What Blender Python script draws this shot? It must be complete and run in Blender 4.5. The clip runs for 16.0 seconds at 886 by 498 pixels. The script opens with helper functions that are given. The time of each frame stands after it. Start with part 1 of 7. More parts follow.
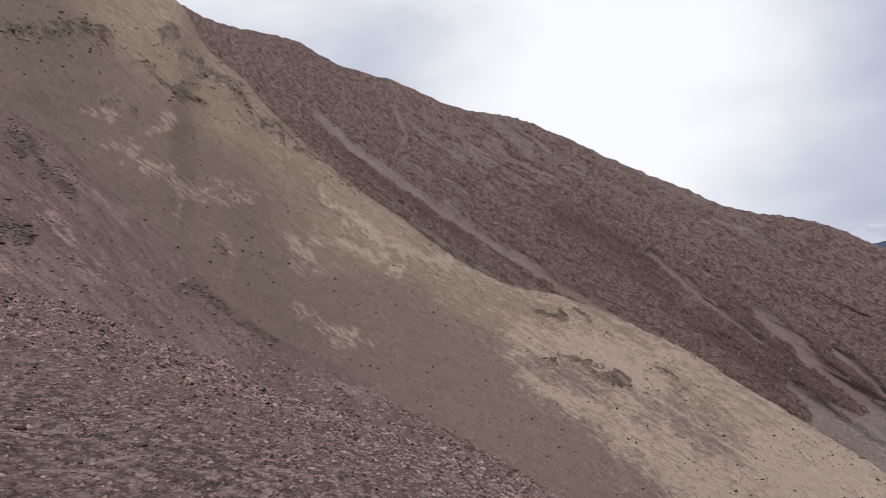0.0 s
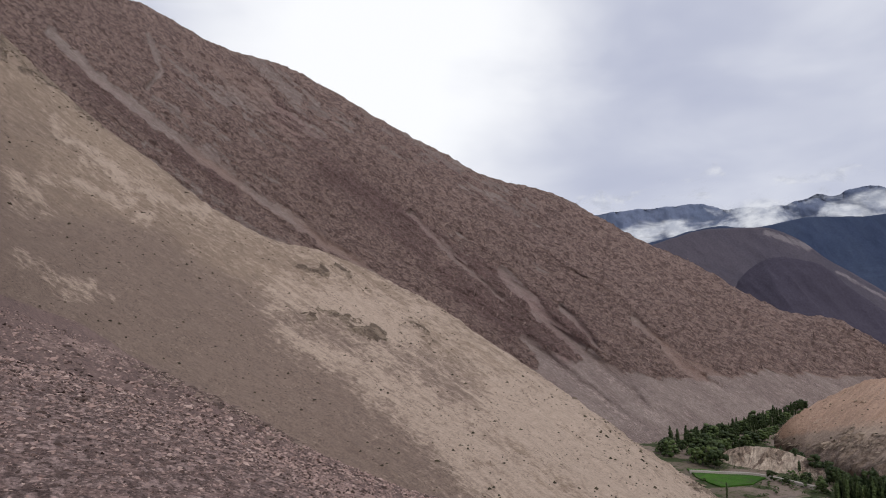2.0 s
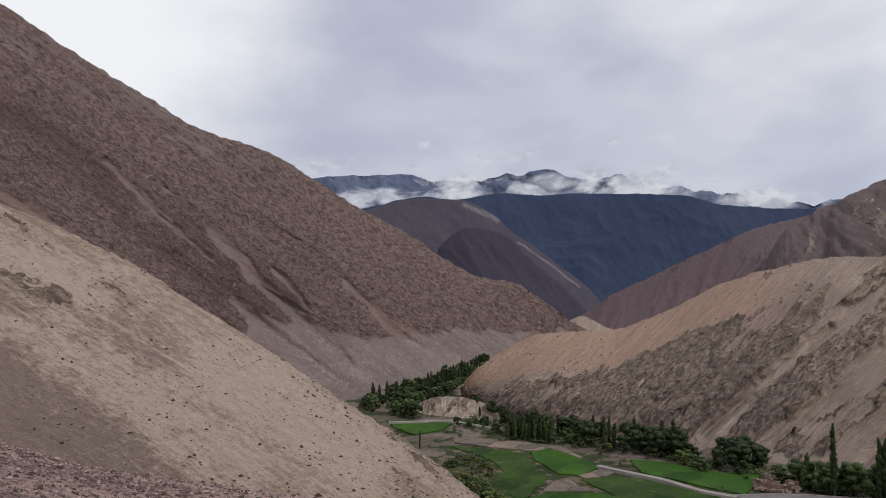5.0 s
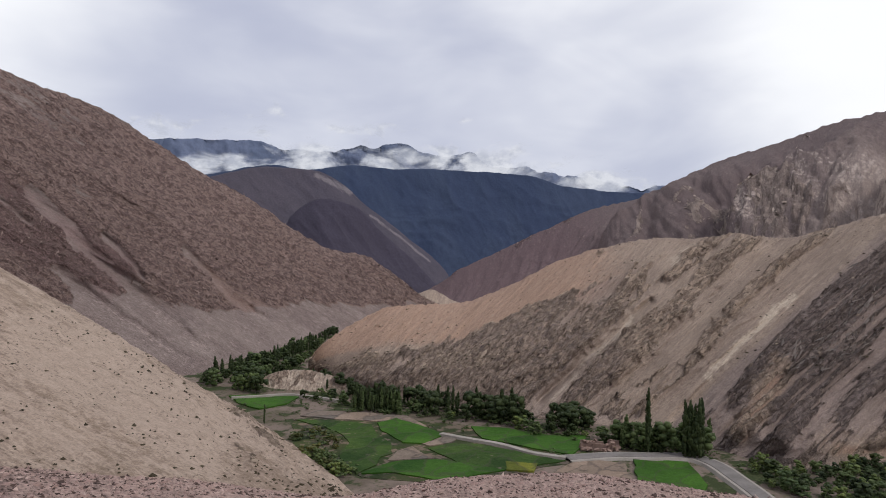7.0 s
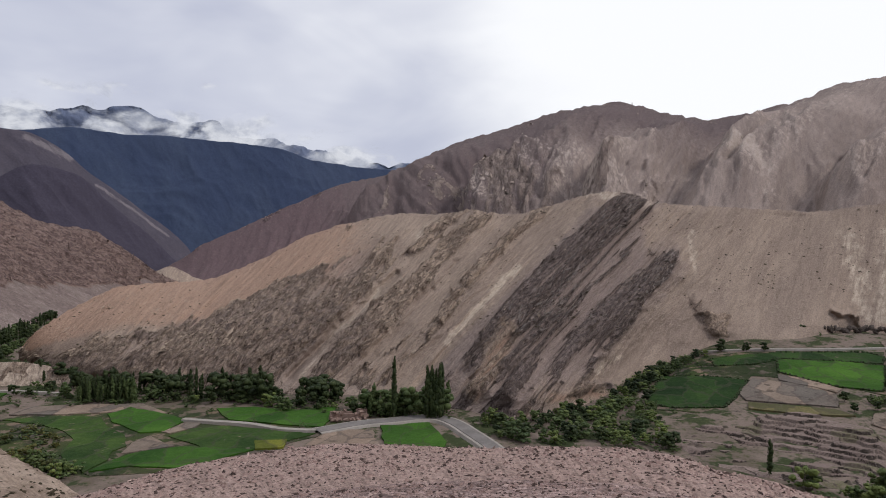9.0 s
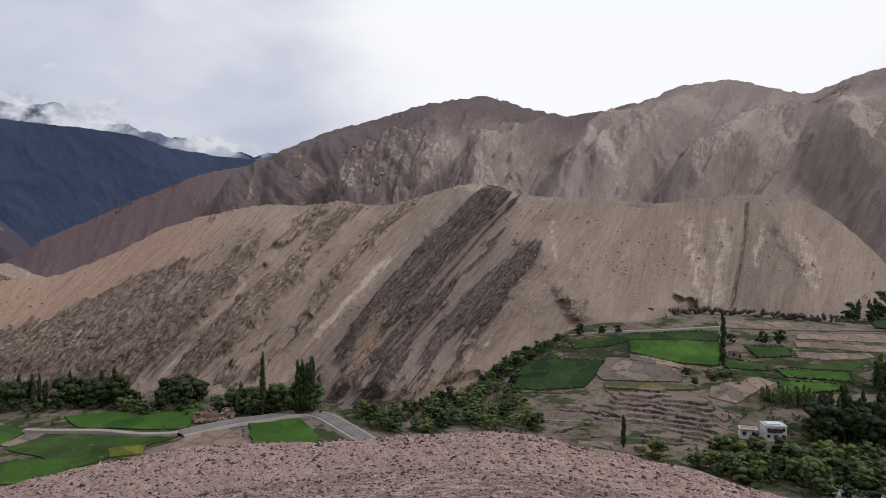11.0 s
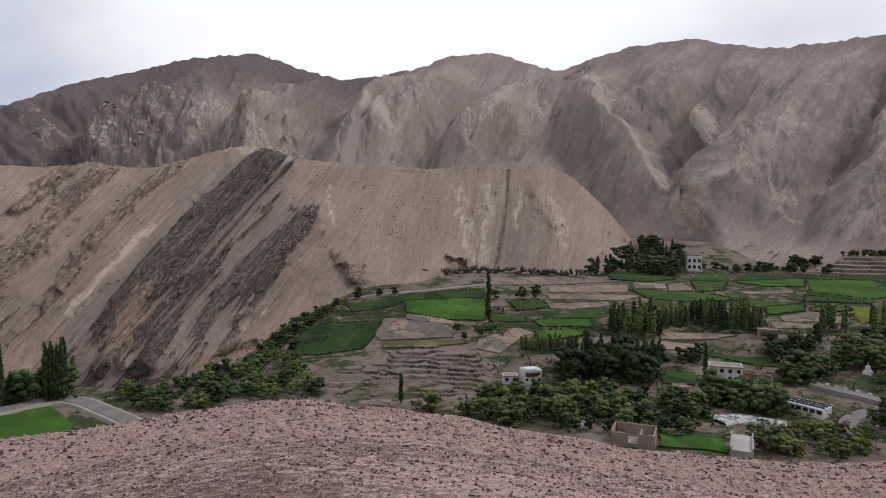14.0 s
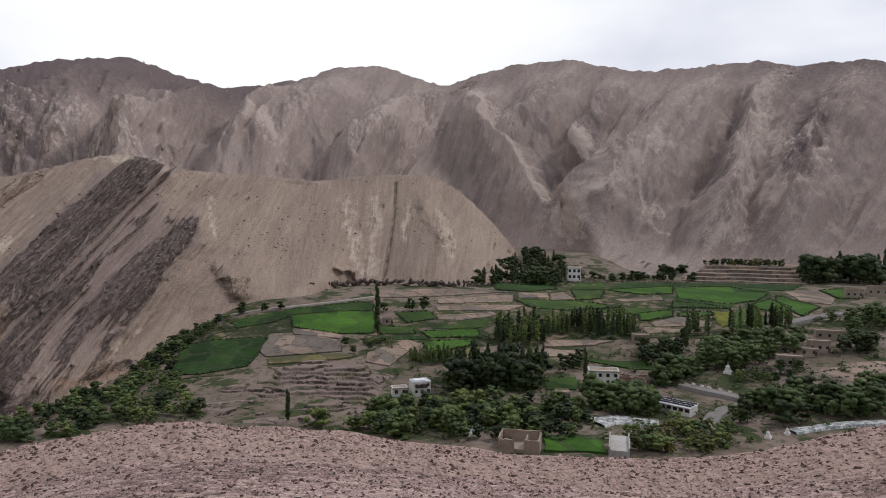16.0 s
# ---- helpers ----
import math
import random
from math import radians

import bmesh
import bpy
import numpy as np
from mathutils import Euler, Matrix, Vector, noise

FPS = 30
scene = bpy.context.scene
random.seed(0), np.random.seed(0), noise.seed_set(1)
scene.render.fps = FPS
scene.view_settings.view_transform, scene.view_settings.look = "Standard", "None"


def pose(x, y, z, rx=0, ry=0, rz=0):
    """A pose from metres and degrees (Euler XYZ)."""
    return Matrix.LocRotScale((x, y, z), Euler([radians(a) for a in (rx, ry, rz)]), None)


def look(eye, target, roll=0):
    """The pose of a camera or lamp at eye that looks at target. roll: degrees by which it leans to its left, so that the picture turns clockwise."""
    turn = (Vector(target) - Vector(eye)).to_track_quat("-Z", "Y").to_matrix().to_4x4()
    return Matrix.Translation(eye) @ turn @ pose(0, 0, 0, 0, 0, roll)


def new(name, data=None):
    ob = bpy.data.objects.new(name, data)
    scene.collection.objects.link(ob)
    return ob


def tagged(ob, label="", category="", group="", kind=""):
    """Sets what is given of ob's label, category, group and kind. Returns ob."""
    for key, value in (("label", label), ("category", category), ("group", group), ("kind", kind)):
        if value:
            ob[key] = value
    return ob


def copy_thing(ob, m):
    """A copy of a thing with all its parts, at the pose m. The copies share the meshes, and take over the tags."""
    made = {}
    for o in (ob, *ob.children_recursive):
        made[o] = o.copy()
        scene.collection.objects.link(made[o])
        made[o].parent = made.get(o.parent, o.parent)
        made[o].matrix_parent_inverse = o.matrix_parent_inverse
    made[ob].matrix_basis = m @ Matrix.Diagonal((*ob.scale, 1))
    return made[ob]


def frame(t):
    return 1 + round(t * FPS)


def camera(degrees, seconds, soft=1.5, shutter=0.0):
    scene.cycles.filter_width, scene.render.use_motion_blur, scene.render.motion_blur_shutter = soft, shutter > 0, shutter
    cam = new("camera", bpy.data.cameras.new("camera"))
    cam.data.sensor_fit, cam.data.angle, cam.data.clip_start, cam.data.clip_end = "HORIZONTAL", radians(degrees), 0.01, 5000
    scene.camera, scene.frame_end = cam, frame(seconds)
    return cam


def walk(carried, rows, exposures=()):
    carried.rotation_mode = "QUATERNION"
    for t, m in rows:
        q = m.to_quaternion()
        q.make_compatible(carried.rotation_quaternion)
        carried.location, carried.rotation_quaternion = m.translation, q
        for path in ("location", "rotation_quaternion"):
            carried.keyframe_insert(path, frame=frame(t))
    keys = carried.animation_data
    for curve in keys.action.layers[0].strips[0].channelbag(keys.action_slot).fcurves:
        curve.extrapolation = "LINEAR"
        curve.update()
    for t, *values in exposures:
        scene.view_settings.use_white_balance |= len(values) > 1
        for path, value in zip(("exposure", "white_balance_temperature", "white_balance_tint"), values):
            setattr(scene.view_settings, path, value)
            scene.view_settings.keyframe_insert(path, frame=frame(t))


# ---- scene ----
# the viewer turns on the spot; the lens swings on a short arc at arm's length
cam = camera(66.5, 16.0, 1.0)
EYE, ARM = 1.6, 0.35
# seconds, yaw, pitch, roll in degrees
TURNS = [
    (0.0, 0.0, 10.5, 0.11),
    (0.5, -4.73, 9.46, 0.27),
    (1.0, -8.56, 8.56, 0.5),
    (1.5, -14.37, 7.32, -0.02),
    (2.0, -20.07, 6.72, -0.2),
    (2.5, -24.86, 6.68, 0.2),
    (3.0, -28.73, 5.88, -0.03),
    (3.5, -32.02, 4.7, -0.61),
    (4.0, -37.02, 4.22, -1.18),
    (4.5, -40.97, 3.83, -0.78),
    (7.0, -56.56, 1.31, 0.97),
    (7.5, -61.79, 0.29, 0.36),
    (8.0, -68.46, 0.49, 0.54),
    (8.5, -73.51, 0.21, 0.16),
    (9.0, -77.57, -0.54, 0.68),
    (11.5, -90.74, -1.38, -0.01),
    (12.0, -93.45, -1.71, -0.07),
    (12.5, -97.63, -2.08, -0.35),
    (13.0, -101.34, -3.24, -0.48),
    (13.5, -104.22, -3.61, -0.11),
    (14.0, -107.21, -4.12, 0.04),
    (14.5, -109.6, -4.55, -0.17),
    (15.0, -111.87, -5.07, -0.3),
    (15.5, -115.58, -3.84, 0.29),
    (16.0, -116.66, -3.06, 0.17),
]


def held(yaw, pitch, roll):
    a = radians(yaw)
    return pose(-ARM * math.sin(a), ARM * math.cos(a), EYE) @ pose(0, 0, 0, 0, 0, yaw) @ pose(0, 0, 0, 90 + pitch, 0, 0) @ pose(0, 0, 0, 0, 0, roll)


walk(cam, [(t, held(y, p, r)) for t, y, p, r in TURNS], exposures=((0.0, 0.0), (2.0, 0.03), (3.0, 0.0), (3.5, -0.1), (4.0, -0.12), (4.5, -0.14), (7.0, 0.05), (8.0, 0.14), (9.0, 0.02), (12.0, -0.02), (14.0, 0.03), (16.0, 0.08)))


# ---- sky and sun ----
def sky_dir(az, el):
    a, e = radians(az), radians(el)
    return (math.sin(a) * math.cos(e), math.cos(a) * math.cos(e), math.sin(e))


class Nodes:
    """A short hand for node trees."""

    def __init__(self, tree):
        self.t = tree
        tree.nodes.clear()

    def n(self, kind, props=None, **inputs):
        nd = self.t.nodes.new(kind)
        for k, v in (props or {}).items():
            setattr(nd, k, v)
        for k, v in inputs.items():
            key = k.replace("_", " ")
            sock = nd.inputs[int(k[1:])] if k[0] == "i" and k[1:].isdigit() else nd.inputs[key]
            if isinstance(v, bpy.types.NodeSocket):
                self.t.links.new(v, sock)
            else:
                sock.default_value = v
        return nd

    def math(self, op, a, b=0.0, c=0.0):
        return self.n("ShaderNodeMath", {"operation": op}, i0=a, i1=b, i2=c).outputs[0]

    def mix(self, f, a, b, mode="MIX"):
        nd = self.n("ShaderNodeMix", {"data_type": "RGBA", "blend_type": mode})
        for i, v in ((0, f), (6, a), (7, b)):
            if isinstance(v, bpy.types.NodeSocket):
                self.t.links.new(v, nd.inputs[i])
            else:
                nd.inputs[i].default_value = v if i == 0 else (*v[:3], 1)
        return nd.outputs[2]

    def step(self, v, lo, hi, a=0.0, b=1.0):
        nd = self.n("ShaderNodeMapRange", {"interpolation_type": "SMOOTHSTEP"}, Value=v, From_Min=lo, From_Max=hi, To_Min=a, To_Max=b)
        return nd.outputs[0]

    def noise(self, vec, scale, detail=4.0, rough=0.55, dist=0.0):
        return self.n("ShaderNodeTexNoise", Vector=vec, Scale=scale, Detail=detail, Roughness=rough, Distortion=dist).outputs[0]

    def scaled(self, vec, s):
        return self.n("ShaderNodeMapping", Vector=vec, Scale=s).outputs[0]


world = bpy.data.worlds.new("overcast")
scene.world = world
world.use_nodes = True
w = Nodes(world.node_tree)
SUN_AZ, SUN_EL = 182.0, 48.0
sky = w.n("ShaderNodeTexSky", {"sky_type": "NISHITA", "sun_disc": False, "sun_elevation": radians(SUN_EL), "sun_rotation": radians(SUN_AZ)})
geo = w.n("ShaderNodeTexCoord").outputs["Generated"]
flat = w.scaled(geo, (1.0, 1.0, 1.9))
n1 = w.noise(flat, 1.7, 4.0, 0.45, 0.3)
n2 = w.noise(w.scaled(geo, (1.0, 1.0, 2.4)), 3.6, 4.0, 0.5, 0.3)


def lobe(az, el, width):
    """How near a direction lies to the middle of a cloud, 0 to 1."""
    d = w.n("ShaderNodeVectorMath", {"operation": "DOT_PRODUCT"}, i0=geo, i1=sky_dir(az, el)).outputs["Value"]
    return w.step(d, math.cos(radians(width)), 1.0)


grey = w.math("MULTIPLY_ADD", n1, 2.0, -1.0)
grey = w.math("ADD", grey, w.math("MULTIPLY", w.math("SUBTRACT", n2, 0.5), 0.9))
# (-130, 40) is an unseen grey cloud, added to dim slopes facing the viewer
CLOUDS = ((43, 13, 26, 0.36), (66, 14, 20, 0.58), (28, 6, 14, 0.15), (50, 5, 16, -0.10), (14, 20, 20, -0.5), (96, 17, 28, -0.45), (112, 12, 26, -0.40), (149, 13, 18, -0.2), (46, 14, 18, 0.25), (1, 24, 12, 0.22), (78, 26, 14, 0.12), (-130, 40, 120, 0.75), (54, 21, 15, 0.1))
for az, el, width, gain in CLOUDS:
    grey = w.math("ADD", grey, w.math("MULTIPLY", lobe(az, el, width), gain))
cover = w.step(grey, -0.2, 1.0)
cloud = w.mix(cover, (1.05, 1.06, 1.09), (0.51, 0.54, 0.68))
hue = w.n("ShaderNodeVectorMath", {"operation": "SCALE"}, i0=sky.outputs[0], Scale=0.05).outputs[0]
mixed = w.mix(0.10, cloud, hue)
w.n("ShaderNodeOutputWorld", Surface=w.n("ShaderNodeBackground", Color=mixed, Strength=1.0).outputs[0])

sun = new("sun", bpy.data.lights.new("sun", "SUN"))
sun.data.energy, sun.data.angle, sun.data.color = 1.5, radians(10), (1.0, 0.95, 0.91)
sun.matrix_world = look(Vector(sky_dir(SUN_AZ, SUN_EL)) * 50, (0, 0, 0))


# ---- noise for shapes ----
def lattice(ix, iy, seed):
    h = (ix * 374761393 + iy * 668265263 + seed * 1442695041) & 0xFFFFFFFF
    h = ((h ^ (h >> 13)) * 1274126177) & 0xFFFFFFFF
    return ((h ^ (h >> 16)) & 0xFFFF) / 65535.0


def value_noise(x, y, seed=0):
    ix, iy = np.floor(x).astype(np.int64), np.floor(y).astype(np.int64)
    fx, fy = x - ix, y - iy
    fx, fy = fx * fx * fx * (fx * (fx * 6 - 15) + 10), fy * fy * fy * (fy * (fy * 6 - 15) + 10)
    a, b = lattice(ix, iy, seed), lattice(ix + 1, iy, seed)
    c, d = lattice(ix, iy + 1, seed), lattice(ix + 1, iy + 1, seed)
    return (a + (b - a) * fx) * (1 - fy) + (c + (d - c) * fx) * fy


def fbm(x, y, octaves=5, seed=0, gain=0.5):
    total, amp, norm = 0.0, 1.0, 0.0
    for o in range(octaves):
        total = total + amp * value_noise(x * 2**o + 17.3 * o, y * 2**o - 9.1 * o, seed + o)
        norm += amp
        amp *= gain
    return total / norm * 2 - 1


def ridged(x, y, octaves=5, seed=0, gain=0.5):
    """Sharp crests at 1, broad troughs near 0."""
    total, amp, norm = 0.0, 1.0, 0.0
    for o in range(octaves):
        v = 1 - np.abs(value_noise(x * 2**o + 5.7 * o, y * 2**o + 3.3 * o, seed + o) * 2 - 1)
        total = total + amp * v * v
        norm += amp
        amp *= gain
    return total / norm


def smooth(lo, hi, v):
    f = np.clip((np.asarray(v, float) - lo) / (hi - lo), 0, 1)
    return f * f * (3 - 2 * f)


def curve(points, az):
    """A smooth line through (az, r, z) points, at the azimuths az."""
    p = np.array(points, float)
    a = p[:, 0]
    out = []
    for k in (1, 2):
        v = p[:, k]
        d = np.diff(v) / np.diff(a)
        m = np.zeros(len(v))
        m[1:-1] = np.where(d[:-1] * d[1:] > 0, 2 * d[:-1] * d[1:] / np.where(np.abs(d[:-1] + d[1:]) < 1e-9, 1e-9, d[:-1] + d[1:]), 0)
        m[0], m[-1] = d[0], d[-1]
        i = np.clip(np.searchsorted(a, az) - 1, 0, len(a) - 2)
        h = a[i + 1] - a[i]
        s = np.clip((az - a[i]) / h, 0, 1)
        out.append((1 + 2 * s) * (1 - s) ** 2 * v[i] + s * (1 - s) ** 2 * h * m[i] + s * s * (3 - 2 * s) * v[i + 1] + s * s * (s - 1) * h * m[i + 1])
    return out


def grid_mesh(name, co, attrs, material):
    """A sheet of quads over co[rows, columns, 3], with float attributes on its points."""
    nv, nu = co.shape[:2]
    me = bpy.data.meshes.new(name)
    idx = np.arange(nv * nu).reshape(nv, nu)
    quads = np.stack([idx[:-1, :-1], idx[:-1, 1:], idx[1:, 1:], idx[1:, :-1]], -1).reshape(-1, 4)
    me.vertices.add(nv * nu)
    me.vertices.foreach_set("co", co.astype(np.float32).ravel())
    me.loops.add(quads.size)
    me.loops.foreach_set("vertex_index", quads.astype(np.int32).ravel())
    me.polygons.add(len(quads))
    me.polygons.foreach_set("loop_start", np.arange(0, quads.size, 4, dtype=np.int32))
    me.update(calc_edges=True)
    me.polygons.foreach_set("use_smooth", np.ones(len(quads), bool))
    for key, v in attrs.items():
        v = np.asarray(v, np.float32)
        if v.ndim == 3:
            me.attributes.new(key, "FLOAT_VECTOR", "POINT").data.foreach_set("vector", v.ravel())
        else:
            me.attributes.new(key, "FLOAT", "POINT").data.foreach_set("value", v.ravel())
    me.materials.append(material)
    me.validate()
    return new(name, me)


def loft(rails, a0, a1, nu, steps, lean, shape=None, bow=None, jag=None):
    """A hillside between lines of (az, r, z), from the far side to the foot. steps: rows between two lines.
    lean: how far its fall lines turn aside, as degrees of azimuth for each degree of height, or a function that gives where the fall line of a place begins.
    jag: (metres, bumps for each degree, seed) of unevenness close to the second line, the crest.
    shape: metres along the normal, or a pair: along the normal, and towards the viewer.
    Returns points, azimuth, elevation, the way down 0..n, and flow coordinates in metres."""
    az = np.linspace(a0, a1, nu)
    lines = [curve(r, az) for r in rails]
    rr, zz, vv = [], [], []
    for i, n in enumerate(steps):
        (r0, z0), (r1, z1) = lines[i], lines[i + 1]
        last = i == len(steps) - 1
        for k in range(n + last):
            f = k / n
            g = f if not bow else f + bow[i] * f * (1 - f)
            rr.append(r0 + (r1 - r0) * f)
            zz.append(z0 + (z1 - z0) * g)
            vv.append(np.full(nu, i + f))
    r, z, v = np.array(rr), np.array(zz), np.array(vv)
    A = np.broadcast_to(az, r.shape)
    if jag:
        rise = 0.6 * (ridged(az * jag[1], 0 * az + 3.7, 4, jag[2], 0.55) - 0.45) + 0.5 * fbm(az * jag[1] * 2.5, 0 * az + 1.2, 4, jag[2] + 5, 0.6)
        z = z + jag[0] * rise * np.exp(-np.abs(v - 1) / 0.02)
    el = np.degrees(np.arctan2(z - EYE, r))
    scale = np.median(r) * math.pi / 180
    s, d = (lean(A, el) * scale, el * scale) if callable(lean) else ((A + lean * el) * scale, (el - lean * 0.3 * A) * scale)
    co = np.stack([r * np.sin(np.radians(A)), r * np.cos(np.radians(A)), z], -1)
    if shape is not None:
        du, dv = np.gradient(co, axis=1), np.gradient(co, axis=0)
        nrm = np.cross(dv, du)
        nrm *= np.sign(nrm[..., 2:3] + 1e-9)
        nrm /= np.linalg.norm(nrm, axis=-1, keepdims=True) + 1e-9
        out = shape(A, el, v, s, d, r)
        if isinstance(out, tuple):
            eye = np.array((0, 0, EYE))
            co = eye + (co - eye) * (1 - out[1] / np.linalg.norm(co - eye, axis=-1))[..., None]
            out = out[0]
        co = co + nrm * out[..., None]
    return co, A, el, v, s, d, r


def hill(name, data, material, label, level=False, **masks):
    """A hillside as a sheet. masks: rock, tint, pale and dark, 0 to 1 over the sheet."""
    co, A, el, v, s, d, r = data
    attrs = {"flow": co if level else np.stack([s, d, co[..., 2]], -1)}
    for key in ("rock", "tint", "pale", "dark"):
        attrs[key] = masks.get(key, np.zeros(A.shape))
    return tagged(grid_mesh(name, co, attrs, material), label, "mountain", kind="structure")


def strokes(A, el, lines, wobble=0.35, seed=7):
    """How near each place lies to the given lines of (az, elevation), each with its half width: 1 on the line, 0 away from it."""
    a = A + wobble * fbm(A * 0.9, el * 0.9, 5, seed)
    e = el + wobble * fbm(A * 0.9 + 50, el * 0.9, 5, seed + 9)
    out = np.zeros(A.shape)
    for pts, width in lines:
        lo_a, hi_a = min(p[0] for p in pts) - 3 * width, max(p[0] for p in pts) + 3 * width
        box = np.where((a[0 if a.ndim == 1 else 0] > lo_a - 2) & (a[0] < hi_a + 2))[0]
        if len(box) == 0:
            continue
        c0, c1 = box[0], box[-1] + 1
        aa, ee = a[:, c0:c1], e[:, c0:c1]
        best = np.full(aa.shape, 1e9)
        for (x0, y0), (x1, y1) in zip(pts, pts[1:] if len(pts) > 1 else pts):
            dx, dy = x1 - x0, y1 - y0
            t = np.clip(((aa - x0) * dx + (ee - y0) * dy) / (dx * dx + dy * dy + 1e-9), 0, 1)
            best = np.minimum(best, np.hypot(aa - x0 - t * dx, ee - y0 - t * dy))
        out[:, c0:c1] = np.maximum(out[:, c0:c1], np.exp(-((best / (0.95 * width)) ** 2)))
    return out


def tents(A, el, lines, seed=17, wobble=0.5):
    """As strokes, but with a sharp crest: 1 on the line, falling evenly to 0 at its width."""
    a = A + wobble * fbm(A * 0.5, el * 0.5, 4, seed)
    e = el + wobble * fbm(A * 0.5 + 30, el * 0.5, 4, seed + 9)
    out = np.zeros(A.shape)
    for pts, width in lines:
        best = np.full(A.shape, 1e9)
        for (x0, y0), (x1, y1) in zip(pts, pts[1:]):
            dx, dy = x1 - x0, y1 - y0
            t = np.clip(((a - x0) * dx + (e - y0) * dy) / (dx * dx + dy * dy), 0, 1)
            best = np.minimum(best, np.hypot(a - x0 - t * dx, e - y0 - t * dy))
        out = np.maximum(out, np.clip(1 - best / width, 0, 1))
    return out


def crags(s, d, across, along, seed, octaves=5):
    """Broken ribs of rock that run down the flow coordinates: near 1 on their crests, near 0 in the hollows."""
    u = s + 0.35 * across * fbm(s / across * 0.6, d / along * 2.0, 3, seed + 40)
    return ridged(u / across, d / along, octaves, seed, 0.62)


# ---- materials ----
def material(name):
    m = bpy.data.materials.new(name)
    m.use_nodes = True
    return m, Nodes(m.node_tree)


def finish(k, color, rough=0.9, bump=None, strength=0.4, dist=1.0, spec=0.2):
    b = k.n("ShaderNodeBsdfPrincipled", Base_Color=color, Roughness=rough, Specular_IOR_Level=spec)
    if bump is not None:
        k.t.links.new(k.n("ShaderNodeBump", Height=bump, Strength=strength, Distance=dist).outputs[0], b.inputs["Normal"])
    k.n("ShaderNodeOutputMaterial", Surface=b.outputs[0])


def slope_material(name, scree, scree2, rocky, rocky2, tinted, paled, darked, grain=1.0, contrast=0.3, bump=1.0, specks=0.0, along=0.11, flecks=1.0, facet=1.0, edge=0.5):
    """Scree and broken rock by the 'rock' attribute, drawn out along the fall lines; other grounds and painted light or
    shade by 'tint', 'pale' and 'dark'.
    """
    m, k = material(name)
    scree, scree2, rocky, rocky2, tinted, paled, darked = ((0.88 * c[0], 0.85 * c[1], 0.86 * c[2]) for c in (scree, scree2, rocky, rocky2, tinted, paled, darked))
    flow = k.n("ShaderNodeAttribute", {"attribute_name": "flow"}).outputs["Vector"]
    rock, tint, pale, dark = (k.n("ShaderNodeAttribute", {"attribute_name": key}).outputs["Fac"] for key in ("rock", "tint", "pale", "dark"))
    pos = k.n("ShaderNodeNewGeometry").outputs["Position"]
    g = 1 / grain
    soft = k.noise(k.scaled(flow, (0.05 * g, 0.014 * g, 0.004 * g)), 1.0, 6, 0.6, 0.5)
    fine = k.noise(k.scaled(flow, (0.34 * g, along * g, 0.02 * g)), 1.0, 7, 0.66, 0.5)
    lump_colour = k.n("ShaderNodeTexNoise", Vector=pos, Scale=0.16 * g, Detail=6.0, Roughness=0.66, Distortion=0.3)
    lump = lump_colour.outputs[0]
    grit = k.noise(pos, 0.75 * g, 4, 0.7)
    big = k.noise(pos, 0.011 * g, 4, 0.55)
    # loose ground
    base = k.mix(k.step(k.math("ADD", k.math("MULTIPLY", soft, 0.6), k.math("MULTIPLY_ADD", big, 0.3, k.math("MULTIPLY", lump, 0.1))), 0.42, 0.58), scree, scree2)
    base = k.mix(k.step(k.math("ADD", tint, k.math("MULTIPLY", k.math("SUBTRACT", lump, 0.5), 0.7)), 0.15, 0.75), base, tinted)
    blotch = k.math("ADD", k.math("MULTIPLY", k.math("SUBTRACT", lump, 0.5), 1.5), k.math("MULTIPLY", k.math("SUBTRACT", fine, 0.5), 1.6))
    base = k.mix(k.step(k.math("ADD", pale, k.math("MULTIPLY", blotch, 0.8)), 0.52 - 0.5 * edge, 0.52 + 0.6 * edge), base, paled)
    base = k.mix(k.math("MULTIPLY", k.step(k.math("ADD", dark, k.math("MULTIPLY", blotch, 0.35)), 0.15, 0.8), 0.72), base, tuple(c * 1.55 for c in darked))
    # broken rock: angular blocks of uneven colour and height
    warp = k.n("ShaderNodeVectorMath", {"operation": "MULTIPLY_ADD"}, i0=lump_colour.outputs["Color"], i1=(9.0 * grain,) * 3, i2=flow).outputs[0]
    blocks = k.n("ShaderNodeTexVoronoi", {"voronoi_dimensions": "2D"}, Vector=k.scaled(warp, (0.30 * g, 0.16 * g, 1.0)), Scale=1.0)
    chips = k.n("ShaderNodeTexVoronoi", {"voronoi_dimensions": "2D"}, Vector=k.scaled(warp, (0.72 * g, 0.46 * g, 1.0)), Scale=1.0)
    tone = k.n("ShaderNodeSeparateColor", Color=blocks.outputs["Color"]).outputs[0]
    chip_rgb = k.n("ShaderNodeSeparateColor", Color=chips.outputs["Color"])
    chip = chip_rgb.outputs[0]
    mixed = k.math("ADD", k.math("MULTIPLY_ADD", tone, 0.34 * facet, k.math("MULTIPLY", chip, 0.22 * facet)), k.math("MULTIPLY", fine, 0.9 - 0.5 * facet))
    rk = k.mix(k.step(mixed, 0.22, 0.68), rocky, rocky2)
    strata = k.noise(k.scaled(flow, (0.55 * g, 0.016 * g, 0.0)), 1.0, 5, 0.62, 0.25)
    band = k.mix(k.step(k.math("ADD", k.math("MULTIPLY", strata, 0.75), k.math("MULTIPLY", chip, 0.25)), 0.32, 0.68), tuple(c * 0.68 for c in darked), tuple(c * 1.45 for c in darked))
    rk = k.mix(k.step(k.math("ADD", dark, k.math("MULTIPLY", blotch, 0.5)), 0.2, 0.7), rk, band)
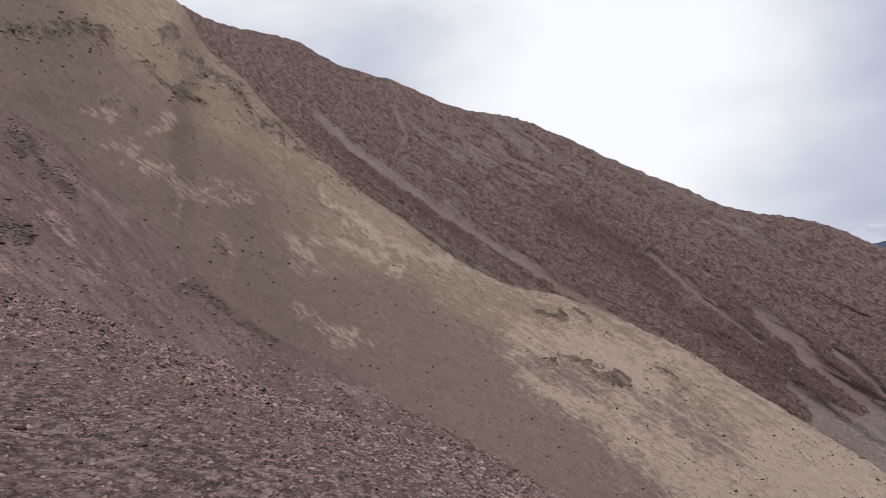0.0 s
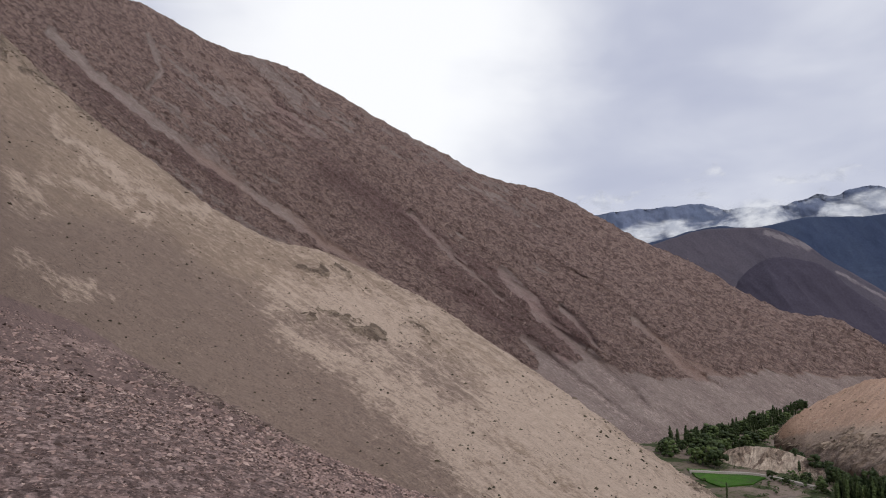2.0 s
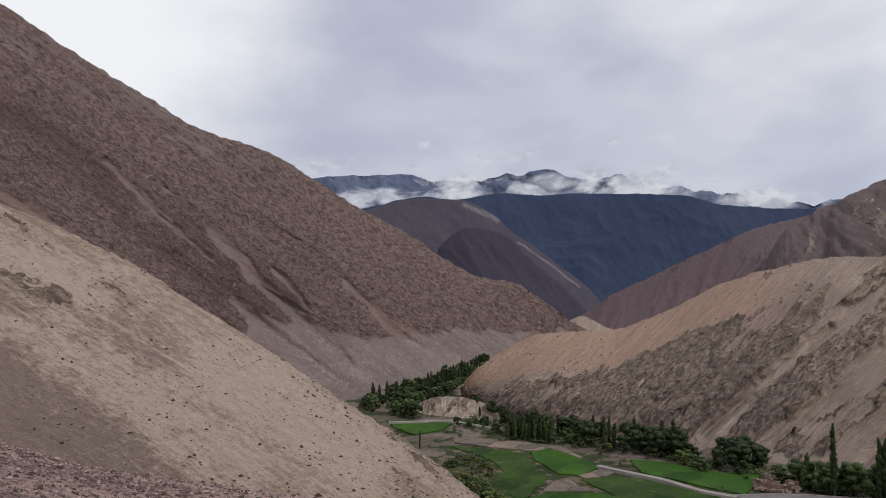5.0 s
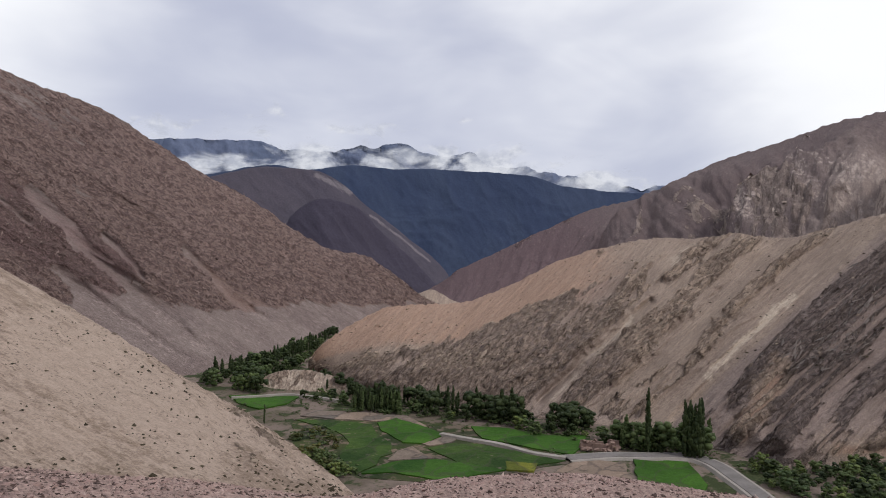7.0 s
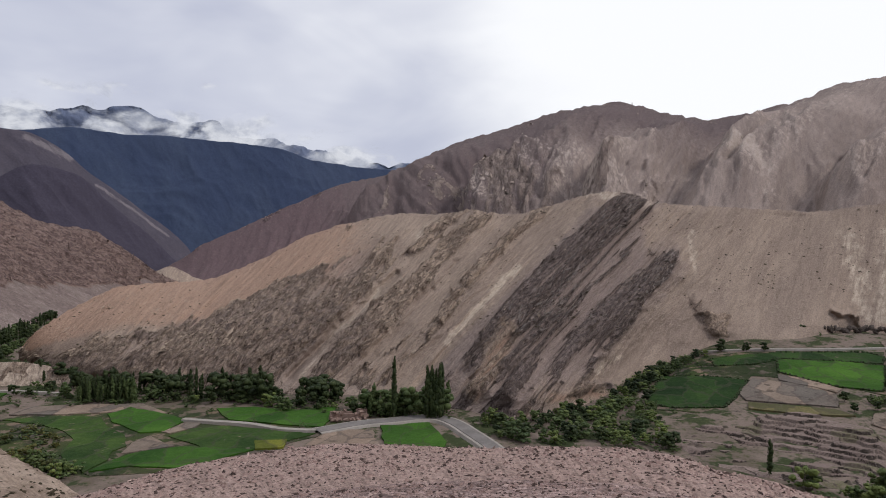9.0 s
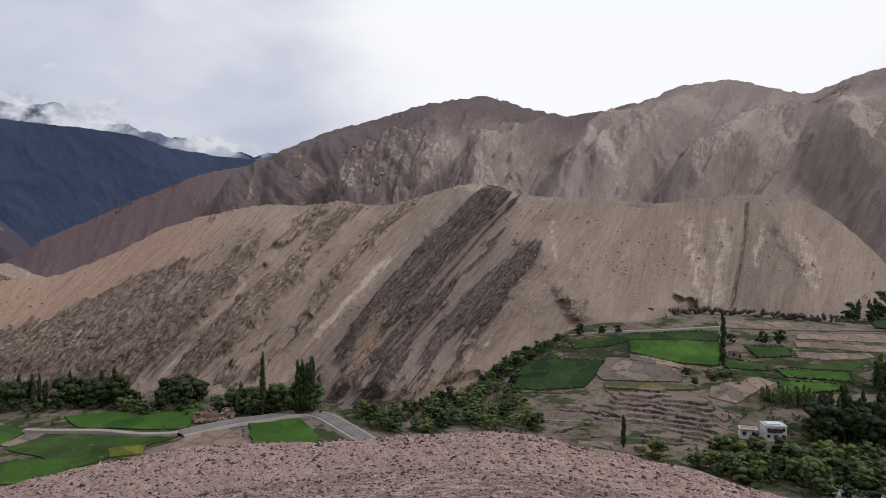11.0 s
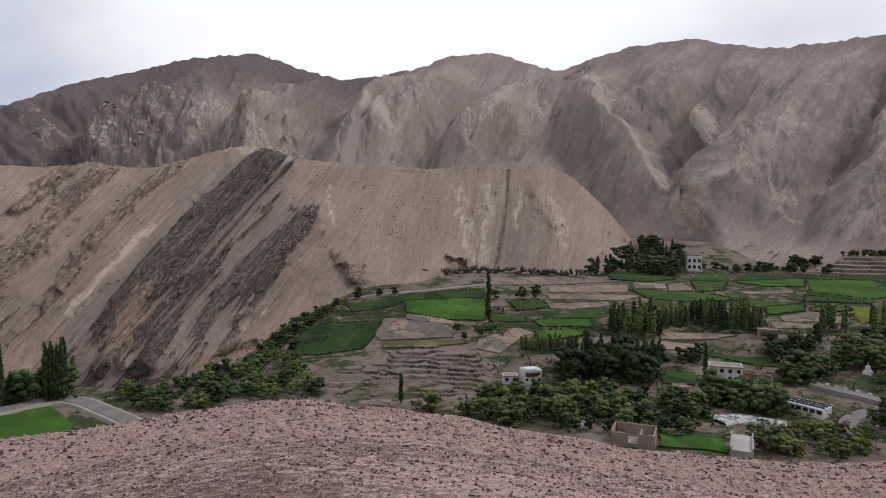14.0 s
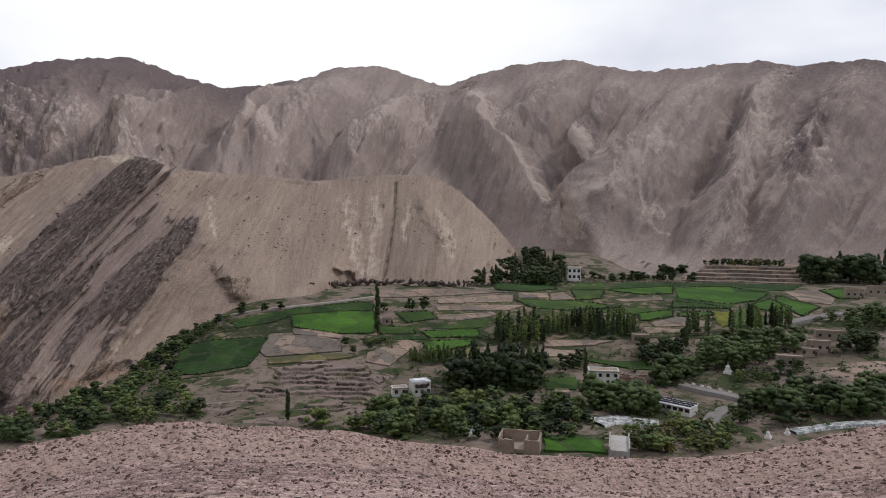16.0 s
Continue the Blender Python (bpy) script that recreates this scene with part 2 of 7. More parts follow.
    # shade in the crevices between blocks is mixed in as dark colour
    gap = k.step(k.math("ADD", blocks.outputs["Distance"], k.math("MULTIPLY", grit, 0.3)), 0.62, 0.95)
    rk = k.mix(k.math("MULTIPLY", gap, 0.5 * facet), rk, tuple(c * 0.45 for c in rocky))
    mask = k.step(k.math("ADD", rock, k.math("ADD", k.math("MULTIPLY", blotch, 0.42), k.math("MULTIPLY", k.math("SUBTRACT", tone, 0.5), 0.25 * facet))), 0.40, 0.54)
    col = k.mix(mask, base, rk)
    flakes = k.step(k.math("ADD", k.math("MULTIPLY", grit, 0.6), k.math("MULTIPLY", fine, 0.4)), 0.36, 0.64)
    col = k.mix(1.0, col, k.mix(flakes, (1 - contrast,) * 3, (1 + contrast,) * 3), "MULTIPLY")
    # loose stones, darker and lighter, in drifts
    patchy = k.step(k.noise(pos, 0.045 * g, 4, 0.6), 0.40, 0.62)
    body = k.step(chips.outputs["Distance"], 0.30, 0.44, 1.0, 0.0)
    pick = k.step(chip_rgb.outputs[1], 0.74, 0.80)
    col = k.mix(k.math("MULTIPLY", k.math("MULTIPLY", body, pick), k.math("MULTIPLY_ADD", patchy, 0.55 * flecks, 0.10 * flecks)), col, tuple(c * 0.75 for c in rocky))
    lit = k.step(chip_rgb.outputs[2], 0.80, 0.86)
    col = k.mix(k.math("MULTIPLY", k.math("MULTIPLY", body, lit), k.math("MULTIPLY_ADD", patchy, 0.34 * flecks, 0.08 * flecks)), col, paled)
    if specks:
        vo = k.n("ShaderNodeTexVoronoi", {"feature": "F1"}, Vector=pos, Scale=0.11 * g, Randomness=1.0)
        dot = k.step(vo.outputs["Distance"], 0.10, 0.15, 1.0, 0.0)
        some = k.step(k.noise(pos, 0.05 * g, 3), 1 - specks, 1.02 - specks)
        col = k.mix(k.math("MULTIPLY", dot, some), col, (0.055, 0.045, 0.035))
    height = k.math("ADD", k.math("MULTIPLY", fine, k.math("MULTIPLY_ADD", mask, 0.8, 0.35)), k.math("MULTIPLY", grit, 0.35))
    rise = k.math("ADD", k.math("MULTIPLY_ADD", tone, 0.5, k.math("MULTIPLY", chip, 0.35)), k.math("MULTIPLY", blocks.outputs["Distance"], -0.6))
    height = k.math("ADD", height, k.math("MULTIPLY", rise, k.math("MULTIPLY", mask, 1.1 * facet)))
    finish(k, col, 0.95, height, 0.7 * bump, 2.2 * grain, 0.1)
    return m


MAUVE = slope_material("mauve_gravel", (0.36, 0.26, 0.228), (0.445, 0.33, 0.29), (0.10, 0.07, 0.066), (0.35, 0.262, 0.236), (0.17, 0.118, 0.106), (0.46, 0.352, 0.316), (0.09, 0.07, 0.066), 0.035, 0.5, 1.3, flecks=0.8)
OUTER = slope_material("brown_slope", (0.167, 0.118, 0.103), (0.210, 0.155, 0.133), (0.078, 0.055, 0.049), (0.216, 0.162, 0.131), (0.175, 0.125, 0.112), (0.40, 0.300, 0.256), (0.055, 0.041, 0.037), 0.12, 0.36, 1.3, 0.0, 0.07, 1.2)
TAN = slope_material("tan_scree", (0.262, 0.203, 0.154), (0.30, 0.235, 0.176), (0.141, 0.108, 0.084), (0.282, 0.226, 0.171), (0.212, 0.163, 0.132), (0.42, 0.34, 0.268), (0.113, 0.086, 0.068), 0.6, 0.2, 1.2, 0.0, 0.13, 0.9, 1.0, 0.6)
DARK = slope_material("dark_red_rock", (0.25, 0.207, 0.184), (0.20, 0.160, 0.144), (0.135, 0.095, 0.084), (0.275, 0.202, 0.174), (0.225, 0.16, 0.134), (0.350, 0.289, 0.257), (0.142, 0.096, 0.088), 0.65, 0.3, 1.4, 0.0, 0.13, 0.8)
BROWN = slope_material("brown_mountain", (0.285, 0.237, 0.208), (0.37, 0.31, 0.27), (0.195, 0.155, 0.138), (0.345, 0.285, 0.244), (0.15, 0.118, 0.114), (0.455, 0.39, 0.336), (0.092, 0.060, 0.064), 1.2, 0.17, 1.6, 0.0, 0.24, 0.4, 0.7, 0.4)
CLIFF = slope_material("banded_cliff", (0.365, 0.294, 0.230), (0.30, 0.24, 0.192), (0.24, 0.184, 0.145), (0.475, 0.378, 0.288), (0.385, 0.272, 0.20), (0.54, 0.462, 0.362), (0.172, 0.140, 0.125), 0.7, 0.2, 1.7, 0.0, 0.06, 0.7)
# distance haze is painted into the base colours of FAR and HAZY
FAR = slope_material("haze_blue_range", (0.046, 0.066, 0.116), (0.056, 0.078, 0.128), (0.040, 0.056, 0.100), (0.054, 0.072, 0.118), (0.085, 0.075, 0.10), (0.08, 0.098, 0.146), (0.038, 0.046, 0.074), 7.0, 0.08, 0.8, 0.0, 0.11, 0.05, 0.35)
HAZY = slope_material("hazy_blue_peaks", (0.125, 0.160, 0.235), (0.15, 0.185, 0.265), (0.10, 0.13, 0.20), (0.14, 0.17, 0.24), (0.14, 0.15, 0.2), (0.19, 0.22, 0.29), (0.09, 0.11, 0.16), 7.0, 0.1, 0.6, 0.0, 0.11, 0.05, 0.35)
# purple-brown rock, drawn towards the painted haze blue of FAR
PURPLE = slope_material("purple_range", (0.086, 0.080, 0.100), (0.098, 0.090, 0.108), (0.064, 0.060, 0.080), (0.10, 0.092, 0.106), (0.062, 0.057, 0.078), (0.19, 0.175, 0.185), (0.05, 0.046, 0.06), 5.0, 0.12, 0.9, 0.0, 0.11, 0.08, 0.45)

# ---- ground: one sheet under everything ----
def valley_height(az, r):
    """The valley floor: low along the stream, a fan of terraces rising to the east, the upper valley rising to the north."""
    right = smooth(88, 102, az)
    floor = -70 + 20 * smooth(230, 480, r) * right + 0.015 * np.clip(r - 350, 0, 600) * (1 - right)
    return floor + 15 * smooth(520, 640, r) * smooth(115.5, 119, az) * (1 - smooth(129, 134, az))


def at_valley(az, r, up=0.0):
    a = radians(az)
    return Vector((r * math.sin(a), r * math.cos(a), float(valley_height(az, r)) + up))


m, k = material("valley_soil")
pos = k.n("ShaderNodeNewGeometry").outputs["Position"]
a, b = k.noise(pos, 0.03, 5, 0.6), k.noise(pos, 0.5, 4, 0.6)
col = k.mix(k.step(a, 0.4, 0.6), (0.195, 0.152, 0.128), (0.125, 0.10, 0.078))
col = k.mix(k.step(k.noise(pos, 0.06, 5, 0.65), 0.50, 0.56), col, (0.040, 0.052, 0.022))
col = k.mix(k.step(k.noise(pos, 0.35, 5, 0.7), 0.5, 0.66), col, (0.07, 0.075, 0.035))
col = k.mix(1.0, col, k.mix(k.noise(pos, 1.4, 4, 0.7), (0.6,) * 3, (1.4,) * 3), "MULTIPLY")
far = k.n("ShaderNodeVectorMath", {"operation": "LENGTH"}, i0=pos).outputs["Value"]
col = k.mix(k.step(far, 560, 760), col, (0.24, 0.185, 0.155))
finish(k, col, 0.95, b, 0.4, 0.6, 0.1)
SOIL = m

az = np.linspace(-180, 180, 301)
rad = np.concatenate([np.linspace(60, 1000, 110), np.geomspace(1020, 4950, 30)])
A, Rr = np.meshgrid(az, rad)
Z = valley_height(A, Rr) + 0.2 * fbm(Rr * np.sin(np.radians(A)) / 14, Rr * np.cos(np.radians(A)) / 14, 4, 3) - 0.1 - 0.12 * np.clip(Rr - 950, 0, 4000)
co = np.stack([Rr * np.sin(np.radians(A)), Rr * np.cos(np.radians(A)), Z], -1)
tagged(grid_mesh("ground", co, {}, SOIL), "dry stony valley floor with sparse scrub", "ground", kind="structure")

def sunk(rail, back, down):
    return [(az, r - back, z - down) for az, r, z in rail]


# ---- the viewer's own slope ----
NEAR_EDGE = [(-180, 60, 20), (-110, 90, 50), (-60, 130, 62), (-34.8, 130, 45.4), (-31, 125, 40.1), (-26.8, 115, 29.6), (-22.4, 105, 20.4), (-17.9, 95, 11.4), (-13.2, 85, 5.5), (-7.7, 75, 2), (-3.9, 65, -0.9), (-1.1, 58, -2.2), (3, 51, -3.6), (10.5, 43, -6), (18.8, 36, -6.9), (29.8, 30, -6.7), (34.9, 28, -6.6), (48.2, 26, -7.1), (57.6, 28, -7), (67, 29, -7), (79.5, 29, -7.1), (88, 28, -6.6), (96, 27, -6.25)]
NEAR_EDGE += [(101.2, 26, -6.3), (106.8, 26, -6.65), (113.7, 25, -6.85), (121.9, 25, -7.2), (125.2, 26, -7.6), (131.5, 26, -7.5), (137.9, 27, -7.5), (143.2, 29, -7.4), (150.4, 34, -7.2), (165, 40, -2), (180, 60, 20)]
GRAVEL_EDGE = [(-180, 22, 8), (-90, 30, 10), (-60, 34, 8.5), (-33.4, 34, 5.2), (-28, 32, 4.4), (-23.9, 30, 3.1), (-17.6, 28, 2), (-12.2, 26, 0.9), (-3.9, 24, -0.3), (3, 23, -1.45), (11.5, 22, -3), (20, 20, -3.8), (32, 17, -3.9), (50, 14, -3.65), (80, 14, -3.2), (96, 13.5, -2.9), (110, 13, -3.25), (124, 13, -3.55), (135, 13, -3.4), (143, 14, -3.3), (152, 15, -2.9), (180, 22, 8)]
inner = [(-180, 1.2, 0.25), (-90, 1.2, 0.2), (0, 1.2, 0.0), (90, 1.2, -0.12), (150, 1.2, -0.1), (180, 1.2, 0.25)]
centre = [(-180, 0.01, 0.0), (0, 0.01, 0.0), (180, 0.01, 0.0)]
mid = [(-180, 8, 2.5), (-90, 10, 2.6), (-40, 11, 1.6), (0, 9, 0.0), (40, 7, -1.5), (90, 6.5, -1.5), (130, 6.5, -1.6), (150, 6.5, -1.4), (180, 8, 2.5)]
skirt = [(-180, 200, 60), (-60, 240, 80), (-35, 150, 30), (-20, 130, -5), (0, 110, -40), (20, 120, -62), (45, 150, -73), (90, 165, -73), (130, 150, -73), (155, 165, -70), (180, 200, 60)]


def near_shape(A, el, v, s, d, r):
    x, y = r * np.sin(np.radians(A)), r * np.cos(np.radians(A))
    keep = smooth(0.0, 0.6, v)
    n = 0.13 * fbm(x / 5, y / 5, 5, 11) + 0.05 * fbm(x / 0.7, y / 0.7, 3, 12) * (r < 60)
    rough = 1.6 * smooth(2.2, 2.7, v) * (1 - smooth(2.9, 3.0, v)) * smooth(-2, -12, A)
    return keep * n + rough * (ridged(s / 16, d / 60, 4, 21) - 0.5)


near = loft([centre, inner, mid, GRAVEL_EDGE], -180, 180, 1150, (3, 34, 60), 1.1, lambda A, el, v, s, d, r: near_shape(A, el, v - 1, s, d, r))
co, A, el, v, s, d, r = near
# light on the slope is painted: tint darkens the left, pale lightens the right
near_slope = hill("gravel_slope", near, MAUVE, "mauve stony gravel slope under the viewer", True, rock=0.40 + 0.25 * fbm(co[..., 0] / 4, co[..., 1] / 4, 4, 5) + 0.1 * smooth(30, 5, A), tint=0.6 * smooth(28, 4, A), pale=0.75 * smooth(10, 50, A))
SLOPE_ROCK = [([(-20.9, 6.9), (-17.8, 5.0), (-13.2, 2.6)], 0.5), ([(-2.3, -3.2), (0.8, -4.8), (4.0, -6.5), (8.0, -8.8)], 0.45), ([(-29.1, 17.2), (-26.0, 14.2), (-22.4, 10.6)], 0.5), ([(-33.9, 17.2), (-31.5, 14.8), (-29.5, 13.4)], 0.9), ([(-33.5, 10.4), (-31.7, 9.4)], 1.0), ([(-1.1, -3.7), (2.5, -5.7), (6.2, -8.0)], 0.5), ([(-4.4, -2.7), (-1.1, -4.1)], 0.4)]
SLOPE_PALE = [([(-32.1, 13.4), (-29.5, 10.0), (-27.4, 7.2)], 0.9), ([(-32.9, 7.6), (-30.2, 5.8)], 0.9), ([(-29.6, 14.6), (-25.8, 11.6)], 0.7), ([(-10.4, -0.4), (-3.9, -2.4)], 0.8), ([(-22.3, 8.4), (-16.9, 4.6)], 0.3)]
outer = loft([GRAVEL_EDGE, NEAR_EDGE, skirt], -180, 180, 1150, (78, 14), 1.1, lambda A, el, v, s, d, r: near_shape(A, el, v + 2, s, d, r))
co, A, el, v, s, d, r = outer
OUTER_ROCKY = strokes(A, el, SLOPE_ROCK, 0.8)
# the pale to the right carries on the painted brightening of the gravel
hill("brown_slope", outer, OUTER, "brown stony hillside falling away to the valley", rock=0.05 + 0.45 * strokes(A, el, SLOPE_ROCK, 0.8) + 0.25 * fbm(s / 20, d / 30, 4, 34) * smooth(0, -14, A) - 0.1 * smooth(20, 50, A), tint=smooth(-22, -10, A) * (1 - smooth(5, 30, A)) * 0.9, pale=0.85 * smooth(8, 40, A) + 0.42 * strokes(A, el, SLOPE_PALE, 0.6), dark=0.35 * strokes(A, el, SLOPE_ROCK, 0.8))

# ---- the tan scree hill ----
TAN_CREST = [(-40, 680, 500), (-36.9, 660, 470), (-28.3, 600, 347.1), (-23.1, 575, 312.8), (-20.7, 560, 269.1), (-17.5, 545, 239.7), (-15.4, 530, 211.5), (-10.4, 505, 162.2), (-7.1, 492, 135.3), (-3.1, 480, 109.6), (0.8, 470, 83.1), (5.6, 460, 61.5), (9.4, 450, 53.3), (13, 440, 42.2), (15.5, 430, 31.9), (19.5, 418, 15.9), (22.3, 405, 2.1), (25.1, 390, -11), (28, 370, -22.8), (30.8, 350, -33.1), (35.9, 325, -50.7), (39, 320, -60.7), (42.6, 275, -64.7), (46.3, 240, -68.1), (49.4, 211, -69), (51, 200, -73)]
TAN_FOOT = [(-40, 170, 35), (-35, 170, 30), (-20, 200, 10), (-5, 220, -30), (10, 225, -50), (25, 195, -54), (35, 174, -56.5), (45, 176, -59), (51, 170, -58.5)]
TAN_HEM = sunk(TAN_FOOT, 45, 16)
TAN_BACK = [(-40, 680, 440), (-20, 580, 190), (0, 510, 50), (20, 460, -15), (30, 400, -60), (40, 350, -76), (51, 230, -80)]


TAN_PALE = [([(-29.3, 19.7), (-27.3, 19.2)], 0.5), ([(-27.5, 17.0), (-25.0, 16.3), (-22.8, 15.9)], 0.7), ([(-22.4, 15.1), (-21.0, 14.3), (-18.4, 14.6), (-16.8, 14.2)], 0.8), ([(-22.3, 13.8), (-21.7, 12.2)], 0.5), ([(-18.1, 10.9), (-17.9, 8.9)], 0.3), ([(-13.2, 11.2), (-11.4, 8.9), (-10.7, 8.5)], 0.7), ([(-10.8, 11.3), (-8.9, 10.9), (-7.0, 10.2), (-5.5, 9.8)], 0.6), ([(-4.5, 8.4), (-3.6, 8.4)], 0.5), ([(-12.0, 5.2), (-10.6, 4.3), (-8.7, 3.3), (-7.7, 2.9)], 0.8), ([(-5.7, 2.7), (-5.5, 2.5)], 0.3), ([(6.4, 2.5), (12.4, 1.7), (16.7, -0.7)], 1.3), ([(6.9, -0.3), (10.0, -1.7), (14.4, -3.4)], 1.1), ([(14.4, -3.4), (18.5, -6.3), (22.4, -8.5)], 1.7), ([(-11.0, 15.5), (-8.0, 13.3), (-4.1, 11.0), (0.3, 9.6)], 0.45), ([(-24.8, 18.9), (-22.7, 19.7)], 0.6), ([(14.3, -3.5), (21.4, -9.1), (27.9, -14.5)], 2.0), ([(25.6, -6.7), (30.8, -10.3), (37.0, -14.9)], 2.4)]
TAN_ROCK = [([(7.9, 5.1), (11.6, 4.7)], 0.5), ([(9.2, 1.3), (12.4, 0.4), (15.0, -1.2)], 0.7), ([(17.7, 0.6), (19.7, -1.2)], 0.5), ([(-23.7, 26.1), (-17.9, 22.2), (-13.1, 19.1), (-7.1, 15.7)], 0.9), ([(-19.0, 10.3), (-18.6, 9.7)], 0.35), ([(-34.7, 23.7), (-31.8, 25.2), (-28.6, 24.7)], 0.9), ([(-28.2, 20.3), (-26.5, 20.2)], 0.5), ([(-25.6, 23.7), (-23.4, 22.4), (-20.6, 21.0)], 0.7), ([(40.0, -14.4), (41.3, -15.6)], 0.5), ([(40.1, -11.5), (43.2, -14.9)], 0.5)]

def tan_shape(A, el, v, s, d, r):
    keep = smooth(1.0, 1.12, v)
    ribs = 3.2 * (ridged(s / 55, d / 200, 4, 41) - 0.45) * smooth(14, 4, A) + 1.6 * (ridged(s / 14, d / 110, 4, 43) - 0.45) * smooth(2, 14, A)
    return keep * (ribs + 1.2 * fbm(s / 25, d / 25, 5, 44) + 2.2 * strokes(A, el, TAN_ROCK, 0.9) * crags(s, d, 7, 9, 57, 4)) + 0.5 * fbm(s / 9, d / 9, 4, 45)


tan = loft([TAN_BACK, TAN_CREST, TAN_FOOT, TAN_HEM], -40, 51, 640, (5, 190, 4), 1.5, tan_shape, jag=(2.0, 0.8, 48))
co, A, el, v, s, d, r = tan
fibres = crags(s, d, 9, 70, 56, 4)
pale = (0.56 + 0.02 * smooth(0, 12, A)) * strokes(A, el, [(p, 1.15 * q) for p, q in TAN_PALE], 1.1) * (0.55 + 0.9 * fibres) + 0.36 * smooth(-2, 30, A) * (0.5 + fibres) + 0.3 * smooth(1.75, 1.2, v) * (0.6 + fibres)
TAN_ROCKY = 0.4 * strokes(A, el, TAN_ROCK, 0.9) + 0.1 * smooth(1.1, 1.0, v)
knobs = crags(s, d, 7, 9, 57, 4)
rock = smooth(0.50, 0.66, 0.5 * strokes(A, el, TAN_ROCK, 0.9) + 0.75 * (knobs - 0.2) + 0.12 * smooth(1.12, 1.0, v))
mauve = smooth(1.22, 1.75, v + 0.3 * fbm(s / 80, d / 80, 3, 53)) * smooth(34, 14, A) * 0.9
hill("tan_hillside", tan, TAN, "tan scree hillside with pale outcrops and scattered shrubs", rock=0.75 * rock, tint=mauve, pale=pale, dark=0.2 * strokes(A, el, TAN_ROCK, 0.8, 4))

# ---- the dark mountain ----
DARK_CREST = [(-40, 1000, 690), (-36.7, 1000, 660.3), (-23.4, 980, 533.2), (-19.2, 970, 505.2), (-13.9, 960, 493.1), (-9.4, 950, 453.5), (-4.3, 940, 426.9), (0.8, 930, 385.9), (6.1, 920, 362.8), (10.7, 910, 324.1), (15.4, 900, 279), (19.8, 890, 239.3), (23.9, 880, 201.4), (27.9, 880, 184.6), (31, 870, 162.3), (36.2, 870, 113.3), (40.4, 870, 79), (45, 880, 34.7), (47.2, 890, 18.6), (49.8, 900, 12.4), (52.8, 910, -16.5), (55.1, 950, -46.2), (57, 980, -62)]
DARK_FOOT = [(-40, 690, 440), (-37, 680, 420), (-22, 600, 240), (-9, 560, 130), (5, 520, 40), (16, 500, 0), (26, 480, -50), (36.4, 440, -70), (39, 480, -69), (42.5, 540, -68), (47.5, 640, -67), (52.7, 780, -65), (57, 930, -64)]
DARK_BACK = [(-40, 1150, 600), (0, 1080, 290), (30, 1000, 80), (57, 1050, -80)]


CHUTES = [([(-11.2, 21.5), (-8.2, 18.9), (-3.2, 15.8), (1.8, 12.5), (5.6, 10.0), (10.3, 7.1), (13.0, 5.4)], 0.55), ([(25.1, 4.8), (28.9, 0.5), (32.7, -2.9), (37.4, -7.1)], 0.8), ([(17.2, 9.8), (21.4, 5.7), (25.1, 2.4)], 0.35), ([(35.6, 0.9), (39.3, -2.9), (42.1, -4.8)], 0.5), ([(-4.3, 22.3), (-3.2, 20.0), (-4.2, 18.6)], 0.3), ([(29.9, 1.9), (32.7, -1.5)], 0.4), ([(26.8, -1.0), (31.4, -4.4), (36.0, -8.0)], 0.7), ([(31.8, -2.7), (34.7, -4.9), (37.2, -7.1)], 0.6)]
CHUTES = [(p, 0.55 * q) for p, q in CHUTES]
REDDISH = [([(9.6, 13.3), (14.1, 10.3), (18.4, 6.4)], 2.2), ([(5.8, 17.6), (8.6, 15.2)], 1.5), ([(21.3, 4.5), (27.0, 1.0), (30.4, -1.4)], 2.0), ([(-11.1, 19.7), (-4.2, 15.3), (3.2, 10.1)], 0.9), ([(20.5, 4.3), (25.1, 0.0)], 1.6)]
FOOT_AZ, FOOT_EL = (8, 14, 22, 28, 33, 38, 44, 50, 55), (4.5, 4.2, -1.4, -3.0, -3.4, -4.9, -3.4, -3.5, -3.8)


def dark_rock(A, el, v, s, d):
    """Where bare rock stands out of the scree, 0 to 1, and the ribs that it forms."""
    ribs = crags(s, d, 60, 260, 61)
    small = crags(s, d, 9, 26, 62, 4)
    foot = np.interp(A, FOOT_AZ, FOOT_EL) - el + 1.9 * (0.5 - ridged(s / 34, d / 900, 4, 66)) + 0.7 * fbm(s / 25, d / 60, 4, 67)
    loose = smooth(-0.35, 0.15, foot) * smooth(6, 16, A)
    q = 0.70 + 0.6 * (ribs - 0.45) + 0.55 * (small - 0.45) - 1.2 * strokes(A, el, CHUTES, 0.25) - 1.3 * loose - 0.25 * smooth(0.1, 0.5, fbm(s / 120, d / 200, 3, 65))
    return smooth(0.36, 0.52, q), ribs, small, loose


def dark_shape(A, el, v, s, d, r):
    keep = smooth(1.0, 1.10, v) * (1 - smooth(1.88, 2.0, v))
    rock, ribs, small, loose = dark_rock(A, el, v, s, d)
    n = 13 * (ribs - 0.45) * (1 - 0.85 * loose) + 18 * (ridged(s / 170 + 0.4 * fbm(s / 200, d / 200, 3, 64), d / 500, 3, 60) - 0.45) - 7 * strokes(A, el, CHUTES, 0.2)
    return keep * rock * (1.0 + 4.6 * (small - 0.4)) + 1.5 * fbm(s / 9, d / 14, 4, 63) * rock * smooth(0.98, 1.03, v), keep * n


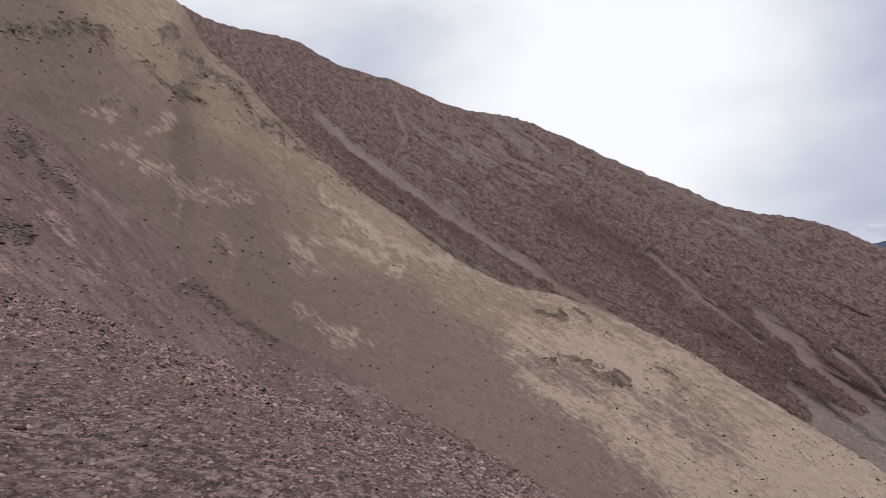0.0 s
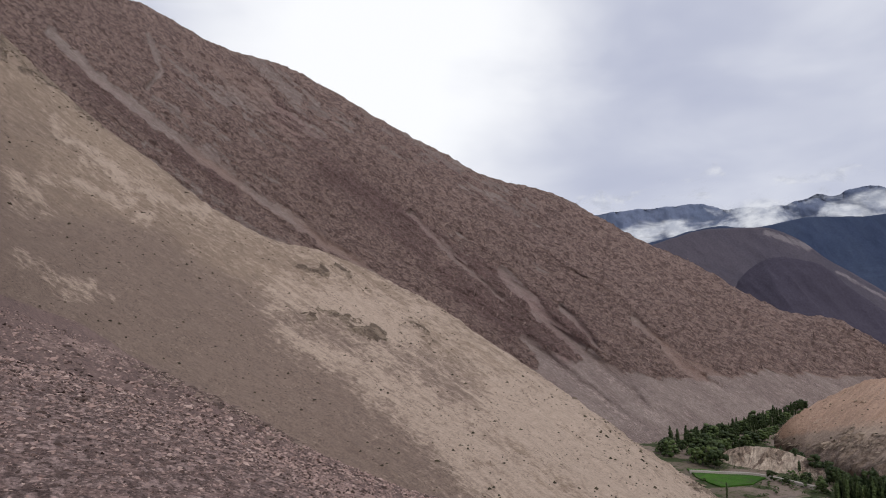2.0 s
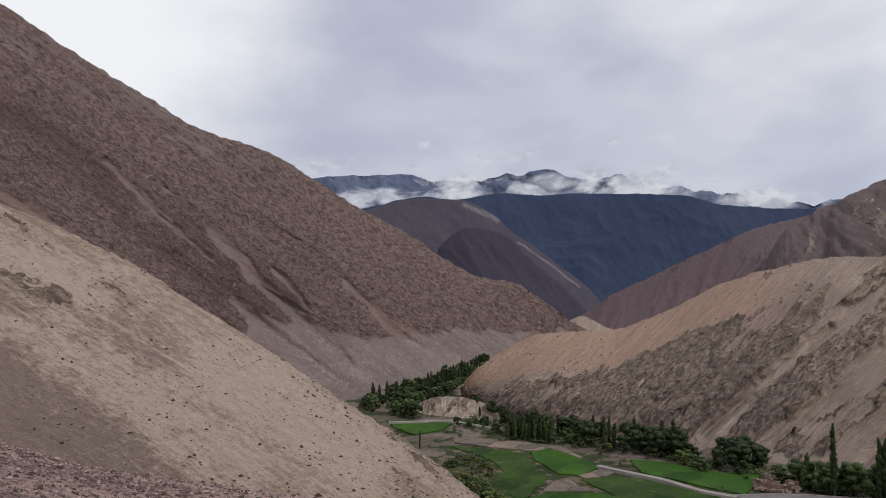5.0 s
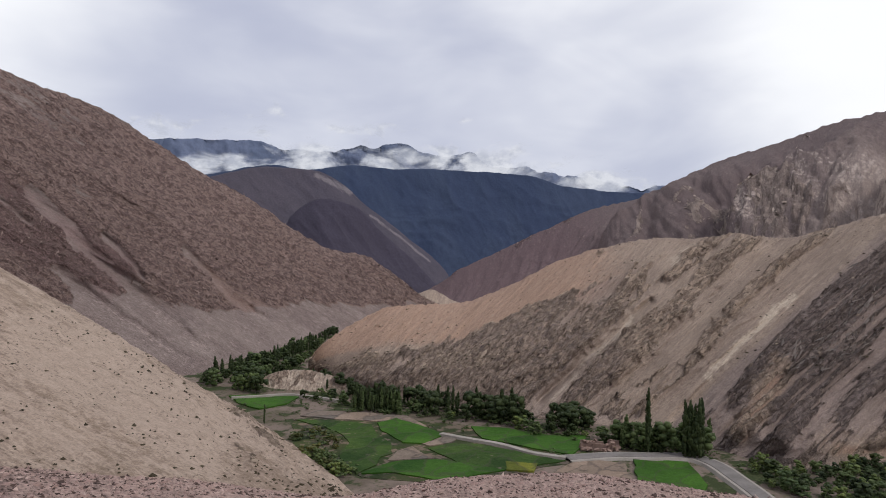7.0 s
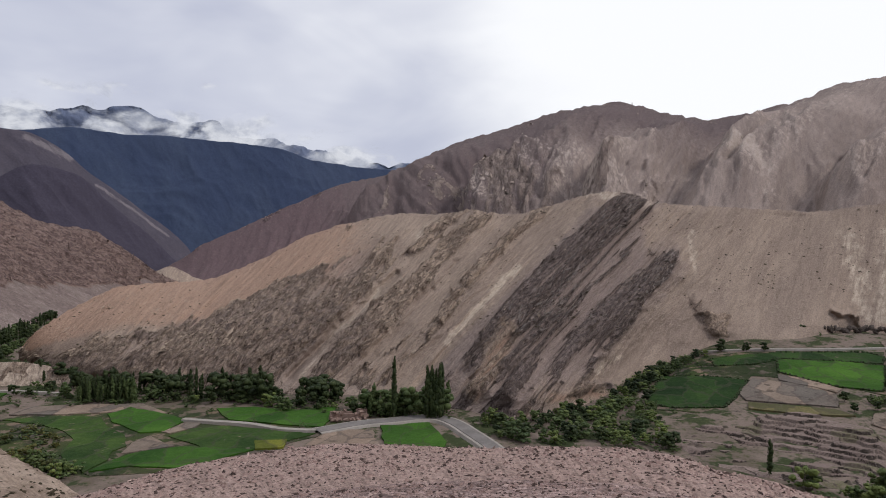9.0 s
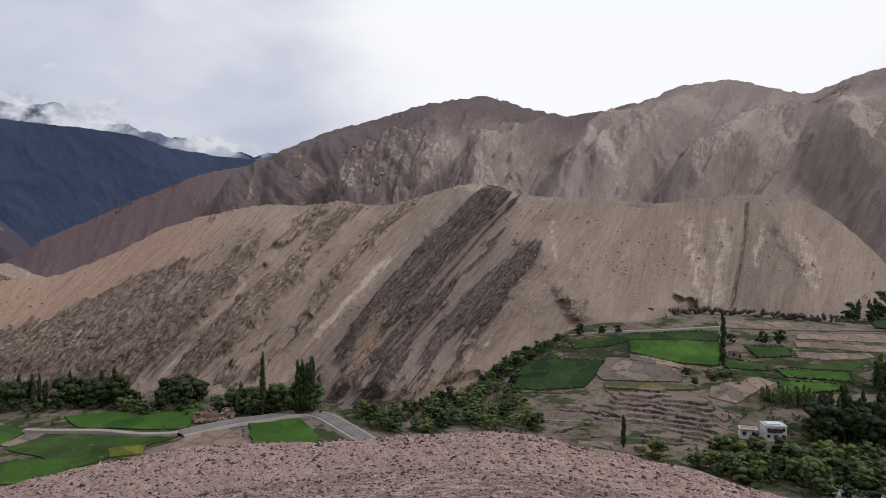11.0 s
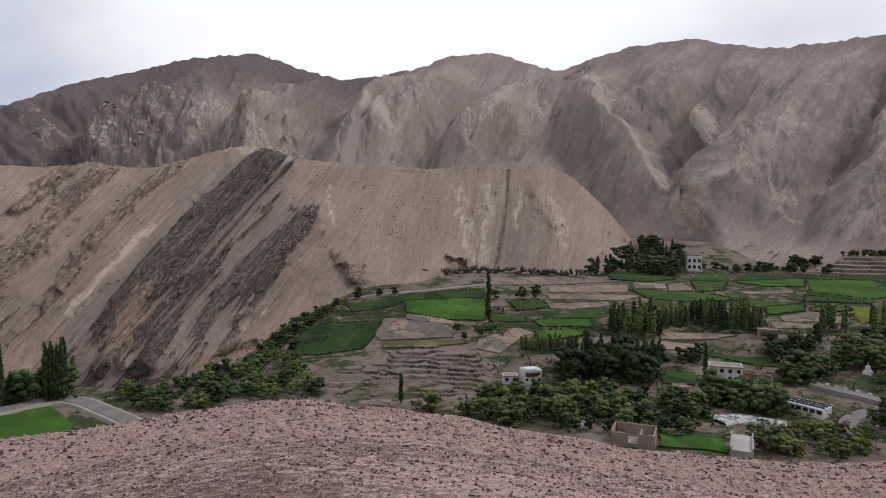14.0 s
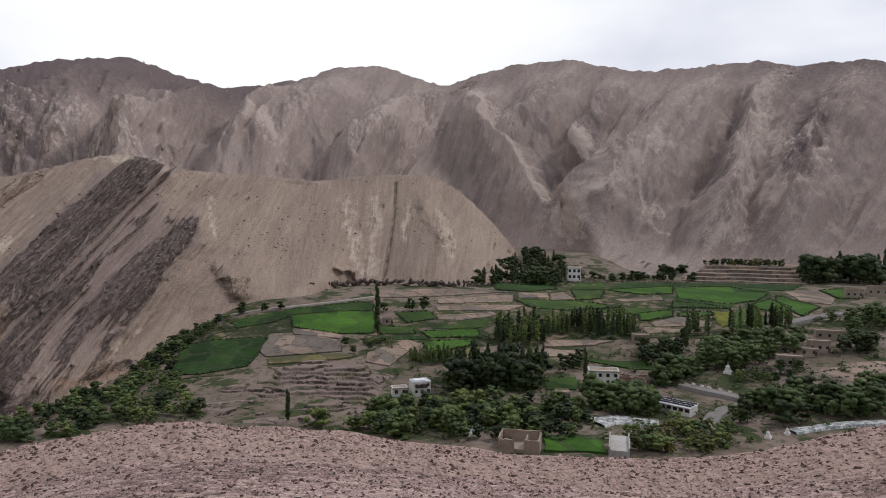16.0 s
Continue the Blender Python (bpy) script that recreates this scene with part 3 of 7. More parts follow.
dark = loft([DARK_BACK, DARK_CREST, DARK_FOOT], -40, 57, 900, (6, 270), 1.5, dark_shape, jag=(5.0, 0.8, 68))
co, A, el, v, s, d, r = dark
DARK_ROCKY, ribs, small, loose = dark_rock(A, el, v, s, d)
warm = smooth(30, 44, A + 6 * fbm(s / 80, d / 80, 3, 67))
hill("dark_mountain", dark, DARK, "dark reddish-brown rocky mountainside with scree chutes", rock=0.36 + 0.6 * DARK_ROCKY - 0.55 * loose - 0.3 * strokes(A, el, CHUTES, 0.25), tint=np.maximum(warm * 0.75, 0.6 * smooth(0.1, 0.45, fbm(s / 90, d / 320, 4, 68))) * (1 - loose), pale=0.32 * smooth(1.3, 1.0, v) * smooth(0.35, 0.6, small) + 0.2 * strokes(A, el, CHUTES, 0.3) + 0.26 * loose, dark=np.clip(0.5 * strokes(A, el, REDDISH, 0.9) + 0.3 * smooth(0.0, 0.4, fbm(s / 60, d / 300, 4, 70)) - 0.3 * warm, 0, 1))

# ---- banded cliffs across the valley ----
CLIFF_CREST = [(45.2, 420, -61), (46.4, 425, -49.8), (48.9, 440, -38.2), (52.7, 460, -27), (57.6, 490, -26.3), (62.4, 510, -12.5), (66.5, 525, 6.7), (69.7, 530, 16), (74.5, 530, 24.2), (77.1, 525, 23.4), (79.7, 520, 26.9), (83.1, 515, 23.5), (86.4, 510, 29.8), (88.2, 505, 35), (91.4, 500, 39.5), (93.2, 500, 37.3), (95, 505, 31.5), (98.8, 520, 30.1), (106, 570, 28.2), (110.2, 590, 33.3), (114.6, 600, 35.3), (117.5, 625, 25), (121, 650, -10), (124, 680, -52)]
CLIFF_LINE = [(45.37, 436.5), (46.41, 428.5), (50.44, 381.5), (55.61, 348.5), (65.23, 322.5), (71.31, 316.5), (79.46, 289.5), (84.72, 274.5), (88, 293.5), (92.09, 336.5), (94.73, 371.5), (97.73, 399.5), (101.02, 425.5), (104.93, 438.5), (109.77, 490.5), (114.55, 488.5), (118.4, 481.5)]
CLIFF_FOOT = [(az, r, float(valley_height(az, r))) for az, r in CLIFF_LINE + [(124, 560)]]
CLIFF_BACK = [(45.2, 470, -75), (60, 600, -60), (80, 680, 0), (100, 700, 10), (115, 740, 20), (124, 760, -60)]


RIBS = [([(82.1, 4.2), (78.3, -0.5), (74.6, -4.8), (69.8, -8.6)], 1.35), ([(80.0, 3.4), (77.3, 1.6), (75.0, -0.6)], 0.6), ([(86.4, 3.6), (82.6, 0.0), (79.6, -3.2)], 0.6), ([(79.0, -4.0), (77.6, -6.6)], 0.4), ([(72.4, -1.4), (67.5, -5.2), (62.0, -7.6)], 1.7), ([(64.0, -6.6), (57.0, -8.6), (50.6, -9.2)], 1.7), ([(61.0, -10.0), (66.6, -7.6), (69.5, -5.8)], 0.8), ([(98.3, -4.4), (100.2, -6.8)], 0.6), ([(114.9, 1.2), (115.9, -0.9), (117.3, -2.8)], 0.75), ([(107.5, -4.5), (108.7, -5.0), (109.6, -6.2)], 0.22)]
CORE = [([(93.4, 3.0), (91.2, 1.6), (88.4, -1.4), (84.6, -5.6), (81.0, -10.0)], 2.1), ([(88.6, -4.4), (85.2, -8.4), (82.6, -12.4)], 2.0), ([(95.6, -1.8), (92.2, -5.4), (88.6, -9.6), (86.2, -13.4)], 1.9), ([(83.2, -7.1), (81.8, -9.9), (79.9, -12.9)], 1.1), ([(87.0, -12.2), (91.6, -11.6)], 0.5)]
CHANNEL = [([(112.7, 2.4), (112.3, -1.9), (111.6, -5.9)], 0.22)]
PALE_SCREE = [([(72.2, -4.1), (68.9, -7.7), (66.1, -10.8)], 0.3), ([(83.9, -2.1), (80.7, -5.3), (78.0, -8.6)], 0.35), ([(92.1, -9.1), (90.3, -10.6)], 0.5), ([(97.7, 0.9), (98.1, -1.8)], 0.35), ([(108.5, 1.0), (109.2, -1.7), (109.8, -4.9)], 0.8), ([(76.9, 1.7), (75.5, 0.4)], 0.6), ([(110.9, 1.0), (110.8, -2.5), (110.6, -4.9)], 0.7), ([(116.5, -0.1), (117.4, -3.5)], 0.7), ([(90.0, 4.2), (94.6, 3.6)], 0.5), ([(113.6, 1.0), (113.4, -2.0)], 0.4)]
SMOOTH = [([(89.6, 3.7), (85.6, -0.4), (82.2, -4.0), (75.6, -11.9)], 0.95), ([(84.2, 3.0), (79.8, -0.9), (76.0, -5.2), (71.0, -9.8), (68.4, -12.3)], 0.75), ([(73.6, -2.6), (69.8, -6.3), (64.8, -11.0)], 0.42), ([(96.0, 2.6), (97.2, -1.6), (95.0, -6.0), (91.4, -11.0)], 1.5), ([(104.8, 0.7), (104.1, -3.6)], 2.0)]
RED_FACE = [([(83.2, -7.1), (81.8, -9.9), (80.4, -12.4)], 1.0), ([(87.0, -12.6), (91.0, -12.0)], 0.7)]


def cliff_lean(A, el):
    """The azimuth at the crest from which the fall line through a place comes down: slanting on the near side, upright on the far."""
    a = A + 0.8 * (4 - el)
    for _ in range(8):
        slant = 0.94 - 0.84 * smooth(94, 112, a)
        f = np.clip((a - 94) / 18, 0, 1)
        a = a - (a - slant * (4 - el) - A) / (1 + 0.28 * f * (1 - f) * np.maximum(4 - el, 0))
    return a


def grey_zone(A, el, s, d):
    """Where the scree of the dark core lies."""
    crest = cliff_lean(A, el) + 0.5 * fbm(s / 14, d / 60, 4, 77)
    top = 3.4 - 0.85 * np.clip(crest - 94, 0, 9)
    return smooth(90.2, 91.2, crest) * smooth(99.6, 97.8, crest) * smooth(top + 0.5, top - 0.7, el)


def brown_face(A, el, s, d):
    """The broken brown face under the orange shoulder."""
    edge = np.interp(A, (49.7, 56.8, 63.3, 68.8, 74.5), (-7.7, -6.6, -3.6, -1.0, 1.2)) - el + 0.9 * fbm(s / 18, d / 40, 4, 70)
    return smooth(-0.2, 0.5, edge) * smooth(73.5, 70.5, A)


def cliff_rock(A, el, v, s, d):
    """Where bare rock stands out of the scree, 0 to 1; the ribs; the small blocks; the dark core; its thin upright strata."""
    ribs = crags(s, d, 24, 110, 71)
    small = crags(s, d, 7, 17, 72, 4)
    strata = crags(s, d, 8.5, 150, 75, 4)
    core = np.maximum(np.clip(1.15 * strokes(A, el, CORE, 0.45), 0, 1), 0.62 * grey_zone(A, el, s, d))
    face = brown_face(A, el, s, d)
    clear = strokes(A, el, SMOOTH, 0.25)
    lines = strokes(A, el, RIBS, 0.35) * (1 - 0.5 * smooth(95, 98, A))
    q = 0.06 + 0.5 * np.maximum(lines, 0.86 * face) + 0.26 * core + 0.75 * (ribs - 0.42) + 0.5 * (1 - 0.7 * core) * (small - 0.42) + 1.2 * core * (strata - 0.45)
    q = q - 0.62 * clear * (1 - 0.8 * core) - 0.06 * smooth(98, 104, A) + 0.16 * smooth(66, 72, A) * smooth(90, 86, A)
    return smooth(0.36, 0.52, q), ribs, small, core, strata, clear


def cliff_shape(A, el, v, s, d, r):
    keep = smooth(1.0, 1.06, v) * (1 - smooth(1.92, 2.0, v)) * smooth(46.5, 54, A)
    rock, ribs, small, core, strata, clear = cliff_rock(A, el, v, s, d)
    n = 8 * (ribs - 0.4) * (1 - 0.7 * smooth(96, 102, A)) + 5 * (ridged(s / 75, d / 400, 3, 73) - 0.45)
    n = 1.4 * n + 7 * np.clip(strokes(A, el, RIBS, 0.35), 0, 1) + 9 * core - 7 * clear * (1 - core) - 2.4 * strokes(A, el, CHANNEL, 0.06)
    fine = rock * (0.9 + (5.2 - 4.0 * core) * (small - 0.4)) + 8.0 * core * (strata - 0.5)
    return keep * fine + 0.5 * fbm(s / 3, d / 4, 3, 74) * rock * smooth(0.98, 1.02, v), keep * n


cliff = loft([CLIFF_BACK, CLIFF_CREST, CLIFF_FOOT, sunk(CLIFF_FOOT, 25, 14)], 45.5, 124, 1120, (5, 320, 4), cliff_lean, cliff_shape, jag=(2.2, 0.9, 79))
co, A, el, v, s, d, r = cliff
rock, ribs, small, core, strata, clear = cliff_rock(A, el, v, s, d)
orange = smooth(1.62, 1.3, v) * smooth(77, 62, A)
channel = strokes(A, el, CHANNEL, 0.06)
CORE_ROCKY = core * rock
CLIFF_ROCKY = rock * (1 - core)
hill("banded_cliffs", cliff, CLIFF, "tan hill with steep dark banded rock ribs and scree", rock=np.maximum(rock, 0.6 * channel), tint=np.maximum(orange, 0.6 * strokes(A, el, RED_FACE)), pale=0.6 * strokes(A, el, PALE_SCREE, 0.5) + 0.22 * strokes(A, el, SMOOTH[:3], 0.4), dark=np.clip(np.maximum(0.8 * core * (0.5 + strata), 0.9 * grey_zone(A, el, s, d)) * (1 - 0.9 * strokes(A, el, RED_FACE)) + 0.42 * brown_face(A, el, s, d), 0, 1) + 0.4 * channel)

# ---- the brown mountain behind ----
BROWN_CREST = [(54, 2100, -100), (56.2, 2100, -59), (57.8, 2080, -16), (59.8, 2050, 20), (62.4, 1950, 61), (65.8, 1860, 112), (69.1, 1800, 153), (73.5, 1700, 178), (76.7, 1600, 215), (82, 1500, 249), (87.7, 1420, 277), (91.5, 1400, 286), (95.7, 1380, 258), (99.1, 1360, 238), (102.7, 1340, 246), (105.4, 1320, 257), (107.9, 1300, 273), (110.6, 1290, 276), (114.2, 1280, 256), (116.7, 1270, 240), (120.5, 1260, 261), (123.2, 1250, 271), (126.6, 1240, 274), (129.5, 1230, 259), (133.4, 1220, 243.5), (137.7, 1210, 245), (141.7, 1200, 244.5), (143.6, 1200, 232.7), (147.6, 1190, 230), (150, 1180, 221), (165, 1150, 210)]
BROWN_FOOT = [(54, 1100, -90), (60, 900, -70), (70, 700, -40), (80, 640, -10), (90, 620, 5), (100, 640, 10), (110, 680, 5), (116, 690, -20), (121, 690, -52), (127, 670, -52), (130, 585, -52), (136, 585, -52), (141, 640, -52), (150, 660, -52), (165, 660, -52)]
BROWN_BACK = [(54, 2300, -200), (80, 1700, 100), (110, 1500, 150), (165, 1400, 100)]


SPURS = [([(138.1, 10.0), (134.1, 5.9), (130.3, 2.4), (125.8, -1.8)], 4.2), ([(118.2, 9.8), (119.4, 7.6), (122.0, 4.3), (125.3, -0.8)], 3.4), ([(148.1, 9.5), (144.5, 4.3), (142.9, -2.4)], 4.2), ([(109.2, 12.0), (105.0, 7.4), (99.2, 3.6)], 3.0), ([(116.3, 9.8), (113.0, 8.0), (108.7, 4.2)], 2.6), ([(143.9, 10.8), (141.3, 8.6), (140.0, 4.0), (138.0, -2.0)], 2.8), ([(126.9, 12.3), (125.6, 9.7), (122.4, 6.2)], 2.8), ([(105.1, 10.5), (101.4, 7.3), (99.0, 4.0)], 2.2), ([(90.9, 11.1), (87.1, 7.4), (81.2, 4.6)], 3.2), ([(97.5, 9.2), (94.0, 7.0), (90.8, 4.7)], 2.4), ([(81.1, 9.0), (76.0, 5.2), (71.5, 2.0)], 2.8), ([(131.6, 10.2), (129.6, 7.6), (128.6, 5.4)], 2.0)]
DIPS = [([(129.5, 8.6), (128.2, 4.1), (125.5, -0.3)], 1.9), ([(116.0, 9.7), (112.6, 5.5)], 1.3), ([(134.8, 9.3), (130.5, 4.1)], 1.2), ([(140.6, 8.1), (137.9, 2.6)], 1.2), ([(98.5, 9.5), (93.2, 6.1)], 1.4), ([(145.2, 7.4), (143.8, 2.5)], 1.4), ([(85.8, 9.5), (79.7, 4.8)], 1.3)]
BROWN_PALE = [([(141.6, 7.6), (142.3, 5.1), (140.9, 2.6), (140.4, 0.4)], 1.1), ([(139.9, 3.9), (139.1, 2.1)], 0.6), ([(119.3, 9.3), (121.2, 5.5), (125.0, -0.1)], 0.7), ([(134.4, 4.0), (130.5, 0.6), (126.9, -2.0)], 0.7), ([(132.7, 1.7), (135.0, -0.5)], 0.5), ([(112.2, 6.7), (116.0, 7.9)], 0.9), ([(121.2, 8.3), (122.1, 5.5)], 0.8), ([(127.7, 5.7), (129.6, 4.1)], 0.7), ([(145.3, 4.3), (145.8, 2.9)], 0.4), ([(138.0, -2.3), (140.8, -1.8)], 0.8), ([(89.0, 6.0), (93.7, 6.5)], 0.8), ([(80.7, 3.8), (85.9, 6.2), (89.6, 6.2)], 0.9), ([(85.3, 4.6), (93.7, 4.2), (96.5, 3.2)], 0.8), ([(90.0, 3.8), (94.7, 3.8)], 0.8), ([(99.8, 7.1), (102.4, 4.4)], 0.7)]
BROWN_ROCK = [([(117.4, 9.3), (118.8, 10.2), (116.9, 6.5)], 0.9), ([(133.5, 6.3), (131.8, 4.0)], 0.4), ([(130.5, -0.1), (131.5, -2.9)], 1.0), ([(144.7, -1.7), (149.0, -1.6)], 1.1), ([(76.9, 4.5), (81.7, 5.0)], 0.9), ([(80.7, 4.8), (84.0, 4.8)], 0.9), ([(128.2, 4.5), (128.3, 4.4)], 0.35), ([(136.0, 6.3), (136.3, 6.3)], 0.25), ([(132.4, -3.5), (134.6, -4.2)], 0.8)]


def brown_rock(A, el, v, s, d):
    rills = crags(s, d, 42, 190, 81)
    small = crags(s, d, 13, 26, 82, 4)
    lines = strokes(A, el, BROWN_ROCK, 0.6)
    q = 0.02 - 0.1 * smooth(98, 108, A) + 0.34 * lines + 0.5 * (rills - 0.45) + 0.22 * smooth(1.45, 1.85, v) * smooth(62, 88, A) * smooth(124, 116, A) + 0.5 * (small - 0.42) + 0.22 * smooth(1.25, 1.0, v) + 0.18 * smooth(96, 62, A + 10 * (1.4 - v)) + 0.14 * smooth(0.1, 0.4, fbm(s / 90, d / 160, 3, 84))
    return smooth(0.42, 0.56, q), rills, small


def brown_shape(A, el, v, s, d, r):
    keep = smooth(1.0, 1.5, v) * (1 - smooth(1.8, 2.0, v))
    rock, rills, small = brown_rock(A, el, v, s, d)
    n = 12 * (ridged(s / 190 + 0.5 * fbm(s / 300, d / 300, 3, 88), d / 420, 3, 80) - 0.45) + 19 * (rills - 0.45)
    n = n + 62 * (tents(A, el, SPURS, 17, 0.9) - 0.3) - 14 * strokes(A, el, DIPS, 0.9)
    return keep * n + smooth(1.0, 1.1, v) * rock * (0.4 + 3.6 * (small - 0.4)) + 1.2 * fbm(s / 10, d / 16, 4, 83) * smooth(0.95, 1.02, v)


brown = loft([BROWN_BACK, BROWN_CREST, BROWN_FOOT], 54, 165, 900, (5, 250), -0.62, brown_shape, jag=(8.0, 0.6, 89))
co, A, el, v, s, d, r = brown
BROWN_ROCKY, rills, small = brown_rock(A, el, v, s, d)
ridge = tents(A, el, SPURS)
far_end = smooth(76, 64, A)
near_foot = smooth(1.25, 1.9, v + 0.3 * fbm(s / 60, d / 160, 4, 90)) * smooth(68, 100, A + 10 * fbm(s / 60, d / 160, 4, 91)) * smooth(126, 118, A)
# spur and rill crests are paled, gullies tinted dark, as painted light and shade
hill("brown_mountain", brown, BROWN, "long brown mountain ridge with gullied slopes", rock=BROWN_ROCKY * 0.9, tint=0.22 * smooth(134, 147, A + 4 * fbm(s / 120, d / 120, 3, 92)) + (1 - 0.65 * near_foot) * np.maximum(0.42 * smooth(1.4, 1.0, v + 0.15 * fbm(s / 120, d / 120, 3, 89)) + smooth(113, 89, A + 6 * fbm(s / 150, d / 150, 3, 86) + 14 * (v - 1)), 0.5 * strokes(A, el, DIPS, 0.8)) * 0.85, pale=(0.62 - 0.2 * smooth(100, 92, A)) * strokes(A, el, BROWN_PALE, 1.2) + 0.34 * smooth(0.45, 0.9, ridge) * smooth(96, 106, A) + 0.3 * (rills - 0.4) + 0.14 * near_foot, dark=0.12 * strokes(A, el, BROWN_ROCK) + 0.75 * far_end)

# ---- a low tan knoll in the gap of the valley ----
KNOLL = [(51.5, 1010, -80), (53.5, 1010, -52), (54.5, 1010, -42.5), (55.6, 1010, -35.5), (57.4, 1010, -51), (58.8, 1010, -60), (61, 1010, -82)]
knoll = loft([sunk(KNOLL, -120, 60), KNOLL, [(51.5, 900, -78), (61, 900, -78)]], 51.5, 61, 160, (4, 50), -0.4, lambda A, el, v, s, d, r: 2.0 * fbm(s / 16, d / 20, 5, 99))
hill("tan_knoll", knoll, CLIFF, "low tan scree knoll in the valley gap", pale=0.3 + 0 * knoll[1], rock=0.2 * fbm(knoll[4] / 20, knoll[5] / 20, 3, 5))

# ---- a pale eroded bank above the stream ----
BANK = [(40.4, 405, -76), (41.6, 404, -66), (43.2, 402, -61.5), (45.2, 396, -60), (47.4, 388, -62), (49.2, 372, -65), (50.6, 362, -76)]
bank = loft([sunk(BANK, -25, 8), BANK, sunk(BANK, 22, 16)], 40.4, 50.6, 200, (4, 40), -0.3, lambda A, el, v, s, d, r: 3.5 * (crags(s, d, 9, 16, 131) - 0.4) * smooth(1.0, 1.2, v) + 0.6 * fbm(s / 4, d / 4, 4, 132))
hill("eroded_bank", bank, CLIFF, "pale eroded earth bank above the stream", pale=0.55 + 0 * bank[1], rock=smooth(0.45, 0.6, crags(bank[4], bank[5], 9, 16, 131)))

# ---- far ranges ----
FAR_CREST = [(30, 3800, 380), (38.2, 3800, 475), (42.1, 3800, 530), (45.3, 3800, 515), (49.1, 3800, 548), (52.4, 3800, 532), (55.3, 3800, 537), (60.1, 3800, 525), (63.4, 3800, 510), (66.7, 3800, 447), (71.3, 3800, 413), (78, 3800, 390)]
FAR_FOOT = [(30, 3250, -250), (78, 3250, -250)]
FAR_BACK = [(30, 4100, 300), (78, 4100, 300)]


def far_shape(A, el, v, s, d, r):
    keep = smooth(1.0, 1.2, v)
    return keep * 30 * (ridged(s / 560 + 0.9 * fbm(s / 700, d / 420, 3, 93), d / 520 + 0.5 * fbm(s / 500, d / 500, 3, 94), 5, 91) - 0.45) + 7 * fbm(s / 60, d / 90, 5, 92)


hill("slate_range", loft([FAR_BACK, FAR_CREST, FAR_FOOT], 30, 78, 420, (4, 110), 0.5, far_shape), FAR, "far mountain range under cloud, dark haze blue in its base colour")
PEAK_CREST = [(28, 4600, 700), (34.3, 4600, 770), (40.8, 4600, 792), (43, 4600, 747), (45.8, 4600, 739), (48.6, 4600, 780), (49.5, 4600, 810), (50.5, 4600, 792), (53.1, 4600, 827), (54.3, 4600, 764), (56.5, 4600, 735), (58.6, 4600, 762), (60.6, 4600, 674), (63.4, 4600, 667), (64.9, 4600, 617), (69, 4600, 584), (72.7, 4600, 535), (78, 4600, 500)]
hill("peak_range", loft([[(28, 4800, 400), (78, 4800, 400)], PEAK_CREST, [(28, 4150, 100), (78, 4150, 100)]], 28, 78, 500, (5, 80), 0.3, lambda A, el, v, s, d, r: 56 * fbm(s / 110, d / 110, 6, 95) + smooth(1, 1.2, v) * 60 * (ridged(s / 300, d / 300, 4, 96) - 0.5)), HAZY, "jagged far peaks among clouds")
FOLD_CREST = [(35.6, 3000, 308.4), (38.2, 3000, 368.3), (42.1, 3000, 408.9), (45.8, 3000, 403.3), (47.7, 3000, 357.4), (50.1, 3000, 253.9), (53.5, 3000, 120), (56.9, 3000, -32.5), (58.1, 3000, -151.6)]
fold = loft([sunk(FOLD_CREST, -250, 200), FOLD_CREST, [(30, 2400, -400), (70, 2400, -400)]], FOLD_CREST[0][0], FOLD_CREST[-1][0], 320, (6, 90), 0.9, lambda A, el, v, s, d, r: smooth(1, 1.15, v) * 45 * smooth(55.5, 52, A) * (ridged(s / 380, d / 700, 5, 97) - 0.5) + 5 * fbm(s / 60, d / 80, 5, 98))
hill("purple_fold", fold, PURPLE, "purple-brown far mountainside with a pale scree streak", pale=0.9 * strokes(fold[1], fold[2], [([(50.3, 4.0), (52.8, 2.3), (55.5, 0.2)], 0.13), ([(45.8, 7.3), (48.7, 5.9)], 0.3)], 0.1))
SPUR_CREST = [(41.8, 2300, 44.4), (43.2, 2300, 116.8), (44.5, 2300, 182.4), (46.3, 2300, 215.3), (48.7, 2300, 199.2), (52.1, 2300, 81.6), (54.5, 2300, 0.7), (56.7, 2300, -97.7)]
spur = loft([sunk(SPUR_CREST, -250, 150), SPUR_CREST, [(30, 1700, -400), (70, 1700, -400)]], SPUR_CREST[0][0], SPUR_CREST[-1][0], 300, (6, 90), 0.8, lambda A, el, v, s, d, r: smooth(1, 1.15, v) * 60 * (ridged(s / 260, d / 500, 5, 97) - 0.5) + 8 * fbm(s / 60, d / 80, 5, 98))
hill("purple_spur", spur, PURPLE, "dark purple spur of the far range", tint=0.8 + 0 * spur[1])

# ---- cloud lying on the far peaks ----
m, k = material("mountain_cloud")
uv = k.n("ShaderNodeAttribute", {"attribute_name": "flow"}).outputs["Vector"]
top = k.n("ShaderNodeAttribute", {"attribute_name": "rock"}).outputs["Fac"]
puff = k.math("MULTIPLY_ADD", k.noise(k.scaled(uv, (0.0034, 0.0062, 0.0)), 1.0, 8, 0.6, 0.5), 2.1, -0.55)
alpha = k.step(k.math("ADD", puff, top), 0.48, 0.95, 0.0, 0.9)
# the sheets glow by themselves; lit and shaded lumps are painted by noise
shade = k.noise(k.scaled(uv, (0.009, 0.014, 0.0)), 1.0, 5, 0.6)
colour = k.mix(k.step(shade, 0.35, 0.65), (0.52, 0.55, 0.64), (0.80, 0.82, 0.88))
glow = k.n("ShaderNodeEmission", Color=colour, Strength=0.9)
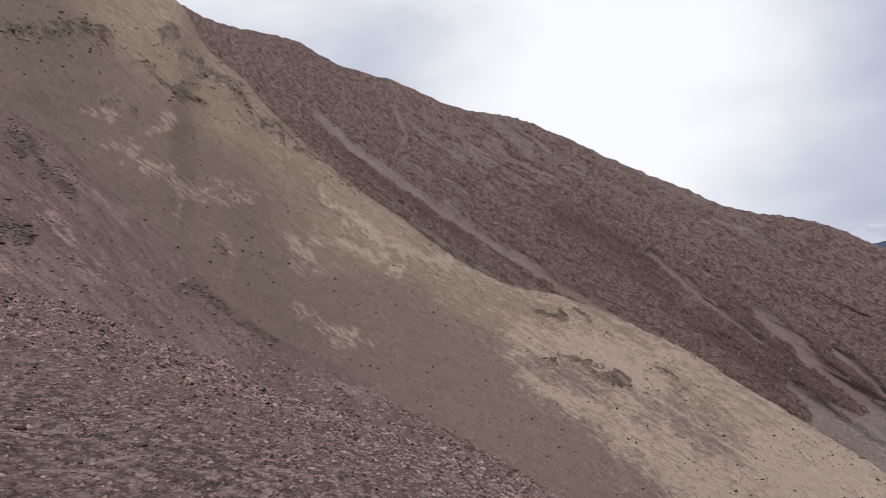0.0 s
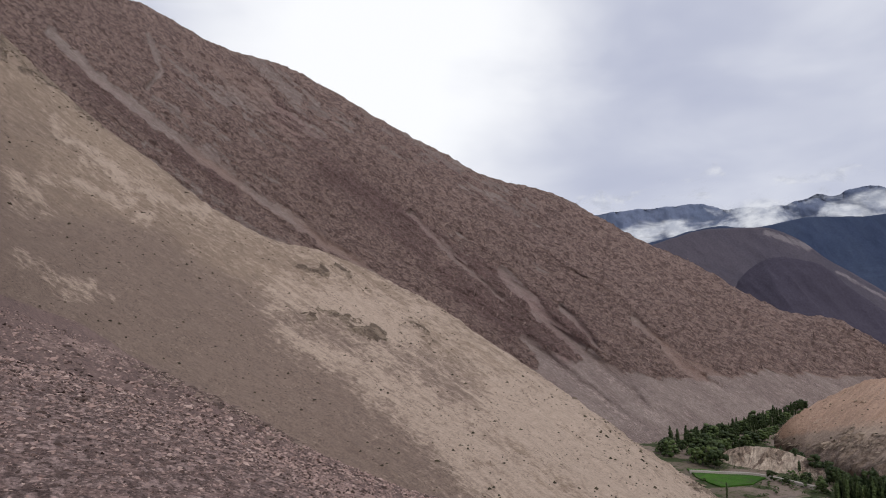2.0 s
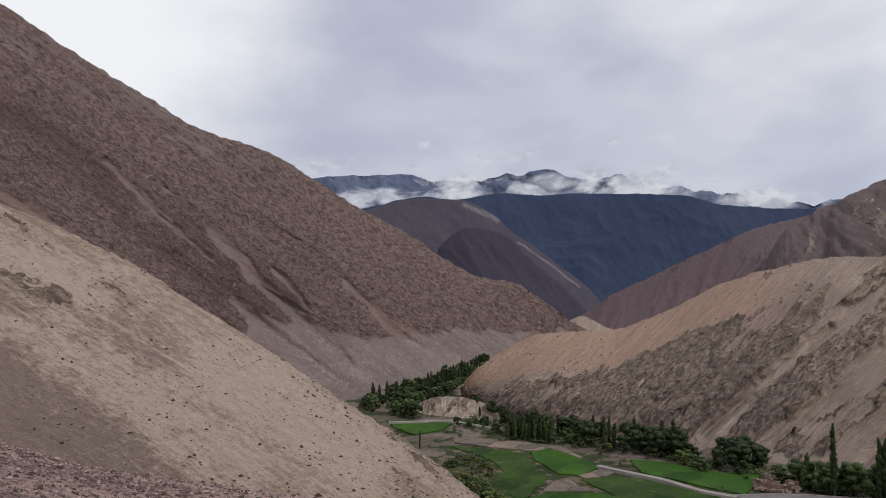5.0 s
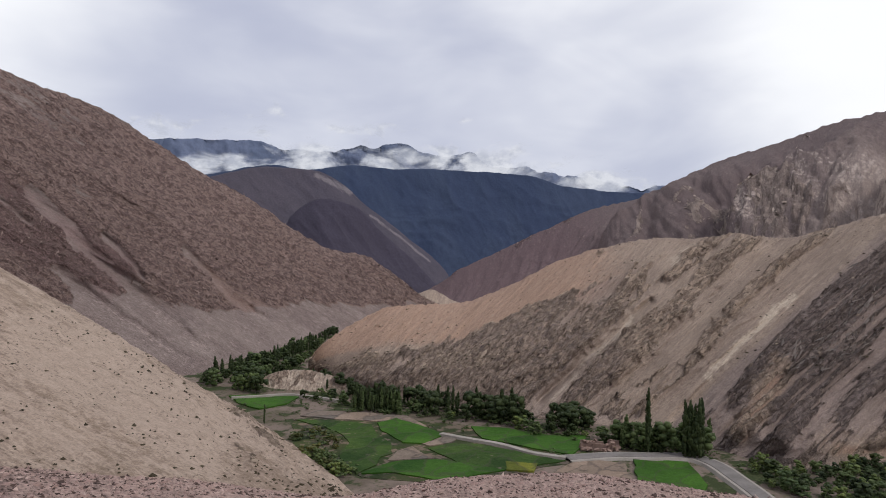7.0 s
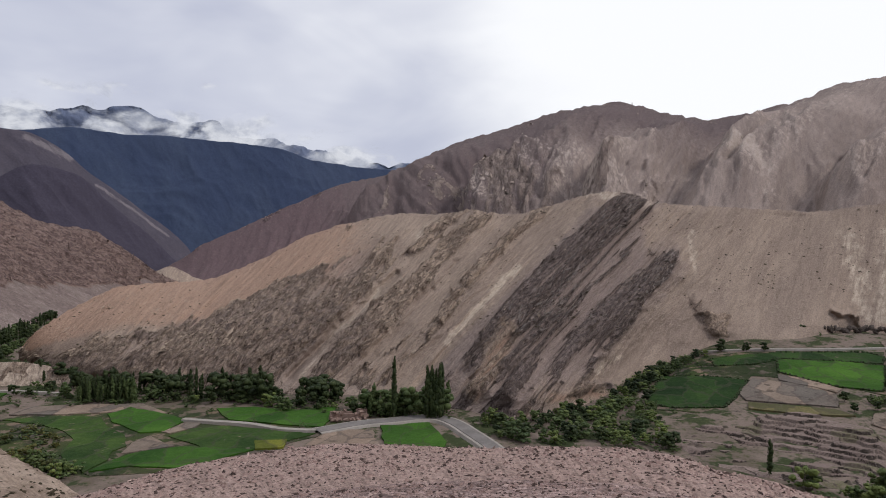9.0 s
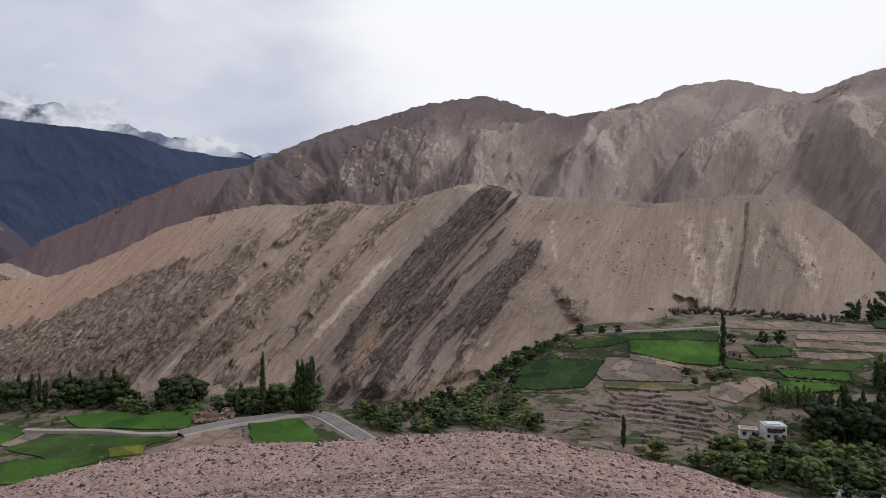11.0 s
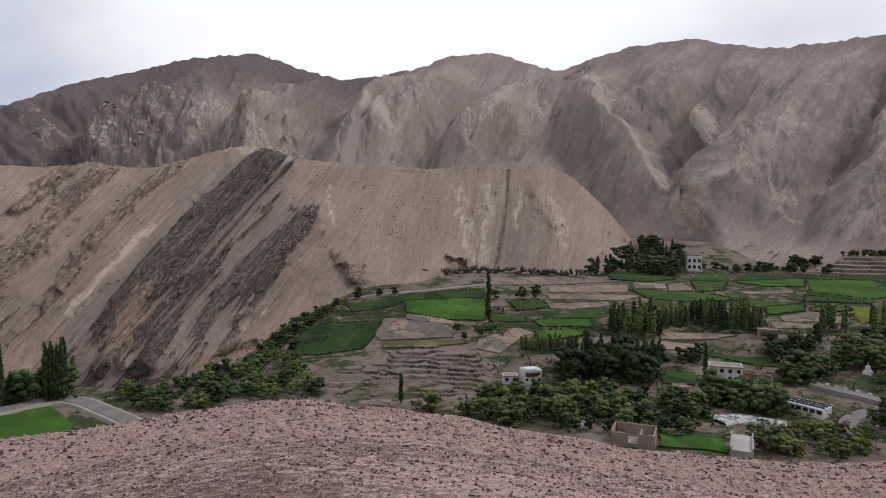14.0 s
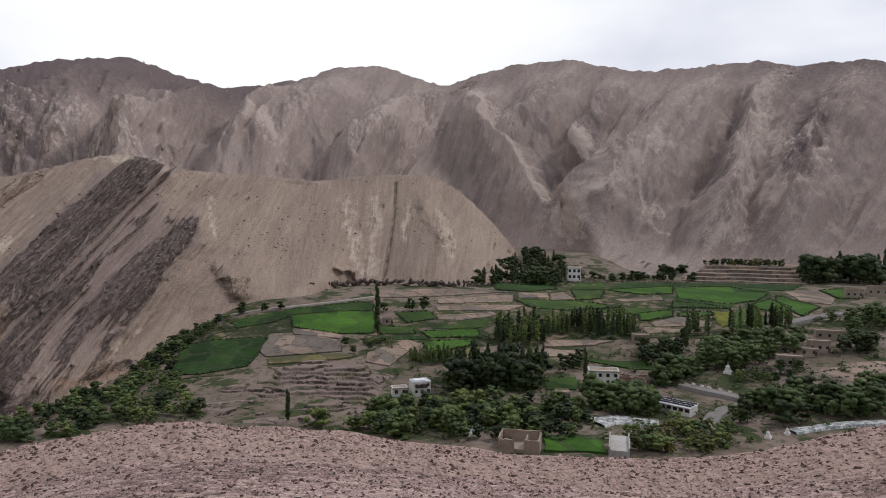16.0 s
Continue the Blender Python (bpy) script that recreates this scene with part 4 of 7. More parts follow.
k.n("ShaderNodeOutputMaterial", Surface=k.n("ShaderNodeMixShader", i0=alpha, i1=k.n("ShaderNodeBsdfTransparent").outputs[0], i2=glow.outputs[0]).outputs[0])
CLOUD = m
for name, r, line, tall in (("cloud_bank", 4300, [(29, 6.0), (34, 6.6), (38, 7.3), (41, 8.2), (46, 8.4), (50, 8.7), (54, 8.6), (58, 8.3), (60, 8.0), (63, 7.6), (67, 7.1), (71, 6.6), (76, 6.2)], 2.2), ("cloud_bank", 4720, [(28, 10.0), (40, 10.8), (52, 11.4), (62, 9.8), (70, 8.4), (78, 7.8)], 2.6)):
    az = np.linspace(28, 77, 120)
    mid = np.interp(az, [p[0] for p in line], [p[1] for p in line])
    f = np.linspace(-1, 1, 24)[:, None]
    el = mid + f * tall * (1 + 0 * az)
    rr = r - 120 * np.cos(f * 1.5) + 0 * el
    A = np.broadcast_to(az, el.shape)
    co = np.stack([rr * np.sin(np.radians(A)), rr * np.cos(np.radians(A)), EYE + rr * np.tan(np.radians(el))], -1)
    fade = (0.28 if r < 4500 else 0.04) - 0.62 * np.abs(f) ** 1.6 + 0 * A - 0.4 * smooth(70, 77, A) - (0.35 * smooth(62, 74, A) if r > 4500 else 0)
    ob = grid_mesh(name, co, {"flow": np.stack([A * r * math.pi / 180, el * r * math.pi / 180, 0 * A], -1), "rock": fade}, CLOUD)
    tagged(ob, "white cloud clinging to the far peaks", "cloud", kind="structure")

# ---- small helpers for things ----
def part(name, bm, mat, parent=None, label=""):
    """Links a bmesh as one mesh object, under a thing or a part."""
    me = bpy.data.meshes.new(name)
    bm.to_mesh(me)
    bm.free()
    me.materials.append(mat)
    ob = new(name, me)
    if parent is not None:
        ob.parent = parent
    if label:
        ob["label"] = label
    return ob


def thing(name, where, turn, label, category, group="", size=1.0):
    ob = new(name)
    ob.matrix_basis = Matrix.Translation(where) @ Matrix.Rotation(turn, 4, "Z") @ Matrix.Diagonal((size, size, size, 1))
    return tagged(ob, label, category, group)


def box(bm, x0, y0, z0, x1, y1, z1, taper=0.0, bevel=0.0):
    """A block, its top drawn in by taper."""
    t = taper
    vs = [bm.verts.new(p) for p in ((x0, y0, z0), (x1, y0, z0), (x1, y1, z0), (x0, y1, z0), (x0 + t, y0 + t, z1), (x1 - t, y0 + t, z1), (x1 - t, y1 - t, z1), (x0 + t, y1 - t, z1))]
    fs = [bm.faces.new([vs[i] for i in f]) for f in ((3, 2, 1, 0), (4, 5, 6, 7), (0, 1, 5, 4), (1, 2, 6, 5), (2, 3, 7, 6), (3, 0, 4, 7))]
    if bevel:
        bmesh.ops.bevel(bm, geom=list({e for f in fs for e in f.edges}), offset=bevel, segments=1, affect="EDGES")
    return vs


def plain(name, c1, c2, scale=1.0, rough=0.85, bump=0.3, detail=5, spec=0.2, metal=0.0, vary=0.0):
    m, k = material(name)
    pos = k.n("ShaderNodeTexCoord").outputs["Object"]
    a, b = k.noise(pos, 0.35 * scale, detail, 0.6), k.noise(pos, 3.0 * scale, 4, 0.6)
    col = k.mix(k.step(k.math("ADD", k.math("MULTIPLY", a, 0.65), k.math("MULTIPLY", b, 0.35)), 0.36, 0.64), c1, c2)
    if vary:
        rnd = k.n("ShaderNodeObjectInfo").outputs["Random"]
        col = k.mix(1.0, col, k.mix(rnd, (1 - vary,) * 3, (1 + vary,) * 3), "MULTIPLY")
    finish(k, col, rough, b, bump, 0.1 / scale, spec)
    return m


def leaf_material(name, c1, c2):
    m, k = material(name)
    rnd = k.n("ShaderNodeObjectInfo").outputs["Random"]
    isl = k.n("ShaderNodeNewGeometry").outputs["Random Per Island"]
    col = k.mix(isl, c1, c2)
    col = k.mix(1.0, col, k.mix(rnd, (0.62, 0.66, 0.70), (1.55, 1.38, 1.05)), "MULTIPLY")
    b = k.n("ShaderNodeBsdfPrincipled", Base_Color=col, Roughness=0.6, Specular_IOR_Level=0.2)
    t = k.n("ShaderNodeBsdfTranslucent", Color=col)
    k.n("ShaderNodeOutputMaterial", Surface=k.n("ShaderNodeMixShader", i0=0.25, i1=b.outputs[0], i2=t.outputs[0]).outputs[0])
    return m


LEAF_DARK = leaf_material("dark_leaves", (0.020, 0.036, 0.016), (0.050, 0.074, 0.032))
LEAF_GREEN = leaf_material("green_leaves", (0.060, 0.098, 0.034), (0.14, 0.19, 0.074))
LEAF_PALE = leaf_material("pale_leaves", (0.075, 0.085, 0.03), (0.13, 0.14, 0.05))
BARK = plain("grey_bark", (0.10, 0.085, 0.07), (0.20, 0.175, 0.15), 2.0)
WHITEWASH = plain("whitewash", (0.62, 0.60, 0.56), (0.74, 0.73, 0.70), 0.8, 0.9)
MUD = plain("mud_plaster", (0.24, 0.19, 0.15), (0.33, 0.265, 0.215), 0.7, 0.95)
MUD_RED = plain("red_mud_brick", (0.20, 0.135, 0.11), (0.30, 0.215, 0.175), 1.2, 0.95)
STONE = plain("field_stone", (0.17, 0.14, 0.125), (0.30, 0.25, 0.22), 1.5, 0.9, 0.5, vary=0.25)
WOOD = plain("dark_wood", (0.05, 0.035, 0.03), (0.10, 0.07, 0.055), 2.0)
GLASS = plain("dark_window", (0.015, 0.016, 0.02), (0.03, 0.032, 0.038), 1.0, 0.25, 0.0, spec=0.5)
SHEET = plain("pale_sheet_metal", (0.55, 0.57, 0.60), (0.70, 0.72, 0.74), 1.0, 0.45, 0.1)
ASPHALT = plain("worn_asphalt", (0.15, 0.137, 0.128), (0.21, 0.192, 0.18), 0.5)
DUST = plain("pale_dust_track", (0.27, 0.245, 0.215), (0.34, 0.31, 0.275), 0.6)
CONCRETE = plain("grey_concrete", (0.30, 0.285, 0.27), (0.42, 0.40, 0.38), 0.5)
LEDGE = plain("dark_ledge_stone", (0.055, 0.045, 0.038), (0.13, 0.105, 0.09), 1.2, 0.95, 0.6)


def crop(name, c1, c2, bare=(0.17, 0.14, 0.11), thin=0.34):
    m, k = material(name)
    pos = k.n("ShaderNodeNewGeometry").outputs["Position"]
    a, b, c = k.noise(pos, 0.05, 4, 0.6), k.noise(pos, 0.5, 5, 0.65), k.noise(pos, 0.16, 4, 0.6)
    col = k.mix(k.step(k.math("ADD", k.math("MULTIPLY", a, 0.6), k.math("MULTIPLY", b, 0.4)), 0.38, 0.62), c1, c2)
    col = k.mix(k.step(c, thin, thin - 0.08), col, bare)
    wander = k.n("ShaderNodeVectorMath", {"operation": "MULTIPLY_ADD"}, i0=k.n("ShaderNodeTexNoise", Vector=pos, Scale=0.09, Detail=4.0).outputs["Color"], i1=(14.0, 14.0, 0.0), i2=pos).outputs[0]
    plots = k.n("ShaderNodeTexVoronoi", {"voronoi_dimensions": "2D"}, Vector=k.scaled(wander, (0.055, 0.11, 1.0)), Scale=1.0)
    plot = k.n("ShaderNodeSeparateColor", Color=plots.outputs["Color"]).outputs[0]
    col = k.mix(1.0, col, k.mix(plot, (0.60, 0.66, 0.66), (1.32, 1.25, 1.1)), "MULTIPLY")
    rim = k.n("ShaderNodeTexVoronoi", {"voronoi_dimensions": "2D", "feature": "DISTANCE_TO_EDGE"}, Vector=k.scaled(wander, (0.055, 0.11, 1.0)), Scale=1.0).outputs["Distance"]
    col = k.mix(k.math("MULTIPLY", k.step(rim, 0.07, 0.03), 0.55), col, tuple(0.35 * c + 0.25 * e for c, e in zip(c1, bare)))
    col = k.mix(1.0, col, k.mix(k.noise(pos, 1.6, 3, 0.7), (0.55,) * 3, (1.45,) * 3), "MULTIPLY")
    finish(k, col, 0.9, b, 0.6, 0.4, 0.1)
    return m


BRIGHT = crop("bright_barley", (0.030, 0.082, 0.012), (0.050, 0.120, 0.018), thin=0.30)
MEDIUM = crop("green_crop", (0.026, 0.058, 0.013), (0.050, 0.088, 0.022), thin=0.37)
DEEP = crop("dark_green_crop", (0.017, 0.042, 0.012), (0.030, 0.064, 0.016), thin=0.34)
YELLOW = crop("yellow_green_crop", (0.10, 0.115, 0.02), (0.15, 0.16, 0.03), thin=0.25)
GRASS = crop("dry_grass", (0.10, 0.095, 0.045), (0.14, 0.125, 0.065), thin=0.42)
FALLOW = crop("fallow_soil", (0.185, 0.145, 0.125), (0.245, 0.195, 0.168), (0.11, 0.087, 0.074), 0.42)


# ---- fields and terraces ----
def patch(name, outline, mat, up, label, category="field", depth=1.6, rough=0.08, fine=6.0):
    """A level patch of ground inside an outline of (az, r), standing proud of the valley floor by up metres, with earthen sides."""
    bm = bmesh.new()
    pts = [at_valley(a, r, up) for a, r in outline]
    full = []
    for p, q in zip(pts, pts[1:] + pts[:1]):
        n = max(1, round((q - p).length / 4))
        for i in range(n):
            c = p.lerp(q, i / n)
            w = 0.8 * min(1.0, (q - p).length / 20)
            full.append(c + Vector((noise.noise(c * 0.13), noise.noise(c * 0.13 + Vector((9, 4, 2))), 0)) * w * 2)
    top = bm.faces.new([bm.verts.new(p) for p in full])
    bmesh.ops.triangulate(bm, faces=[top])
    for _ in range(3):
        long = [e for e in bm.edges if e.calc_length() > fine]
        if not long:
            break
        bmesh.ops.subdivide_edges(bm, edges=long, cuts=1)
        bmesh.ops.triangulate(bm, faces=[f for f in bm.faces if len(f.verts) > 3])
    for v in bm.verts:
        az, r = math.degrees(math.atan2(v.co.x, v.co.y)), math.hypot(v.co.x, v.co.y)
        v.co.z = float(valley_height(az, r)) + up + rough * noise.noise(v.co * 0.4)
    bm.normal_update()
    if sum(f.normal.z for f in bm.faces) < 0:
        bmesh.ops.reverse_faces(bm, faces=bm.faces[:])
    rim = [e for e in bm.edges if e.is_boundary]
    down = bmesh.ops.extrude_edge_only(bm, edges=rim)
    for v in down["geom"]:
        if isinstance(v, bmesh.types.BMVert):
            v.co.z -= depth
    for f in bm.faces:
        f.smooth = False
    return tagged(part(name, bm, mat), label, category, kind="structure" if category == "ground" else "")


def ledge(outline, width, height, label="rough dark stone retaining wall of a terrace"):
    """A lumpy dry-stone ledge along a line of (az, r)."""
    bm = bmesh.new()
    rng = random.Random(int(abs(outline[0][0] * 100 + outline[0][1])))
    pts = [at_valley(a, r) for a, r in outline]
    for p, q in zip(pts, pts[1:]):
        n = max(2, round((q - p).length / 1.1))
        for i in range(n):
            if rng.random() < 0.16:
                continue
            c = p.lerp(q, (i + rng.random() * 0.6) / n)
            m = Matrix.Translation(c + Vector((rng.uniform(-.4, .4), rng.uniform(-.4, .4), rng.uniform(0.1, 0.55) * height))) @ Euler((rng.random() * 3, rng.random() * 3, rng.random() * 3)).to_matrix().to_4x4() @ Matrix.Diagonal((width * rng.uniform(0.4, 0.9), width * rng.uniform(0.4, 0.9), height * rng.uniform(0.4, 0.75), 1))
            bmesh.ops.create_icosphere(bm, subdivisions=1, radius=0.75, matrix=m)
    return tagged(part("terrace_wall", bm, LEDGE), label, "stone wall", "terrace walls")


def edge_wall(outline, width=0.7, height=0.9, mat=None):
    ob = ledge(outline + outline[:1], width, height, "low dark stone edging round a field" if mat is None else "dark green hedge round a field")
    if mat is not None:
        ob.name, ob["category"], ob["group"] = "hedge", "hedge", "field hedges"
        ob.data.materials[0] = mat
    return ob


GREENS = [
    ([(44.37, 314.5), (47.86, 310.5), (50.85, 301.5), (51.23, 286.5), (52.41, 271.5), (52.61, 256.5), (51.63, 251.5), (51.25, 242.5), (49.73, 232.5), (48.32, 250.5), (48.17, 258.5), (48.97, 271.5), (48.6, 284.5), (46.79, 300.5)], MEDIUM, 0.5),
    ([(51.23, 305.5), (52.99, 314.5), (55.63, 295.5), (56.88, 284.5), (55.22, 270.5), (53.6, 271.5), (51.62, 290.5)], BRIGHT, 0.8),
    ([(55.64, 263.5), (57.31, 271.5), (59.88, 271.5), (67.11, 254.5), (65.27, 247.5), (62.11, 239.5), (59.9, 233.5)], MEDIUM, 0.6),
    ([(59.9, 232.5), (62.11, 238.5), (56.48, 248.5), (53.61, 247.5), (51.45, 240.5), (50.11, 232.5), (52.82, 232.5), (56.07, 225.5), (57.54, 225.5)], BRIGHT, 0.9),
    ([(59.22, 299.5), (62.08, 299.5), (65.71, 290.5), (68.72, 293.5), (68.5, 281.5), (67.57, 262.5), (65.26, 266.5), (59.88, 280.5)], BRIGHT, 1.0),
    ([(62.1, 248.5), (64.81, 247.5), (64.36, 238.5), (62.2, 238.5)], YELLOW, 1.0),
    ([(72.53, 262.5), (76.6, 266.5), (77.32, 254.5), (78.06, 240.5), (77.82, 231.5), (72.79, 230.5)], BRIGHT, 1.2),
    ([(39.24, 373.5), (41.66, 373.5), (44.83, 366.5), (43.93, 350.5), (41.69, 339.5), (40.13, 354.5)], BRIGHT, 0.8),
    ([(94.85, 329.5), (95.71, 354.5), (98.73, 350.5), (101.93, 345.5), (101.15, 319.5), (100.38, 305.5), (96.95, 301.5), (94.41, 306.5)], DEEP, 0.7),
    ([(103.91, 385.5), (107.87, 392.5), (110.86, 390.5), (110.86, 348.5), (107.86, 348.5), (104.13, 362.5)], BRIGHT, 0.8),
    ([(99.18, 380.5), (104.15, 400.5), (109.77, 415.5), (110.86, 407.5), (110.72, 394.5), (104.14, 387.5), (102.31, 372.5), (99.62, 367.5)], DEEP, 0.5),
    ([(112.63, 387.5), (115.52, 390.5), (116.24, 374.5), (113.59, 367.5)], MEDIUM, 0.6),
    ([(114.8, 350.5), (119.63, 355.5), (119.87, 341.5), (115.52, 339.5)], BRIGHT, 0.7),
]
GREENS += [
    ([(115.04, 332.5), (119.39, 337.5), (119.15, 327.5), (116.49, 318.5), (115.14, 318.5)], BRIGHT, 0.9),
    ([(111.19, 360.5), (114.07, 358.5), (114.32, 346.5), (111.29, 346.5)], MEDIUM, 0.6),
    ([(127.43, 459.5), (130.19, 461.5), (129.83, 431.5), (127.9, 425.5)], MEDIUM, 0.5),
    ([(130.42, 464.5), (135.51, 501.5), (135.52, 458.5), (132.89, 451.5)], BRIGHT, 0.6),
    ([(122.72, 423.5), (127.9, 422.5), (131.57, 409.5), (126.98, 397.5), (124.16, 402.5)], MEDIUM, 0.5),
    ([(132.92, 396.5), (135.55, 406.5), (135.55, 393.5), (133.02, 379.5)], BRIGHT, 0.6),
    ([(135.59, 493.5), (139.7, 512.5), (142.51, 477.5), (141.74, 447.5), (139.74, 430.5), (135.96, 440.5)], BRIGHT, 0.5),
    ([(135.53, 430.5), (138.08, 426.5), (139.74, 419.5), (135.54, 414.5)], MEDIUM, 0.5),
    ([(141.35, 433.5), (142.52, 453.5), (144.08, 432.5), (143.71, 416.5), (141.75, 421.5)], BRIGHT, 0.6),
    ([(142.98, 469.5), (145.94, 437.5), (144.85, 411.5), (144.16, 421.5), (143.07, 445.5)], BRIGHT, 0.6),
    ([(145.91, 518.5), (147.7, 540.5), (148.43, 479.5), (147.16, 473.5)], BRIGHT, 0.5),
    ([(138.6, 408.5), (139.87, 410.5), (139.77, 383.5), (139.29, 376.5), (138.74, 387.5)], YELLOW, 0.7),
    ([(135.98, 401.5), (138.43, 408.5), (138.52, 399.5), (135.99, 392.5)], MEDIUM, 0.5),
    ([(125.22, 213.5), (127.59, 216.5), (130.15, 215.5), (130.4, 203.5), (125.33, 202.5)], BRIGHT, 0.9),
    ([(128.93, 277.5), (131.45, 280.5), (131.23, 272.5), (129.16, 270.5)], BRIGHT, 0.5),
    ([(120.8, 494.5), (126.02, 509.5), (126.26, 463.5), (123.67, 450.5), (121.28, 456.5)], DEEP, 0.5),
]
GREENS += [
    ([(135.74, 454.5), (140.14, 429.5), (139.74, 417.5), (138.09, 425.5), (135.75, 432.5)], DEEP, 0.4),
    ([(131.53, 521.5), (139.7, 537.5), (139.7, 516.5), (135.51, 505.5), (130.41, 469.5)], DEEP, 0.4),
    ([(139.7, 537.5), (144.79, 549.5), (144.04, 512.5), (140.12, 474.5)], DEEP, 0.6),
    ([(127.88, 513.5), (130.18, 510.5), (130.28, 469.5), (127.52, 462.5)], MEDIUM, 0.4),
    ([(131.57, 407.5), (135.54, 411.5), (132.7, 395.5), (128.84, 396.5)], MEDIUM, 0.4),
    ([(140.15, 415.5), (141.95, 420.5), (142.57, 388.5), (140.18, 380.5)], MEDIUM, 0.4),
    ([(118.42, 369.5), (120.82, 374.5), (119.87, 358.5), (115.52, 354.5)], MEDIUM, 0.4),
    ([(111.67, 343.5), (114.56, 342.5), (115.52, 336.5), (112.63, 336.5)], DEEP, 0.4),
    ([(116.49, 316.5), (119.88, 325.5), (119.64, 304.5), (117.46, 303.5)], GRASS, 0.4),
    ([(128.9, 309.5), (133.88, 314.5), (133.89, 302.5), (131.65, 302.5)], DEEP, 0.4),
    ([(125.16, 284.5), (127.99, 286.5), (128, 270.5), (125.65, 269.5)], MEDIUM, 0.4),
]
NAMES = {"dry_grass": "patch of dry yellowish grass", "bright_barley": "bright green barley field with earthen banks", "green_crop": "patchy green crop field", "dark_green_crop": "dark green overgrown meadow", "yellow_green_crop": "small yellow-green mustard field"}
for outline, mat, up in GREENS:
    patch("field", outline, mat, 0.25 + 0.4 * up, NAMES[mat.name], "field", 1.0, 0.12)["group"] = "valley fields"
MEADOW = crop("thin_meadow", (0.026, 0.044, 0.015), (0.052, 0.062, 0.026), (0.15, 0.116, 0.095), 0.50)
for outline in ([(44.37, 317.5), (47.86, 314.5), (51.22, 318.5), (59.87, 301.5), (68.96, 293.5), (68.75, 255.5), (67.11, 251.5), (62.11, 235.5), (57.55, 222.5), (50.11, 229.5), (48.17, 250.5), (44.38, 268.5)], [(111.19, 369.5), (116.48, 395.5), (126.95, 511.5), (135.93, 535.5), (144.03, 545.5), (144.09, 415.5), (140.2, 367.5), (131.61, 346.5), (121.32, 328.5), (115.04, 318.5), (111.19, 339.5)], [(94.41, 301.5), (95.72, 367.5), (100.07, 391.5), (104.15, 404.5), (110.72, 420.5), (111.09, 343.5), (105.98, 356.5), (102.3, 353.5), (100.92, 311.5), (98.69, 296.5)]):
    patch("meadow", outline, MEADOW, 0.12, "thin patchy meadow between the fields", "ground", 1.2, 0.1)
BARE = [
    [(102.3, 348.5), (105.05, 347.5), (107.86, 338.5), (108.09, 320.5), (105.97, 319.5), (101.83, 316.5), (101.29, 327.5)],
    [(103.9, 359.5), (105.98, 356.5), (108.33, 345.5), (107.86, 340.5), (104.13, 350.5)],
    [(110.23, 317.5), (113.59, 336.5), (114.8, 329.5), (112.63, 304.5), (112.15, 297.5), (110.23, 304.5)],
    [(116.24, 422.5), (120.81, 434.5), (122.72, 437.5), (122.49, 416.5), (116.24, 410.5)],
    [(116, 404.5), (123.68, 408.5), (122.25, 394.5), (116.24, 393.5)],
    [(115.52, 380.5), (120.82, 390.5), (121.3, 384.5), (118.42, 371.5), (115.76, 373.5)],
    [(123.1, 443.5), (125.56, 447.5), (125.66, 430.5), (123.2, 428.5)],
    [(125.79, 446.5), (126.96, 449.5), (127.67, 428.5), (125.9, 423.5)],
    [(131.11, 430.5), (134.66, 445.5), (134.88, 434.5), (131.56, 424.5)],
    [(133.82, 377.5), (135.99, 392.5), (138.53, 385.5), (138.33, 376.5), (134.26, 371.5)],
    [(132.94, 367.5), (138.13, 370.5), (137.72, 362.5), (133.17, 358.5)],
    [(125.13, 339.5), (130.94, 342.5), (129.34, 333.5), (125.37, 327.5)],
    [(143.47, 495.5), (145.54, 524.5), (147.01, 472.5), (146.67, 448.5), (144.82, 452.5)],
    [(125.14, 323.5), (128.42, 323.5), (128.2, 313.5), (125.38, 313.5)],
    [(52.22, 247.5), (53.01, 259.5), (54.21, 266.5), (55.23, 255.5), (56.06, 250.5), (54.01, 248.5)],
    [(55.02, 270.5), (56.88, 281.5), (58.15, 280.5), (57.52, 272.5), (55.64, 267.5)],
    [(45.04, 322.5), (46.43, 333.5), (53.58, 320.5), (55.63, 297.5), (51.61, 308.5), (47.86, 313.5)],
    [(110.72, 452.5), (117.44, 459.5), (122.24, 449.5), (115.52, 429.5), (110.91, 428.5)],
    [(67.12, 249.5), (68.51, 258.5), (71.82, 257.5), (72.4, 233.5), (69, 233.5), (66.2, 238.5)],
]
for outline in BARE:
    patch("field", outline, FALLOW, 0.45, "bare grey-brown fallow field", "field")["group"] = "valley fields"
patch("field", [(102.05, 313.5), (107.85, 317.5), (109.04, 311.5), (105.97, 306.5), (102.05, 305.5)], GRASS, 0.6, "strip of dry yellowish grass", "field")

# bare terraces: a hillside cut into irregular steps with dark stone risers
TERRACE_ZONE = [(95.65, 283.5), (98.69, 293.5), (101.82, 303.5), (105.97, 305.5), (110.23, 298.5), (112.14, 282.5), (109.73, 234.5), (105.93, 228.5), (99.96, 236.5), (97.76, 243.5)]
TERRACE = slope_material("terrace_earth", (0.20, 0.158, 0.137), (0.262, 0.21, 0.18), (0.06, 0.048, 0.041), (0.17, 0.14, 0.12), (0.12, 0.125, 0.06), (0.36, 0.31, 0.27), (0.06, 0.05, 0.042), 0.35, 0.25)
a0, a1 = min(p[0] for p in TERRACE_ZONE) - 1.5, max(p[0] for p in TERRACE_ZONE) + 1.5
r0, r1 = min(p[1] for p in TERRACE_ZONE) - 8, max(p[1] for p in TERRACE_ZONE) + 8
